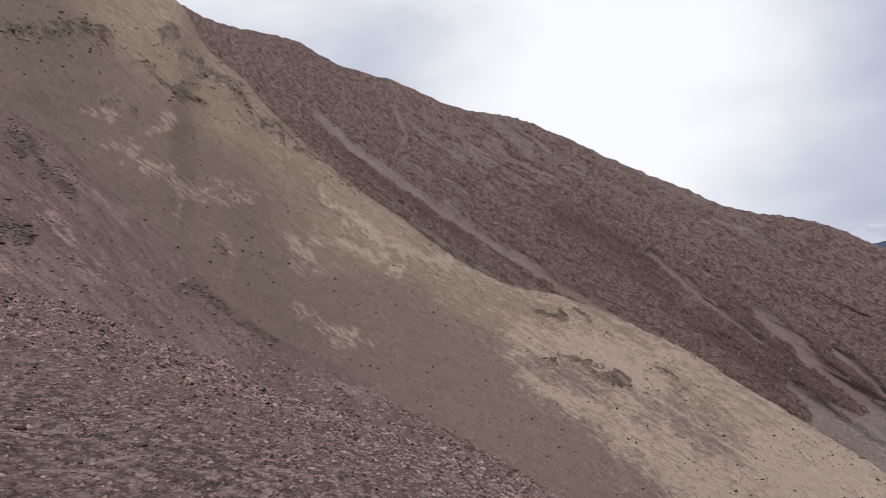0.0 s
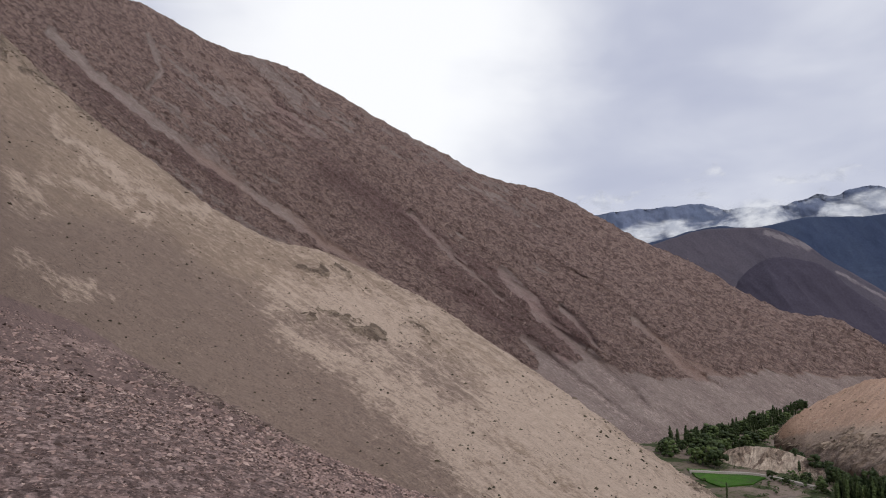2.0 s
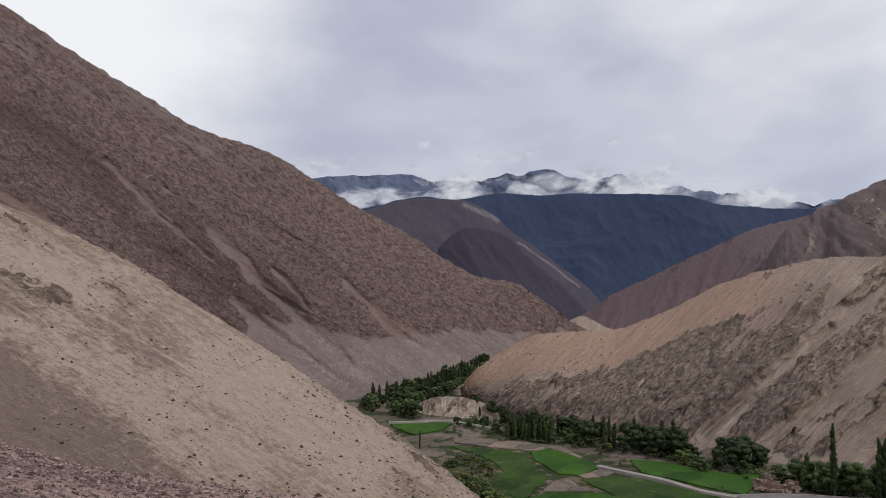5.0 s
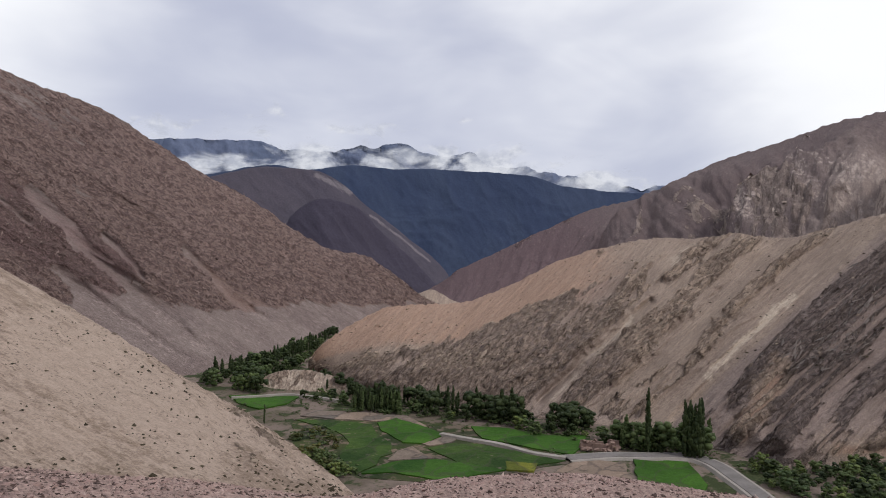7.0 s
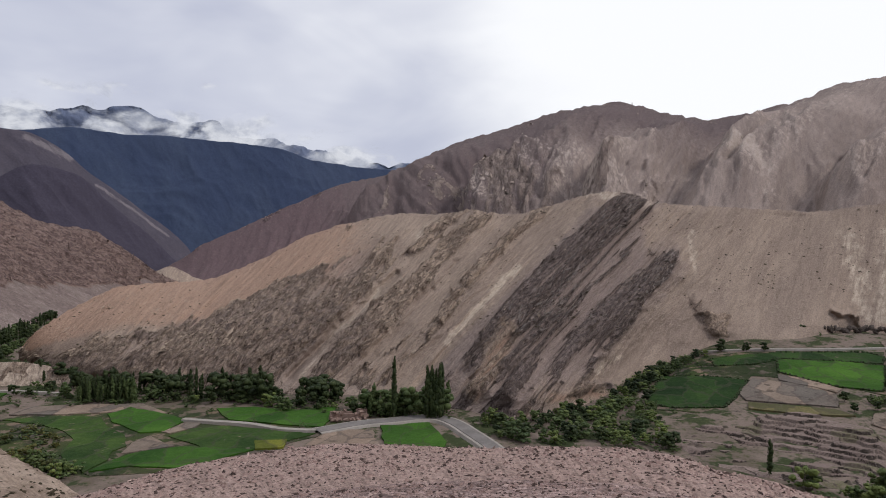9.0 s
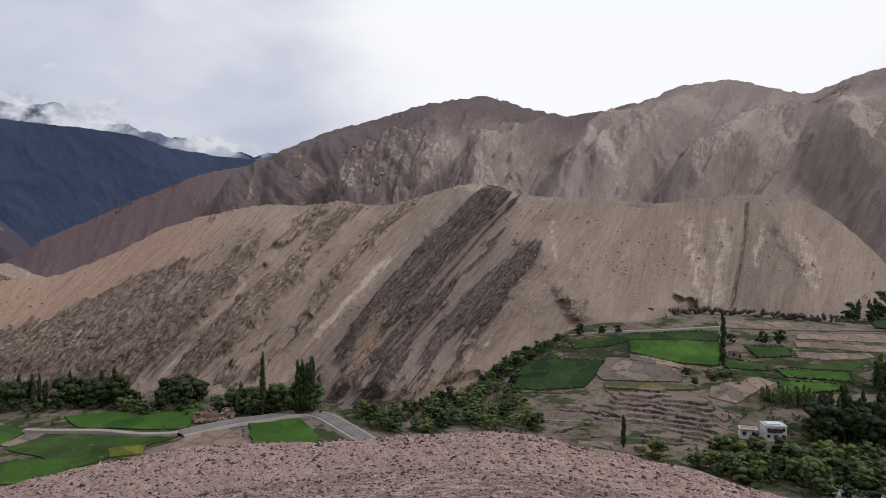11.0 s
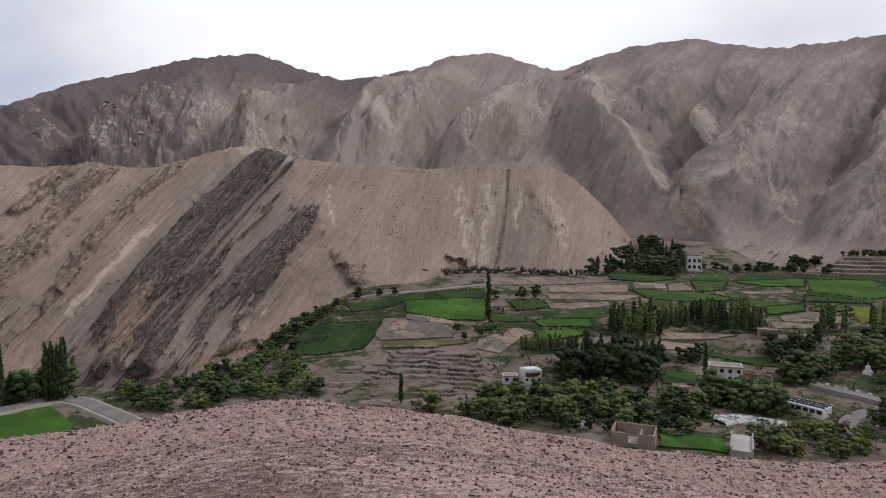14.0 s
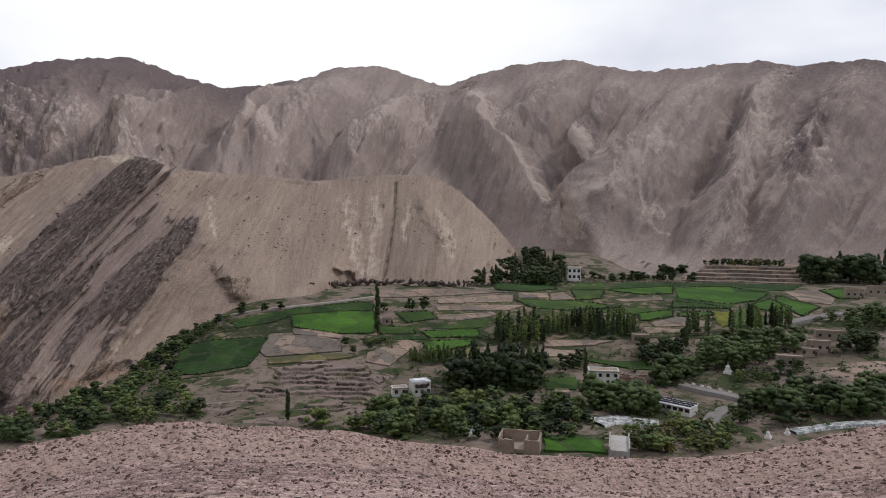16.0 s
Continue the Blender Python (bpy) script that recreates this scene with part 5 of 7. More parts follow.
A, Rr = np.meshgrid(np.linspace(a0, a1, 210), np.linspace(r0, r1, 200))
X, Y = Rr * np.sin(np.radians(A)), Rr * np.cos(np.radians(A))


def zone_edge(A, Rr, outline):
    """Metres inside an outline of (az, r), negative outside."""
    px = np.array([r * math.sin(radians(a)) for a, r in outline])
    py = np.array([r * math.cos(radians(a)) for a, r in outline])
    x, y = Rr * np.sin(np.radians(A)), Rr * np.cos(np.radians(A))
    best, odd = np.full(x.shape, 1e9), np.zeros(x.shape, bool)
    for i in range(len(px)):
        j = (i + 1) % len(px)
        dx, dy = px[j] - px[i], py[j] - py[i]
        t = np.clip(((x - px[i]) * dx + (y - py[i]) * dy) / (dx * dx + dy * dy), 0, 1)
        best = np.minimum(best, np.hypot(x - px[i] - t * dx, y - py[i] - t * dy))
        cross = ((py[i] > y) != (py[j] > y)) & (x < dx * (y - py[i]) / (dy + 1e-12) + px[i])
        odd ^= cross
    return np.where(odd, best, -best)


inner_m = zone_edge(A, Rr, TERRACE_ZONE) + 4 * fbm(X / 14, Y / 14, 3, 103)
u = Rr / 7.5 + 4.4 * fbm(X / 24, Y / 24, 4, 101) + 0.9 * fbm(X / 7, Y / 7, 3, 102)
k_step = np.floor(u)
f = u - k_step
riser = smooth(0.74, 0.86, f) * (1 - smooth(0.97, 1.0, f))
h = (k_step + smooth(0.82, 0.99, f)) * 1.25
h = 0.6 + h - h.min() - (Rr - r0) * 1.25 / 7.5 + 0.18 * fbm(X / 2.5, Y / 2.5, 4, 104)
Z = valley_height(A, Rr) + np.where(inner_m > 0, h * smooth(0, 4, inner_m), -2.0 * smooth(0, -3, inner_m))
co = np.stack([X, Y, Z], -1)
broken = smooth(-0.2, 0.1, fbm(X / 6, Y / 6, 4, 105))
tagged(grid_mesh("terraced_ground", co, {"flow": co, "rock": np.clip(1.1 * riser * broken, 0, 1), "tint": 0.5 * smooth(0.2, 0.5, fbm(X / 12, Y / 12, 4, 106)), "pale": 0 * Z, "dark": riser}, TERRACE), "bare stony terraces with broken dark stone risers", "terraces", kind="structure")
HEDGE = plain("hedge_leaves", (0.022, 0.034, 0.014), (0.05, 0.068, 0.028), 2.0, 0.8, 0.6)
for i in (8, 9, 10, 11, 12, 13, 14, 15, 16, 17, 18, 19, 20, 21, 22, 23, 25, 27, 28):
    edge_wall(GREENS[i][0], 1.2, 1.5, HEDGE)
for i in (0, 2, 3, 4, 5, 8, 9, 10, 11):
    edge_wall(BARE[i], 0.5, 0.7)
patch("field", [(144.24, 298.5), (146.08, 322.5), (148.57, 337.5), (150.21, 343.5), (150.28, 305.5), (147.94, 294.5), (145.77, 285.5)], FALLOW, 0.4, "bare brown terraced plot below the mud houses", "field")["group"] = "valley fields"
for line in ([(144.43, 297.5), (146.46, 310.5), (150.24, 326.5)], [(145.01, 290.5), (147.21, 299.5), (150.26, 313.5)], [(145.35, 314.5), (147.88, 328.5), (150.22, 335.5)]):
    ledge(line, 0.9, 1.3)
# the long dark foot wall under the scree, and the pale canal bank before it
ledge([(100.1, 465.5), (106.01, 463.5), (109.77, 482.5), (115.52, 473.5), (118.88, 471.5)], 2.6, 6.5, "dark scrubby bank along the foot of the scree")
ledge([(118.88, 471.5), (123.66, 498.5), (130.63, 519.5), (139.7, 537.5), (144.03, 545.5)], 1.0, 1.6, "dark hedge bank behind the upper fields")

for k in range(5):
    patch("field", [(136.2 + 0.45 * k, 548 + 10 * k), (138.6, 546 + 11 * k), (140.5, 556 + 10 * k), (142.4, 553 + 11 * k), (145.0 - 0.25 * k, 560 + 10 * k), (144.8, 640), (138.0, 630)], FALLOW, 0.6 + 2.1 * k, "bare grey terrace of a stepped bank below the mountain", "field", 4.0)["group"] = "valley fields"


# ---- roads and stream ----
def ribbon(name, line, width, mat, up, label, category, kind="structure"):
    """A strip of constant width along a line of (az, r), with edges that turn down."""
    pts = [at_valley(a, r, up) for a, r in line]
    fine = []
    for i in range(len(pts) - 1):
        p0, p1, p2, p3 = pts[max(i - 1, 0)], pts[i], pts[i + 1], pts[min(i + 2, len(pts) - 1)]
        for k in range(8):
            t = k / 8
            fine.append(0.5 * ((2 * p1) + (p2 - p0) * t + (2 * p0 - 5 * p1 + 4 * p2 - p3) * t * t + (3 * p1 - p0 - 3 * p2 + p3) * t**3))
    fine.append(pts[-1])
    bm = bmesh.new()
    rows = []
    for i, p in enumerate(fine):
        d = fine[min(i + 1, len(fine) - 1)] - fine[max(i - 1, 0)]
        side = Vector((d.y, -d.x, 0)).normalized() * width / 2
        rows.append([bm.verts.new(q) for q in (p - side * 1.25 - Vector((0, 0, 1.5)), p - side, p + Vector((0, 0, 0.05)), p + side, p + side * 1.25 - Vector((0, 0, 1.5)))])
    for a, b in zip(rows, rows[1:]):
        for k in range(4):
            bm.faces.new((a[k], a[k + 1], b[k + 1], b[k]))
    bmesh.ops.recalc_face_normals(bm, faces=bm.faces[:])
    return tagged(part(name, bm, mat), label, category, kind=kind), fine


def kerb_blocks(line, side, gap=3.0):
    """White painted kerb stones along one side of a road."""
    rail = tagged(new("kerb_stones"), "row of white painted kerb stones beside the road", "kerb", kind="structure")
    me = None
    run = 0.0
    for p, q in zip(line, line[1:]):
        run += (q - p).length
        if run < gap:
            continue
        run = 0.0
        d = (q - p).normalized()
        if me is None:
            bm = bmesh.new()
            box(bm, -0.7, -0.25, -0.6, 0.7, 0.25, 0.55, 0.04)
            ob = part("kerb_stone", bm, WHITEWASH, rail)
            me = ob.data
        else:
            ob = new("kerb_stone", me)
            ob.parent = rail
        ob.matrix_basis = Matrix.Translation(q + Vector((d.y, -d.x, 0)) * side) @ Matrix.Rotation(math.atan2(d.y, d.x), 4, "Z")


ribbon("verge", [(67.11, 256.5), (70.86, 265.5), (73.72, 269.5), (76.59, 274.5), (78.52, 267.5), (80.21, 251.5), (81.8, 236.5), (82.86, 224.5)], 8.0, DUST, 0.8, "pale dusty verge of the valley road", "verge")
_, line = ribbon("road", [(67.11, 256.5), (70.86, 265.5), (73.72, 269.5), (76.59, 274.5), (78.52, 267.5), (80.21, 251.5), (81.8, 236.5), (82.86, 224.5)], 5.5, ASPHALT, 1.0, "grey asphalt valley road with pale verges", "road")
ribbon("track", [(56.67, 284.5), (58.58, 278.5), (61.64, 270.5), (64.35, 260.5), (67.11, 256.5)], 2.6, DUST, 1.2, "pale dusty farm track", "track")
_, line = ribbon("road", [(136.32, 284.5), (137.82, 280.5), (139.49, 277.5), (141.54, 273.5), (143.89, 275.5)], 5.0, ASPHALT, 1.2, "grey village road with white kerb stones", "road")
kerb_blocks(line, -2.8, 3.2)
_, line = ribbon("road", [(138.32, 228.5), (138.51, 242.5), (139.03, 254.5), (140.34, 264.5), (141.94, 271.5)], 5.0, ASPHALT, 1.0, "grey road curving down to the bridge", "road")
ribbon("road", [(143.35, 386.5), (144.48, 398.5), (146.15, 413.5), (147.76, 424.5)], 6.0, ASPHALT, 1.0, "grey road between the upper fields", "road")
ribbon("track", [(98.57, 398.5), (101.84, 401.5), (106.81, 414.5), (110.94, 430.5)], 3.0, DUST, 0.6, "pale canal track along the scree foot", "track")
ribbon("track", [(39.47, 366.5), (41.67, 367.5), (44.37, 368.5), (48.07, 352.5)], 2.0, DUST, 1.4, "pale path beside a field", "track")

m, k = material("white_water")
pos = k.n("ShaderNodeNewGeometry").outputs["Position"]
a = k.noise(pos, 0.5, 6, 0.7, 0.6)
col = k.mix(k.step(a, 0.42, 0.6), (0.22, 0.235, 0.23), (0.68, 0.69, 0.68))
finish(k, col, 0.25, a, 0.8, 0.4, 0.5)
WATER = m
for line, wd in (([(129.67, 232.5), (131.27, 238.5), (133.08, 237.5), (134.64, 237.5)], 7.0), ([(118.07, 215.5), (118.94, 221.5), (120.01, 223.5)], 6.0), ([(144.34, 245.5), (145.83, 252.5), (147.65, 260.5), (150.35, 269.5)], 3.6), ([(128.03, 238.5), (129.66, 237.5)], 4.0)):
    ribbon("stream", line, wd, WATER, 0.7, "white foaming mountain stream", "stream")


# ---- houses ----
def window(parent, x, y, z, w, h, frame_mat=WOOD):
    bm = bmesh.new()
    for x0, x1, z0, z1 in ((-w / 2 - .12, -w / 2, -.1, h + .12), (w / 2, w / 2 + .12, -.1, h + .12), (-w / 2, w / 2, h, h + .14), (-w / 2, w / 2, -.12, 0), (-.04, .04, 0, h)):
        box(bm, x + x0, y - 0.10, z + z0, x + x1, y + 0.02, z + z1)
    win = part("window", bm, frame_mat, parent)
    bm = bmesh.new()
    box(bm, x - w / 2, y - 0.04, z, x + w / 2, y + 0.02, z + h)
    part("pane", bm, GLASS, win)


def flat_house(where, turn, w, d, h, wall, label, rows=1, cols=3, roof=None, parapet=0.35, win=(1.0, 1.1), size=1.0):
    """A flat-roofed mud house with a parapet; its front looks to -y."""
    ob = thing("house", where, turn, label, "house", "village houses", size)
    bm = bmesh.new()
    box(bm, -w / 2, -d / 2, -2.5, w / 2, d / 2, h, 0.12)
    part("wall", bm, wall, ob)
    bm = bmesh.new()
    e = 0.25
    box(bm, -w / 2 - e + .12, -d / 2 - e + .12, h, w / 2 + e - .12, d / 2 + e - .12, h + 0.28)
    part("roof", bm, roof or MUD, ob)
    bm = bmesh.new()
    for x0, y0, x1, y1 in ((-w / 2, -d / 2, w / 2, -d / 2 + .35), (-w / 2, d / 2 - .35, w / 2, d / 2), (-w / 2, -d / 2 + .35, -w / 2 + .35, d / 2 - .35), (w / 2 - .35, -d / 2 + .35, w / 2, d / 2 - .35)):
        box(bm, x0, y0, h + .28, x1, y1, h + .28 + parapet)
    part("parapet", bm, wall, ob)
    step = h / rows
    for rw in range(rows):
        for c in range(cols):
            x = -w / 2 + (c + 0.5) * w / cols
            window(ob, x, -d / 2 + 0.06, rw * step + step * 0.33, win[0], win[1])
    bm = bmesh.new()
    box(bm, w * 0.36, -d / 2 - .02, -0.2, w * 0.36 + 1.0, -d / 2 + .1, 1.9)
    part("door", bm, WOOD, ob)
    return ob


def facing(az):
    """The turn that lets a house's front look at the viewer's hill."""
    return radians(180 - az) + math.pi


def place(az, r, up=0.4):
    return at_valley(az, r, up)


a, r = 114.71, 261.5
ob = flat_house(place(a, r, 0.6), facing(a) + 0.35, 9.0, 7.0, 5.6, WHITEWASH, "two-storey whitewashed house with dark wooden balcony windows", 2, 3, SHEET, size=0.8)
for name, z0, z1, mat, y0 in (("balcony", 3.1, 4.7, WOOD, -4.0), ("skylight", 6.0, 6.5, SHEET, -2.0)):
    bm = bmesh.new()
    box(bm, -3.4, y0, z0, 2.6, y0 + (0.6 if name == "balcony" else 4.5), z1, 0.03)
    part(name, bm, mat, ob)
flat_house(place(a - 1.75, r - 1, 0.4), facing(a) + 0.2, 6.0, 4.0, 2.4, WHITEWASH, "low whitewashed annex with a mud roof", 1, 2)
a, r = 130.17, 279.5
flat_house(place(a, r, 0.5), facing(a) + 0.1, 12.0, 6.5, 5.4, WHITEWASH, "two-storey white house with a row of framed windows", 2, 4, MUD)
a, r = 127.69, 528.5
flat_house(place(a, r, 0.5), facing(a), 10.0, 8.0, 9.0, WHITEWASH, "tall white house at the edge of a grove", 2, 3, MUD, win=(1.7, 2.0))
a, r = 111.91, 365.5
flat_house(place(a, r, 0.3), facing(a), 6.0, 4.0, 2.6, MUD, "small mud hut among the fields", 1, 1)
for (a, r), w, h in (([(145.96, 348.5), (146.95, 351.5)][0], 9, 4.5), ([(146.56, 370.5), (147.81, 373.5)][0], 12, 3.5), ([(148.08, 484.5), (149.12, 489.5)][0], 10, 5), ([(149.52, 505.5), (149.79, 507.5)][0], 12, 5.5), ([(133.09, 343.5), (133.4, 343.5)][0], 8, 3), ([(144.01, 323.5), (144.95, 325.5)][0], 10, 4), ([(126.84, 253.5), (127.08, 253.5)][0], 5, 4), ([(144.93, 341.5), (145.3, 342.5)][0], 12, 2.5)):
    flat_house(place(a, r, 0.4), facing(a) + 0.2, w, 5.0, h, MUD, "flat-roofed mud house of the village", 1, 3)


def long_shed(where, turn):
    """A long low building with banded sheet roofing."""
    ob = thing("greenhouse_shed", where, turn, "long low building with banded pale sheet roof", "shed", size=0.75)
    bm = bmesh.new()
    box(bm, -9, -4, -2, 9, 4, 3.0)
    part("wall", bm, WHITEWASH, ob)
    for i in range(3):
        bm = bmesh.new()
        y = -4.4 + i * 2.9
        vs = [bm.verts.new(p) for p in ((-9.4, y, 3.0), (9.4, y, 3.0), (9.4, y + 2.5, 3.9), (-9.4, y + 2.5, 3.9))]
        f = bm.faces.new(vs)
        g = bmesh.ops.extrude_face_region(bm, geom=[f])
        bmesh.ops.translate(bm, vec=(0, 0, 0.15), verts=[v for v in g["geom"] if isinstance(v, bmesh.types.BMVert)])
        part("roof_sheet", bm, SHEET, ob)
        bm = bmesh.new()
        box(bm, -9.2, y + 1.1, 3.56, 9.2, y + 2.3, 4.06, 0.02)
        part("roof_glazing", bm, GLASS, ob, "dark glazed roof band")
    for c in range(6):
        window(ob, -7.5 + 3 * c, -4.0, 1.0, 1.9, 1.3)
    return ob


a, r = 135.92, 254.5
long_shed(place(a, r, 0.6), facing(a) - 0.45)


def roofless(where, turn, w, d, h, label):
    """Four mud walls with no roof, an inner wall and a doorway."""
    ob = thing("roofless_house", where, turn, label, "ruin")
    t = 0.55
    for x0, y0, x1, y1 in ((-w / 2, d / 2 - t, w / 2, d / 2), (-w / 2, -d / 2, -w / 2 + t, d / 2 - t), (w / 2 - t, -d / 2, w / 2, d / 2 - t), (-w / 2 + t, -d / 2, -w * 0.1, -d / 2 + t), (w * 0.12, -d / 2, w / 2 - t, -d / 2 + t), (w * 0.15, -d / 2 + t, w * 0.15 + t, d * 0.15)):
        bm = bmesh.new()
        box(bm, x0, y0, -2, x1, y1, h * random.uniform(0.85, 1.05), 0.05)
        bmesh.ops.subdivide_edges(bm, edges=bm.edges[:], cuts=4, use_grid_fill=True)
        for v in bm.verts:
            if v.co.z > h * 0.6:
                v.co.z += 0.3 * noise.noise(v.co * 0.9)
        part("wall", bm, MUD, ob)
    bm = bmesh.new()
    box(bm, -w / 2 + t, -d / 2 + t, -2, w / 2 - t, d / 2 - t, 0.3)
    part("floor", bm, MUD, ob)
    return ob


a, r = 123.32, 200.5
roofless(place(a, r + 4, 0.6), facing(a) - 0.1, 12.5, 9, 3.6, "roofless mud-brick house shell with a doorway")


def rubble(where, turn, w, d, n, label, mat=STONE, tall=2.2, seed=1):
    """A tumbled ruin: stubs of wall and heaps of blocks."""
    ob = thing("ruin", where, turn, label, "ruin")
    rng = random.Random(seed)
    base = []
    for _ in range(4):
        bm = bmesh.new()
        bmesh.ops.create_cube(bm, size=1.0)
        for v in bm.verts:
            v.co += Vector((rng.uniform(-.18, .18), rng.uniform(-.18, .18), rng.uniform(-.18, .18)))
        base.append(part("block", bm, mat, ob))
    for i in range(n):
        b = base[i] if i < 4 else new("block", base[i % 4].data)
        b.parent = ob
        x, y = rng.uniform(-w / 2, w / 2), rng.uniform(-d / 2, d / 2)
        if i % 3 == 0:
            y = rng.choice((-d / 2, d / 2, 0))
        s = rng.uniform(0.5, 1.3)
        b.matrix_basis = Matrix.Translation((x, y, s * 0.2 + (rng.uniform(0, tall) if i % 3 == 0 else 0))) @ Euler((rng.uniform(-.5, .5), rng.uniform(-.5, .5), rng.random() * 3)).to_matrix().to_4x4() @ Matrix.Diagonal((s * 1.5, s * 0.9, s * 0.8, 1))
    bm = bmesh.new()
    for x0, x1, y in ((-w / 2, w * 0.1, d / 2), (w * 0.2, w / 2, d / 2), (-w / 2, w / 2, 0)):
        box(bm, x0, y - .3, -1.5, x1, y + .3, tall * rng.uniform(.7, 1.1))
    part("wall", bm, mat, ob)
    return ob


a, r = 69.77, 269.5
rubble(place(a, r + 4, 0.6), facing(a), 15, 8, 60, "brown tumbled stone ruin beside the road", MUD_RED, 2.6, 1)
a, r = 132.57, 282.5
rubble(place(a, r + 2, 0.5), facing(a), 11, 7, 45, "collapsed reddish mud house", MUD_RED, 2.4, 2)
a, r = 142.66, 315.5
rubble(place(a, r, 0.3), facing(a), 18, 10, 40, "pale heap of rubble above the road", STONE, 1.2, 3)


def stupa(where, size):
    ob = thing("stupa", where, 0.4, "small white stepped stupa", "stupa", "white stupas", size)
    bm = bmesh.new()
    for i in range(3):
        box(bm, -1.6 + .35 * i, -1.6 + .35 * i, -1 if i == 0 else i * 0.6, 1.6 - .35 * i, 1.6 - .35 * i, 0.6 + i * 0.6)
    part("plinth", bm, WHITEWASH, ob)
    bm = bmesh.new()
    bmesh.ops.create_uvsphere(bm, u_segments=16, v_segments=10, radius=1.0, matrix=Matrix.Translation((0, 0, 2.4)) @ Matrix.Diagonal((0.95, 0.95, 1.05, 1)))
    part("dome", bm, WHITEWASH, ob)
    bm = bmesh.new()
    bmesh.ops.create_cone(bm, segments=12, radius1=0.4, radius2=0.06, depth=1.8, cap_ends=True, matrix=Matrix.Translation((0, 0, 4.1)))
    part("spire", bm, MUD, ob)


for (a, r), s in (([(135.08, 297.5), (135.21, 297.5)][0], 0.95), ([(139.74, 306.5), (139.86, 307.5)][0], 0.95), ([(142.72, 236.5), (142.8, 236.5)][0], 0.6), ([(144.03, 243.5), (144.15, 243.5)][0], 0.5)):
    stupa(place(a, r, 0.3), s)
a, r = 131.55, 202.5
ob = thing("bridge_abutment", place(a, r + 2, 0), facing(a), "pale concrete bridge abutment by the stream", "abutment")
for name, x0, x1, y0, y1, z1 in (("deck", -2.6, 2.6, -6, 8, 3.2), ("parapet", -3.0, -2.6, -6, 8, 4.1), ("parapet", 2.6, 3.0, -6, 8, 4.1)):
    bm = bmesh.new()
    box(bm, x0, y0, -2, x1, y1, z1, 0.02)
    part(name, bm, CONCRETE, ob)


# ---- trees ----
def trunk_mesh(bm, h, r0, rng, limbs=5, spread=0.35, start=0.3):
    """A tapered trunk and a few limbs."""
    def tube(p, q, ra, rb, n=6):
        d = (q - p).normalized()
        u = d.orthogonal().normalized()
        w = d.cross(u)
        a = [bm.verts.new(p + (u * math.cos(t) + w * math.sin(t)) * ra) for t in (i * 2 * math.pi / n for i in range(n))]
        b = [bm.verts.new(q + (u * math.cos(t) + w * math.sin(t)) * rb) for t in (i * 2 * math.pi / n for i in range(n))]
        for i in range(n):
            bm.faces.new((a[i], a[(i + 1) % n], b[(i + 1) % n], b[i]))
    top = Vector((rng.uniform(-.03, .03) * h, rng.uniform(-.03, .03) * h, h * 0.9))
    mid = Vector((rng.uniform(-.02, .02) * h, rng.uniform(-.02, .02) * h, h * 0.4))
    tube(Vector((0, 0, -0.8)), mid, r0, r0 * 0.7)
    tube(mid, top, r0 * 0.7, r0 * 0.12)
    for i in range(limbs):
        f = start + (0.8 - start) * i / limbs
        p = Vector((0, 0, h * f))
        a = rng.random() * 6.28
        tube(p, p + Vector((math.cos(a) * spread * h, math.sin(a) * spread * h, h * rng.uniform(0.12, 0.25))), r0 * 0.45, r0 * 0.08, 5)


def leaves(bm, clumps, per, leaf, rng):
    """Leaf sprays round the clump centres, over lumps of inner foliage."""
    for c, rad in clumps:
        m = Matrix.Translation(c) @ Euler((rng.random() * 3, rng.random() * 3, rng.random() * 3)).to_matrix().to_4x4()
        for v in bmesh.ops.create_icosphere(bm, subdivisions=1, radius=0.92, matrix=m)["verts"]:
            o = (v.co - c) * rng.uniform(0.75, 1.15)
            v.co = c + Vector((o.x * rad[0], o.y * rad[0], o.z * rad[1]))
        for _ in range(per):
            d = Vector((rng.gauss(0, 1), rng.gauss(0, 1), rng.gauss(0, 1))).normalized()
            p = c + Vector((d.x * rad[0], d.y * rad[0], d.z * rad[1])) * rng.uniform(0.75, 1.08)
            n = (d + Vector((rng.uniform(-.8, .8), rng.uniform(-.8, .8), rng.uniform(-.2, .9)))).normalized()
            u = n.orthogonal().normalized()
            u = (Matrix.Rotation(rng.random() * 6.28, 3, n) @ u)
            w = n.cross(u)
            s = leaf * rng.uniform(0.6, 1.4)
            bm.faces.new([bm.verts.new(p + q) for q in (u * s * 1.25, w * s - u * s * .4, w * -s - u * s * .4)])


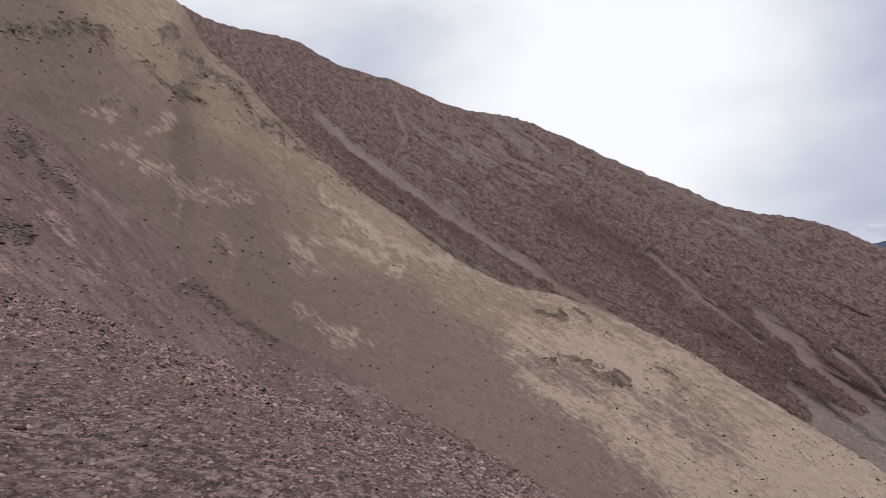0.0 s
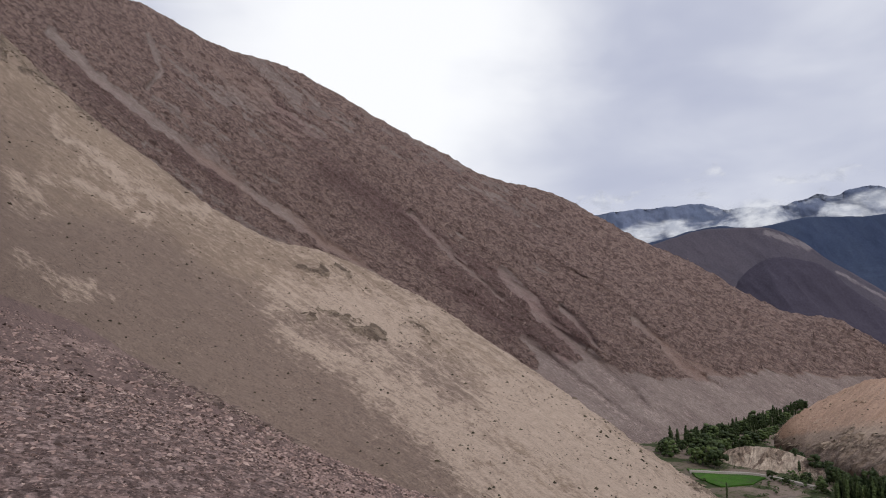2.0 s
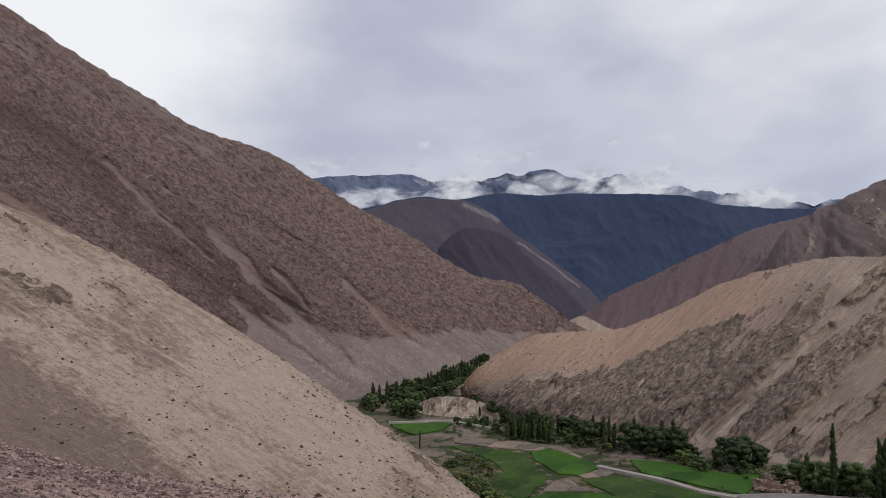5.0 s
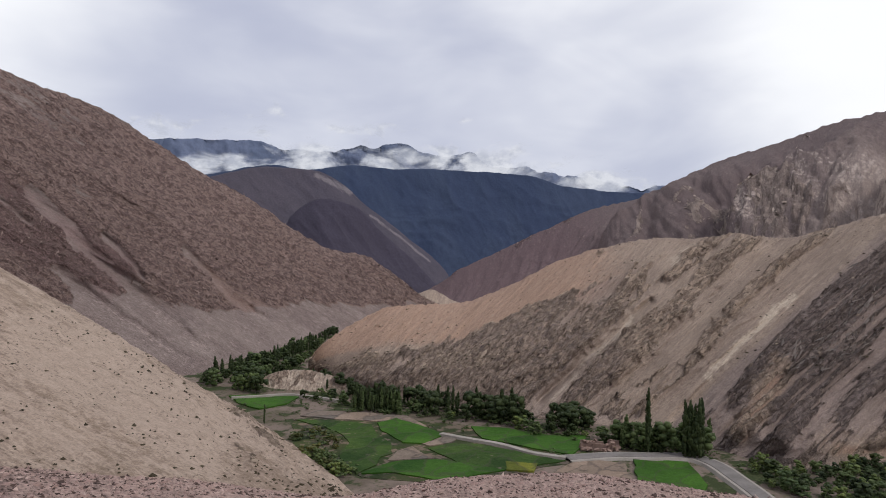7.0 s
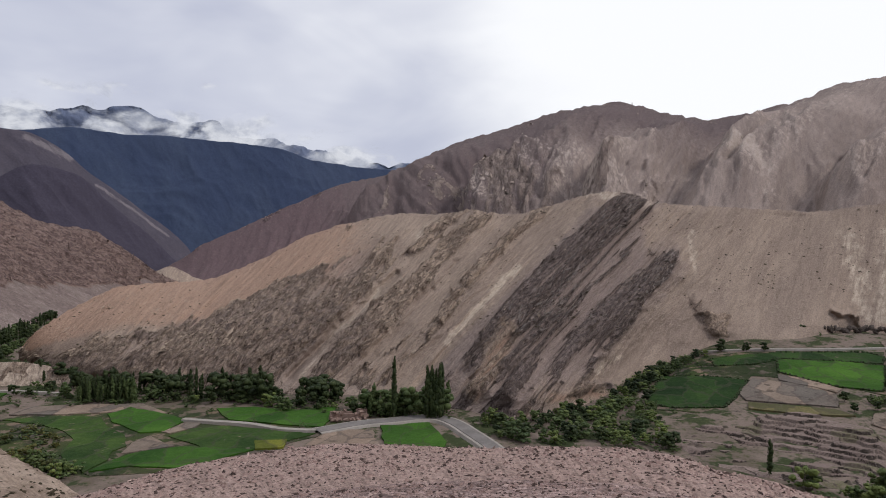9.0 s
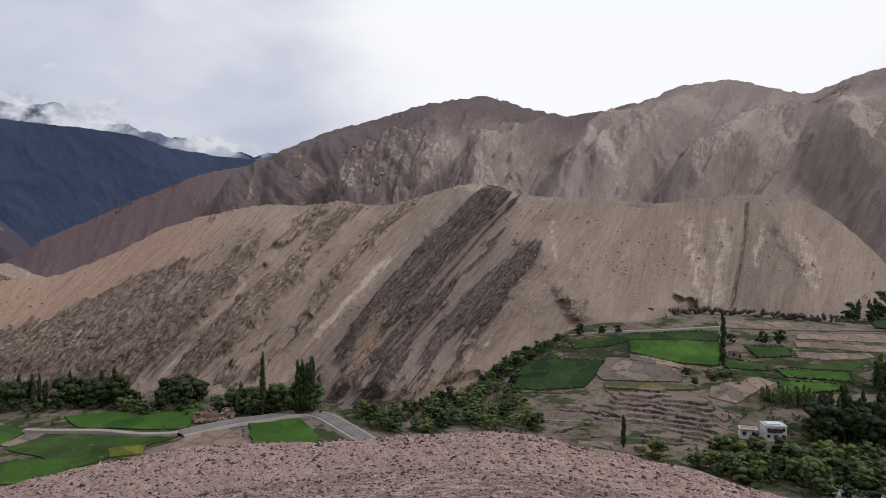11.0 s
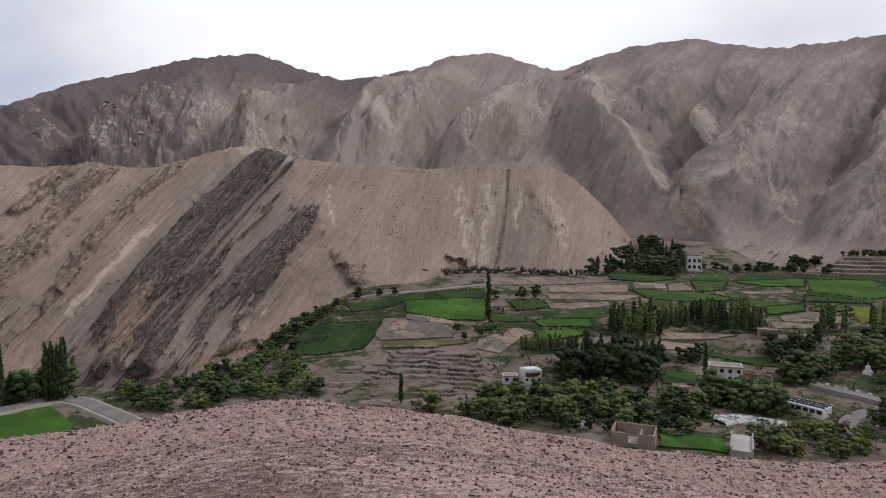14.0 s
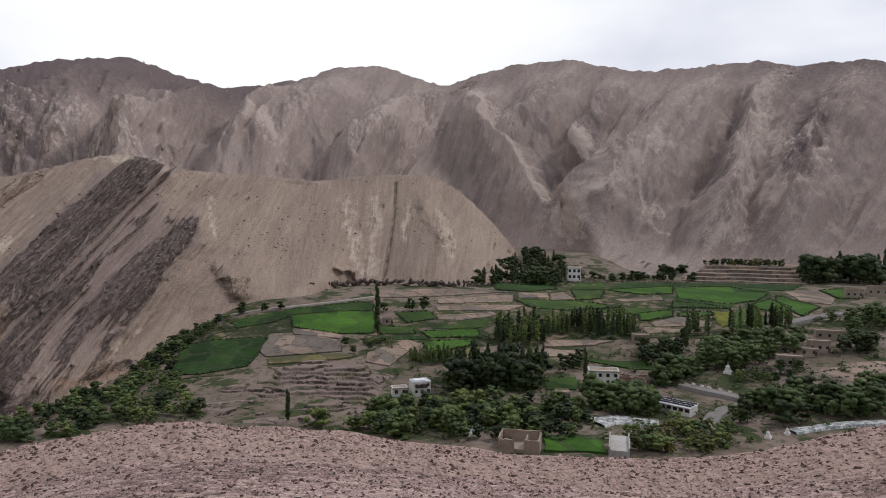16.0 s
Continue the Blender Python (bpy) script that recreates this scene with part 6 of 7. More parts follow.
def tree(kind, rng):
    """One tree about 10 m high, at the origin: a poplar, a broad willow or a low bush."""
    ob = new({"poplar": "poplar_tree", "willow": "willow_tree", "bush": "shrub", "scrub": "scrub"}[kind])
    bm = bmesh.new()
    crown = bmesh.new()
    if kind == "poplar":
        trunk_mesh(bm, 10, 0.16, rng, 6, 0.07, 0.15)
        clumps = []
        for i in range(16):
            f = (i + rng.random()) / 16
            rad = 0.95 * (math.sin(math.pi * min(1, 0.12 + f * 0.88)) ** 0.6) * rng.uniform(0.7, 1.15) + 0.12
            clumps.append((Vector((rng.uniform(-.3, .3), rng.uniform(-.3, .3), 1.3 + 8.7 * f)), (rad, 0.85)))
        leaves(crown, clumps, 22, 0.25, rng)
    else:
        wide = 1.0 if kind == "willow" else 1.35
        trunk_mesh(bm, 8, 0.28, rng, 7, 0.28 * wide, 0.18)
        clumps = []
        for i in range(24):
            a, f = rng.random() * 6.28, rng.random() ** 0.6
            zz = rng.uniform(2.0 if kind == "willow" else 1.0, 8.4)
            reach = 3.6 * wide * f * math.sqrt(max(0.05, 1 - ((zz - 4.6) / 4.8) ** 2))
            clumps.append((Vector((math.cos(a) * reach, math.sin(a) * reach, zz)), (rng.uniform(1.0, 1.9), rng.uniform(0.8, 1.4))))
        leaves(crown, clumps if kind != "scrub" else clumps[:6], 26 if kind != "scrub" else 6, 0.24 if kind != "scrub" else 0.8, rng)
    part("trunk", bm, BARK, ob)
    return ob, crown


def stock(kind, mat, n, seed, label, category):
    out = []
    for i in range(n):
        rng = random.Random(seed + i)
        ob, crown = tree(kind, rng)
        part("crown", crown, mat, ob)
        tagged(ob, label, category, category + "s of the valley")
        ob.matrix_basis = Matrix.Translation((0, 0, -400))
        out.append(ob)
    return out


POPLAR_DARK = stock("poplar", LEAF_DARK, 3, 10, "slender dark green poplar beside the fields", "poplar")
POPLAR = stock("poplar", LEAF_GREEN, 3, 20, "slender green poplar in the village", "poplar")
WILLOW = stock("willow", LEAF_GREEN, 4, 30, "broad green willow by the stream", "willow")
WILLOW_DARK = stock("willow", LEAF_DARK, 4, 40, "dense dark green willow below the cliffs", "willow")
BUSH = stock("bush", LEAF_GREEN, 3, 50, "rounded green shrub on the stream bank", "shrub")
BUSH_PALE = stock("bush", LEAF_PALE, 3, 60, "pale yellow-green shrub on dry ground", "shrub")
LOW = stock("scrub", LEAF_GREEN, 2, 70, "low green scrub", "scrub")
used, planted, spare = set(), {}, []


def plant(src, az, r, h, wide=1.0, up=0.0, loose=False):
    """A tree of height h at (az, r). The nearer ones are things of their own; the many far ones are kept for the joined belt."""
    s = h / 10
    m = Matrix.Translation(at_valley(az, r, up)) @ Matrix.Rotation(random.random() * 6.28, 4, "Z")
    kind = src.name.split(".")[0]
    if loose or planted.get(kind, 0) >= 290:
        spare.append((src, m @ Matrix.Diagonal((s * wide, s * wide, s, 1))))
        return None
    planted[kind] = planted.get(kind, 0) + 1
    if src.name not in used:
        used.add(src.name)
        src.matrix_basis = m @ Matrix.Diagonal((s * wide, s * wide, s, 1))
        return src
    ob = copy_thing(src, m)
    ob.scale = (s * wide, s * wide, s)
    return ob


def join_spare():
    """One object for all spare trees of one leaf colour."""
    sets = {}
    for src, m in spare:
        for child in src.children:
            if src in LOW and child.name.startswith("trunk"):
                continue
            sets.setdefault(child.data.materials[0].name, []).append((child.data, m))
    for key, items in sets.items():
        verts, faces, starts, base, at = [], [], [], 0, 0
        for me, m in items:
            n = len(me.vertices)
            co = np.empty(n * 3, np.float32)
            me.vertices.foreach_get("co", co)
            M = np.array(m)
            verts.append(co.reshape(-1, 3) @ M[:3, :3].T + M[:3, 3])
            lv = np.empty(len(me.loops), np.int32)
            me.loops.foreach_get("vertex_index", lv)
            faces.append(lv + base)
            ls = np.empty(len(me.polygons), np.int32)
            me.polygons.foreach_get("loop_start", ls)
            starts.append(ls + at)
            at += len(lv)
            base += n
        me2 = bpy.data.meshes.new("tree_belt")
        V, L = np.concatenate(verts), np.concatenate(faces)
        me2.vertices.add(len(V))
        me2.vertices.foreach_set("co", V.astype(np.float32).ravel())
        me2.loops.add(len(L))
        me2.loops.foreach_set("vertex_index", L)
        S = np.concatenate(starts)
        me2.polygons.add(len(S))
        me2.polygons.foreach_set("loop_start", S)
        me2.update(calc_edges=True)
        me2.materials.append(bpy.data.materials[key])
        tagged(new("tree_belt", me2), "far trees and scrub along the valley", "trees", kind="stuff")
    for src in POPLAR_DARK + POPLAR + WILLOW + WILLOW_DARK + BUSH + BUSH_PALE + LOW:
        if src.name not in used:
            for o in (*src.children_recursive, src):
                bpy.data.objects.remove(o)


def inside(outline, az, r):
    hit = False
    for (a0, r0), (a1, r1) in zip(outline, outline[1:] + outline[:1]):
        if (r0 > r) != (r1 > r) and az < (a1 - a0) * (r - r0) / (r1 - r0) + a0:
            hit = not hit
    return hit


def grove(outline, n, kinds, lo, hi, wide=1.0, under=1.2):
    """n trees of the given kinds, spread over an outline of (az, r)."""
    a0, a1 = min(p[0] for p in outline), max(p[0] for p in outline)
    r0, r1 = min(p[1] for p in outline), max(p[1] for p in outline)
    done, tries, had = 0, 0, []
    while done < n and tries < n * 60:
        tries += 1
        az, r = random.uniform(a0, a1), random.uniform(r0, r1)
        if not inside(outline, az, r):
            continue
        x, y = r * math.sin(radians(az)), r * math.cos(radians(az))
        if any((x - p) ** 2 + (y - q) ** 2 < 1.7 for p, q in had):
            continue
        had.append((x, y))
        plant(random.choice(kinds), az, r, random.uniform(0.75 * lo, hi), 0.88 * wide * random.uniform(0.8, 1.2), 0.0, r > 395)
        done += 1
        for _ in range(int(under + random.random())):
            plant(random.choice(LOW), az + random.uniform(-0.9, 0.9), r + random.uniform(-6, 6), random.uniform(1.2, 2.6), random.uniform(1.5, 2.4), 0.0, True)


random.seed(7)
# bank below the cliffs
grove([(80.19, 277.5), (85.19, 277.5), (89.38, 301.5), (92.54, 333.5), (94.74, 356.5), (95.2, 322.5), (95.23, 287.5), (96.99, 250.5), (88.03, 244.5), (82.37, 243.5)], 130, WILLOW + BUSH + WILLOW_DARK, 3.4, 6.4, 1.25)
grove([(92.09, 330.5), (94.74, 365.5), (97.31, 391.5), (99.2, 389.5), (96.9, 368.5), (94.76, 332.5)], 60, WILLOW_DARK + BUSH, 3.3, 5.4, 1.35)
# upper grove
grove([(119.36, 478.5), (126.96, 479.5), (127.17, 562.5), (125.05, 617.5), (122.22, 601.5), (119.83, 576.5)], 130, WILLOW_DARK + POPLAR_DARK, 8.5, 12.2, 1.2)
grove([(128.34, 518.5), (137.2, 544.5), (137.2, 568.5), (128.34, 534.5)], 34, WILLOW_DARK, 4.9, 7.9, 1.2)
grove([(134.19, 577.5), (137.2, 589.5), (137.19, 634.5), (134.18, 622.5)], 12, WILLOW_DARK, 7.3, 11.0, 1.2)
grove([(144.97, 563.5), (150.04, 586.5), (150.02, 654.5), (144.96, 618.5)], 46, POPLAR_DARK + WILLOW_DARK, 17.1, 24.4, 1.1)
grove([(138.65, 641.5), (143.62, 670.5), (143.62, 704.5), (138.64, 674.5)], 26, POPLAR_DARK, 7.9, 12.4)
# young poplar stands
grove([(120.93, 328.5), (125.84, 332.5), (125.59, 359.5), (121.55, 355.5)], 48, POPLAR_DARK + POPLAR, 8.0, 14.0, 1.25)
grove([(125.12, 350.5), (132.73, 350.5), (132.71, 373.5), (127, 367.5)], 92, POPLAR_DARK + POPLAR, 6.0, 11.5, 1.25)
grove([(113.35, 302.5), (117.47, 299.5), (117.46, 310.5), (114.08, 310.5)], 40, POPLAR, 4.5, 7.5, 1.3)
grove([(116.99, 262.5), (125.18, 267.5), (125.16, 290.5), (120.85, 292.5), (117.47, 288.5)], 84, POPLAR_DARK + POPLAR_DARK + WILLOW_DARK, 8.0, 15.0, 1.1)
grove([(120.38, 258.5), (125.41, 267.5), (125.25, 306.5), (121.33, 304.5)], 30, WILLOW_DARK + POPLAR_DARK + POPLAR, 5.0, 12.0)
grove([(132.56, 295.5), (136.06, 316.5), (139.83, 334.5), (139.8, 357.5), (133.85, 337.5)], 34, WILLOW_DARK + POPLAR_DARK, 4.5, 9.0)
grove([(139.89, 285.5), (143.85, 299.5), (145.71, 317.5), (144.19, 330.5), (140.26, 311.5)], 12, WILLOW_DARK + BUSH, 3.5, 6.0)
# gardens along the stream
grove([(105.93, 226.5), (112.62, 242.5), (115.53, 249.5), (127.08, 253.5), (129.43, 238.5), (128.52, 216.5), (121.38, 210.5), (112.62, 212.5), (109.73, 220.5)], 120, WILLOW + WILLOW_DARK + BUSH, 4.9, 7.9, 1.2)
grove([(128.96, 241.5), (134.18, 247.5), (134.15, 266.5), (129.17, 261.5)], 20, WILLOW, 8.5, 11.6, 1.15)
grove([(133.92, 273.5), (137.18, 281.5), (137.58, 299.5), (134.12, 295.5)], 11, WILLOW + WILLOW_DARK, 9.8, 12.2, 1.2)
grove([(136.73, 298.5), (139.86, 310.5), (143.81, 329.5), (144.91, 357.5), (143.37, 363.5), (138.58, 337.5)], 40, WILLOW, 8.5, 11.6, 1.2)
grove([(139.79, 362.5), (144.13, 375.5), (144.11, 391.5), (139.78, 377.5)], 24, POPLAR + POPLAR_DARK, 10.1, 13.5)
grove([(136.02, 356.5), (138.35, 360.5), (138.34, 370.5), (136.01, 366.5)], 8, POPLAR, 10.1, 13.5)
grove([(143.94, 251.5), (150.33, 277.5), (150.29, 300.5), (144.26, 286.5), (139.12, 254.5), (138.72, 238.5)], 50, WILLOW + WILLOW_DARK, 7.3, 10.4, 1.2)
grove([(132.22, 204.5), (140.42, 218.5), (140.38, 241.5), (136.17, 237.5), (132.2, 220.5)], 28, BUSH_PALE + BUSH, 4.3, 6.7, 1.2)
grove([(145.64, 368.5), (150.15, 389.5), (150.11, 426.5), (146.34, 402.5)], 14, WILLOW, 8.5, 11.0, 1.2)
grove([(146.41, 344.5), (150.2, 353.5), (150.17, 369.5), (147.47, 362.5)], 9, WILLOW_DARK, 7.3, 9.8, 1.2)
grove([(133, 305.5), (136.06, 316.5), (136.03, 342.5), (132.97, 334.5)], 12, WILLOW_DARK, 5.0, 7.0, 1.2)
grove([(126.58, 291.5), (128.44, 297.5), (128.43, 308.5), (126.33, 307.5)], 8, WILLOW_DARK, 5.0, 7.5, 1.2)
grove([(140.31, 279.5), (144.25, 293.5), (146.13, 290.5), (144.28, 273.5), (140.34, 262.5)], 14, WILLOW, 5.0, 7.5, 1.2)
# row under the scree
grove([(100.98, 447.5), (106.01, 453.5), (106.01, 463.5), (100.99, 456.5)], 16, WILLOW_DARK + POPLAR_DARK, 4.3, 7.3)
for (a, r), h in zip([(100.08, 396.5), (101.87, 397.5), (103.09, 401.5), (111.67, 391.5), (113.83, 394.5), (115.04, 395.5), (110.47, 323.5), (108.42, 329.5), (109.04, 317.5)], (8, 6, 5.5, 6, 8, 9, 4, 5, 4)):
    plant(random.choice(WILLOW_DARK), a, r, h, 1.0)
# dry trees along the top of the stepped bank
for i in range(26):
    a = 138.0 + 5.6 * i / 26 + random.uniform(-0.12, 0.12)
    plant(random.choice(WILLOW_DARK + BUSH_PALE), a, 600 + 2.2 * (a - 138) + random.uniform(-3, 3), random.uniform(4.5, 8.0), 0.8, 8.8)
# lone poplars
for (a, r), h, wd in (([(111.09, 343.5), (111.14, 342.5)][0], 27, 0.55), ([(103.6, 233.5), (103.65, 233.5)][0], 11.5, 0.8), ([(73.57, 273.5), (73.62, 273.5)][0], 25, 0.45), ([(128.7, 271.5), (128.75, 271.5)][0], 17, 0.5), ([(42.07, 307.5), (42.16, 307.5)][0], 9, 0.5)):
    plant(POPLAR_DARK[0], a, r, h, wd)
for (a, r) in [(76.4, 271.5), (76.69, 271.5), (76.93, 271.5), (77.17, 271.5), (77.41, 271.5), (77.6, 272.5)]:
    plant(random.choice(POPLAR_DARK), a, r, random.uniform(20, 23), 0.55)
# belt along the cliff foot
grove([(71.09, 273.5), (78.51, 277.5), (78.02, 292.5), (71.32, 292.5)], 26, WILLOW + POPLAR, 9.8, 13.4, 1.0)
grove([(62.08, 299.5), (68.96, 297.5), (68.95, 317.5), (62.51, 322.5)], 22, WILLOW_DARK, 7.9, 12.2, 1.0)
grove([(55.62, 316.5), (63.42, 304.5), (62.96, 328.5), (56.03, 338.5)], 30, WILLOW_DARK + POPLAR_DARK, 10.4, 14.7, 1.0)
grove([(49.14, 331.5), (53.38, 320.5), (53.38, 331.5), (49.32, 341.5)], 40, POPLAR_DARK + POPLAR, 9.0, 12.4)
grove([(44.69, 418.5), (50.07, 369.5), (55.2, 347.5), (55.61, 333.5), (50.07, 354.5), (45.03, 398.5)], 46, WILLOW_DARK + POPLAR_DARK, 7.9, 11.0, 1.1)
grove([(45.03, 379.5), (55.61, 333.5), (62.52, 309.5), (70.85, 290.5), (78.51, 280.5), (78.51, 271.5), (70.85, 277.5), (62.53, 294.5), (55.62, 315.5), (45.04, 359.5)], 70, WILLOW_DARK + BUSH + WILLOW, 3.0, 6.5, 1.2)
# the upper valley
grove([(36.65, 412.5), (42.11, 373.5), (42.08, 426.5), (40.29, 454.5), (37.27, 432.5)], 34, WILLOW_DARK + BUSH, 7.3, 11.0, 1.1)
grove([(37.27, 438.5), (42.05, 487.5), (47.96, 642.5), (47.5, 586.5), (44.31, 485.5), (42.06, 463.5), (38.99, 430.5)], 64, POPLAR_DARK, 6.5, 11.5)
grove([(38.6, 455), (42.3, 500), (47.6, 650), (48.6, 640), (45.2, 480), (43.5, 425), (40.2, 425)], 110, WILLOW_DARK + POPLAR_DARK + WILLOW, 5.0, 9.5, 1.2)
grove([(44.38, 268.5), (46.45, 259.5), (48.99, 232.5), (47.89, 231.5), (45.41, 249.5)], 22, BUSH_PALE + BUSH, 3.0, 4.9, 1.3)
grove([(44.37, 296.5), (47.15, 292.5), (48.6, 264.5), (46.45, 263.5), (44.38, 272.5)], 16, BUSH_PALE, 1.9, 3.2, 1.4)
grove([(109.75, 330.5), (112.15, 327.5), (112.15, 335.5), (110.23, 335.5)], 12, BUSH, 1.9, 3.0, 1.5)


# scrub between the fields
for outline, n in (([(105.92, 220.5), (112.63, 292.5), (122.28, 320.5), (127, 367.5), (144.09, 410.5), (150.08, 461.5), (150.34, 274.5), (140.41, 223.5), (127.13, 207.5), (112.62, 207.5)], 2600), ([(79.95, 275.5), (94.74, 354.5), (101.02, 428.5), (98.61, 329.5), (96.11, 272.5), (97, 243.5), (83.33, 239.5)], 420), ([(44.36, 364.5), (55.61, 346.5), (68.96, 300.5), (67.11, 256.5), (56.88, 289.5), (47.86, 313.5), (44.37, 319.5)], 260), ([(110.71, 339.5), (122.26, 382.5), (144.04, 508.5), (150.05, 543.5), (150.11, 426.5), (131.61, 346.5), (120.36, 316.5)], 420), ([(39.03, 376.5), (42.55, 387.5), (49.01, 341.5), (48.1, 311.5), (42.61, 309.5)], 90)):
    a0, a1 = min(p[0] for p in outline), max(p[0] for p in outline)
    r0, r1 = min(p[1] for p in outline), max(p[1] for p in outline)
    for _ in range(n):
        az, r = random.uniform(a0, a1), random.uniform(r0, r1)
        crops = any(inside(g[0], az, r) for g in GREENS) or any(inside(g, az, r) for g in BARE) or inside(TERRACE_ZONE, az, r)
        if inside(outline, az, r) and not crops and noise.noise(Vector((az * 0.4, r * 0.05, 3.0))) > -0.2:
            plant(random.choice(LOW), az, r, random.uniform(0.8, 2.4), random.uniform(1.2, 2.4), 0.0, True)
join_spare()

# ---- stones of the near slope ----
co = near[0]
co_far = outer[0]
rows, cols = co.shape[:2]
lo_row, hi_row = 14, 95
rng = np.random.default_rng(5)


def on_slope(n, lo, hi, co=co):
    """n random places on the slope, in the part that lies before the viewer."""
    i = rng.uniform(lo, hi, n)
    j = (rng.uniform(-42, 158, n) + 180) / 360 * (cols - 1)
    i0, j0 = i.astype(int), j.astype(int)
    fi, fj = (i - i0)[:, None], (j - j0)[:, None]
    return (co[i0, j0] * (1 - fi) + co[i0 + 1, j0] * fi) * (1 - fj) + (co[i0, j0 + 1] * (1 - fi) + co[i0 + 1, j0 + 1] * fi) * fj


def stone_material():
    m, k = material("gravel_stones")
    isl = k.n("ShaderNodeNewGeometry").outputs["Random Per Island"]
    pos = k.n("ShaderNodeNewGeometry").outputs["Position"]
    rnd = k.n("ShaderNodeObjectInfo").outputs["Random"]
    mixv = k.math("FRACT", k.math("ADD", isl, rnd))
    ramp = k.n("ShaderNodeValToRGB", Fac=mixv)
    el = ramp.color_ramp.elements
    # the dark low end of the ramp stands in for shadowed gaps between stones
    el[0].color, el[1].color = (0.058, 0.040, 0.035, 1), (0.47, 0.355, 0.31, 1)
    el.new(0.3).color = (0.098, 0.067, 0.058, 1)
    el.new(0.85).color = (0.35, 0.25, 0.22, 1)
    mid_el = el.new(0.4)
    mid_el.color = (0.31, 0.214, 0.187, 1)
    n = k.noise(pos, 9.0, 4, 0.6)
    col = k.mix(1.0, ramp.outputs[0], k.mix(n, (0.7,) * 3, (1.3,) * 3), "MULTIPLY")
    finish(k, col, 0.9, n, 0.5, 0.05, 0.15)
    return m


STONES = stone_material()
OCT = np.array([(1, 0, 0), (0, 1, 0), (-1, 0, 0), (0, -1, 0), (0, 0, 1), (0, 0, -0.6)], float)
TRI = np.array([(0, 1, 4), (1, 2, 4), (2, 3, 4), (3, 0, 4), (1, 0, 5), (2, 1, 5), (3, 2, 5), (0, 3, 5)])
N = 90000
P = np.concatenate([on_slope(N - 30000, lo_row, hi_row), on_slope(30000, 0, 76, co_far)])
P = P[np.linalg.norm(P[:, :2], axis=1) < 62]
N = len(P)
dist = np.linalg.norm(P[:, :2], axis=1)
size = np.clip(rng.lognormal(-3.45, 0.55, N), 0.01, 0.08) * np.clip(dist / 20, 0.34, 1.5)
V = OCT[None] * (1 + rng.uniform(-0.4, 0.4, (N, 6, 1)))
V = V * (size[:, None] * np.stack([rng.uniform(0.9, 1.9, N), rng.uniform(0.6, 1.1, N), rng.uniform(0.45, 0.9, N)], -1))[:, None, :]
tip = rng.uniform(-0.6, 0.6, N)
ct, st = np.cos(tip)[:, None], np.sin(tip)[:, None]
V = np.stack([V[..., 0] * ct - V[..., 2] * st, V[..., 1], V[..., 0] * st + V[..., 2] * ct], -1)
ang = rng.uniform(0, 6.28, N)
ca, sa = np.cos(ang)[:, None], np.sin(ang)[:, None]
V = np.stack([V[..., 0] * ca - V[..., 1] * sa, V[..., 0] * sa + V[..., 1] * ca, V[..., 2]], -1) + P[:, None, :]
F = TRI[None] + (np.arange(N) * 6)[:, None, None]
me = bpy.data.meshes.new("loose_stones")
me.from_pydata(V.reshape(-1, 3).tolist(), [], F.reshape(-1, 3).tolist())
me.materials.append(STONES)
tagged(new("loose_stones", me), "loose mauve and grey stones strewn over the slope", "stones", kind="stuff")
base = []
for i in range(5):
    bm = bmesh.new()
    bmesh.ops.create_icosphere(bm, subdivisions=1, radius=1.0)
    r2 = random.Random(90 + i)
    for v in bm.verts:
        v.co *= r2.uniform(0.65, 1.2)
        v.co.z *= 0.4
    me = bpy.data.meshes.new("stone")
    bm.to_mesh(me)
    bm.free()
    me.materials.append(STONES)
    base.append(me)
for p, s in zip(on_slope(240, lo_row + 12, hi_row - 3), rng.lognormal(-3.0, 0.4, 240)):
    d = math.hypot(p[0], p[1])
    if d < 3.5:
        continue
    ob = new("stone", base[int(rng.integers(5))])
    ob.parent = near_slope
    s = float(min(s, 0.3) * min(1.3, 0.4 + d / 26))
    ob.matrix_basis = Matrix.Translation(p) @ Euler((0, 0, float(rng.uniform(0, 6.28)))).to_matrix().to_4x4() @ Matrix.Diagonal((s * 1.3, s, s, 1))


# ---- boulders and shrubs strewn over the far slopes ----
def strewn_material(name, low, high):
    m, k = material(name)
    isl = k.n("ShaderNodeNewGeometry").outputs["Random Per Island"]
    pos = k.n("ShaderNodeNewGeometry").outputs["Position"]
    n = k.noise(pos, 0.8, 4, 0.6)
    col = k.mix(1.0, k.mix(isl, low, high), k.mix(n, (0.75,) * 3, (1.25,) * 3), "MULTIPLY")
    finish(k, col, 0.95, n, 0.5, 0.4, 0.1)
    return m


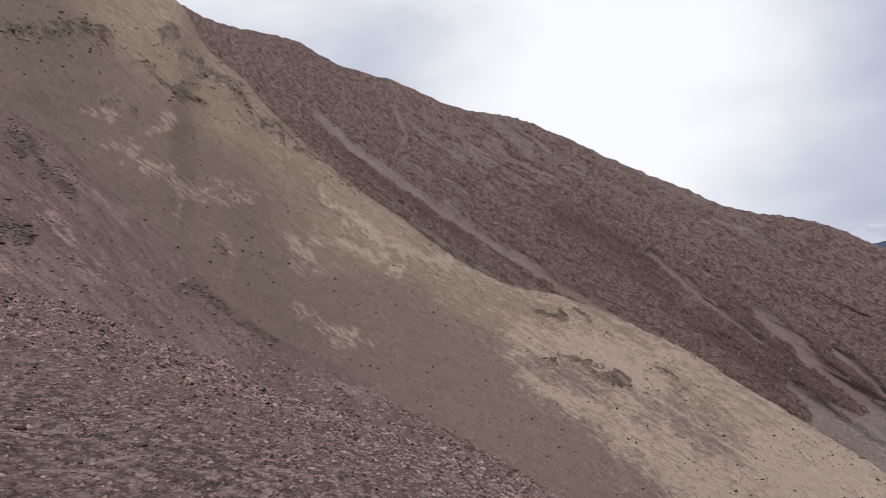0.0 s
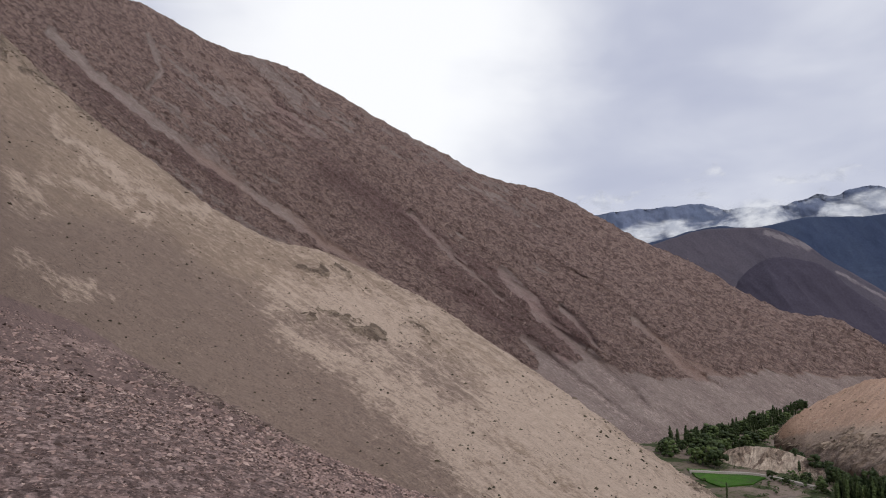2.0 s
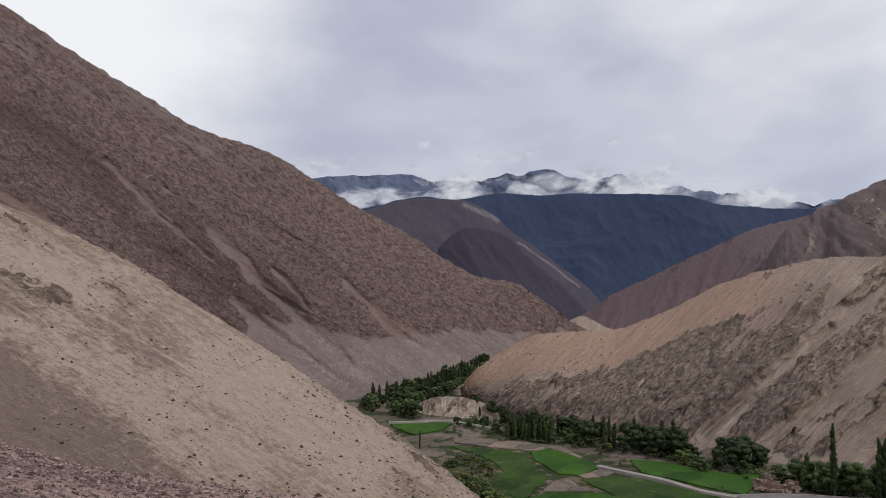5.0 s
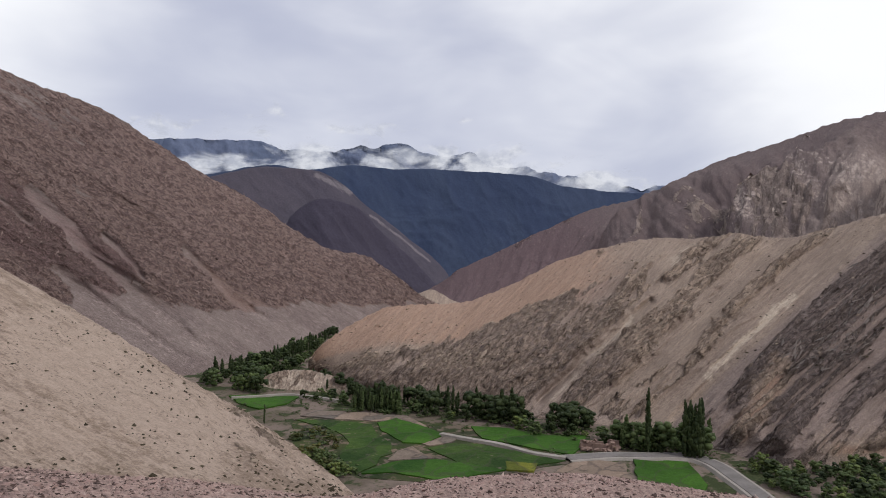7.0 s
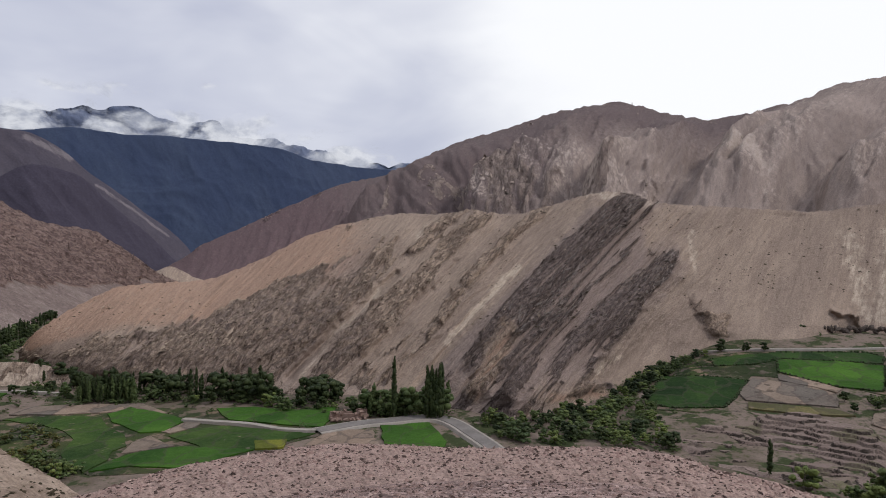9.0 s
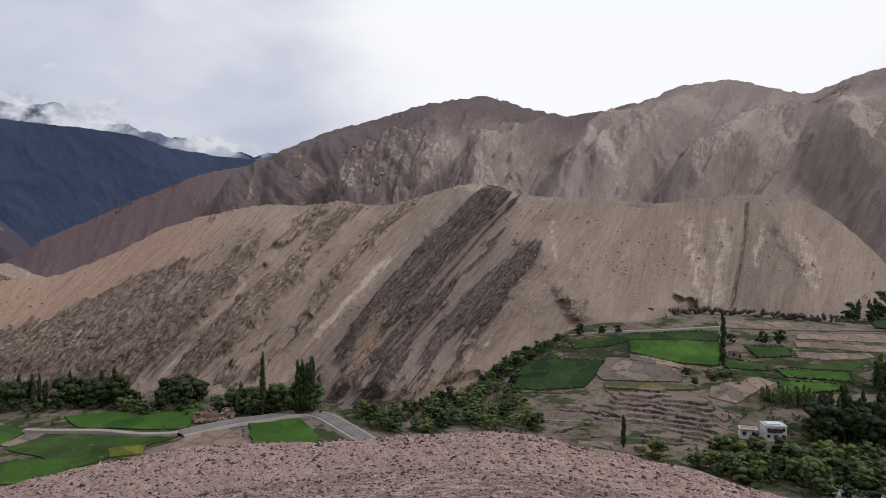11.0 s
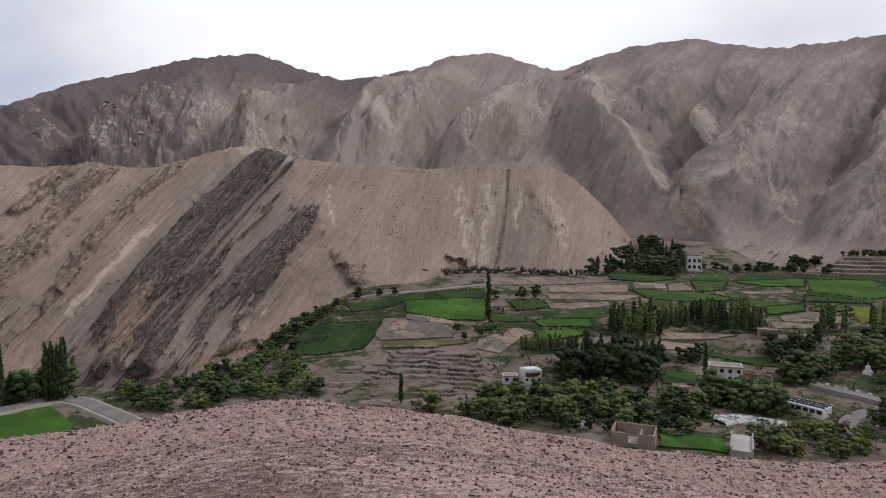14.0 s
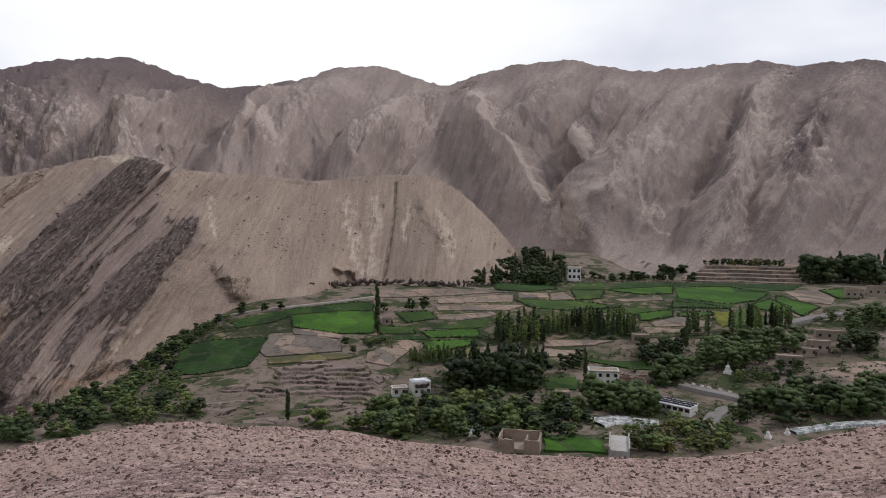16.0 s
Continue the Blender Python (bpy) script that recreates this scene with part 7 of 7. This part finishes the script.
def strew(name, sheet, mask, n, lo, hi, tall, mat, label, category, rows, seed, lean=0.0, draw=1.0):
    """n rough blocks or clumps of radius lo to hi on a hillside, thickest where its mask is high."""
    rng = np.random.default_rng(seed)
    co, nv, nu = sheet[0], *sheet[0].shape[:2]
    i, j = rng.integers(rows[0], min(rows[1], nv - 1), n * 12), rng.integers(1, nu - 1, n * 12)
    chance = np.clip(mask[i, j], 0.0, 1.0) * (0.35 + 1.3 * smooth(-0.1, 0.35, fbm(sheet[4][i, j] / 22, sheet[5][i, j] / 22, 3, seed)))
    keep = rng.random(n * 12) < chance * 0.6
    i, j = i[keep][:n], j[keep][:n]
    N = len(i)
    P = co[i, j] + (co[i + 1, j] - co[i, j]) * rng.random((N, 1)) + (co[i, j + 1] - co[i, j]) * rng.random((N, 1))
    size = lo * (hi / lo) ** (rng.random(N) ** 1.8)
    V = OCT[None] * (1 + rng.uniform(-0.4, 0.4, (N, 6, 1)))
    V = V * (size[:, None] * np.stack([rng.uniform(0.8, 1.6, N), rng.uniform(0.6, 1.1, N), tall * rng.uniform(0.6, 1.2, N)], -1))[:, None, :]
    if draw > 1:
        A, el = sheet[1], sheet[2]
        along = (co[i + 1, j] - co[i, j]) / np.minimum(el[i + 1, j] - el[i, j], -1e-3)[:, None] - lean * (co[i, j + 1] - co[i, j]) / (A[i, j + 1] - A[i, j])[:, None]
        along = along / np.linalg.norm(along, axis=1, keepdims=True) + rng.normal(0, 0.28, (N, 3))
        V = V + along[:, None, :] * (V[..., :1] * (draw * rng.uniform(0.4, 1.2, N) - 1)[:, None, None]) + P[:, None, :]
    else:
        ang = rng.uniform(0, 6.28, N)
        ca, sa = np.cos(ang)[:, None], np.sin(ang)[:, None]
        V = np.stack([V[..., 0] * ca - V[..., 1] * sa, V[..., 0] * sa + V[..., 1] * ca, V[..., 2]], -1) + P[:, None, :]
    F = TRI[None] + (np.arange(N) * 6)[:, None, None]
    me = bpy.data.meshes.new(name)
    me.from_pydata(V.reshape(-1, 3).tolist(), [], F.reshape(-1, 3).tolist())
    me.materials.append(mat)
    return tagged(new(name, me), label, category, kind="stuff")


SHRUB_DOTS = strewn_material("dry_shrub", (0.035, 0.03, 0.02), (0.08, 0.065, 0.042))
strew("dry_shrubs", tan, 0.35 + 0 * TAN_ROCKY, 1500, 0.35, 0.85, 0.8, SHRUB_DOTS, "small dark dry shrubs dotted over the scree", "shrubs", (8, 185), 201)
TAN_BLOCKS = strewn_material("tan_block", (0.11, 0.085, 0.065), (0.33, 0.265, 0.20))
strew("tan_boulders", tan, 2.0 * TAN_ROCKY, 1800, 0.4, 1.6, 0.6, TAN_BLOCKS, "broken tan rocks of the outcrops", "boulders", (6, 185), 202, 1.5, 1.6)
DARK_BLOCKS = strewn_material("red_brown_block", (0.095, 0.066, 0.058), (0.30, 0.222, 0.19))
strew("dark_boulders", dark, DARK_ROCKY, 7000, 0.6, 2.0, 0.6, DARK_BLOCKS, "broken red-brown crags of the mountainside", "boulders", (5, 215), 203, 1.5, 3.0)
CLIFF_BLOCKS = strewn_material("cliff_block", (0.14, 0.108, 0.086), (0.36, 0.285, 0.22))
strew("cliff_boulders", cliff, 1.0 * CLIFF_ROCKY, 2600, 0.3, 1.1, 0.6, CLIFF_BLOCKS, "broken brown rocks of the cliff ribs", "boulders", (5, 240), 204, -1.1, 2.4)
CORE_BLOCKS = strewn_material("core_block", (0.075, 0.063, 0.057), (0.22, 0.185, 0.165))
strew("core_boulders", cliff, 0.9 * CORE_ROCKY, 3000, 0.3, 0.9, 0.5, CORE_BLOCKS, "dark grey slabs of the cliff core", "boulders", (5, 240), 208, -0.9, 5.0)
strew("scattered_rocks", cliff, 0.25 + 0 * CLIFF_ROCKY, 900, 0.4, 1.1, 0.6, SHRUB_DOTS, "small dark rocks scattered over the scree", "boulders", (8, 240), 205)
BROWN_BLOCKS = strewn_material("brown_block", (0.12, 0.092, 0.082), (0.42, 0.34, 0.285))
strew("brown_boulders", brown, 1.1 * BROWN_ROCKY, 3600, 0.9, 2.8, 0.5, BROWN_BLOCKS, "weathered brown crags of the ridge", "boulders", (4, 200), 206, -0.55, 3.2)
SLOPE_BLOCKS = strewn_material("slope_block", (0.06, 0.043, 0.038), (0.26, 0.195, 0.165))
strew("slope_boulders", outer, 1.3 * OUTER_ROCKY, 7000, 0.07, 0.34, 0.6, SLOPE_BLOCKS, "dark broken rocks along the edge of the slope", "boulders", (2, 78), 207, 1.1, 1.8)
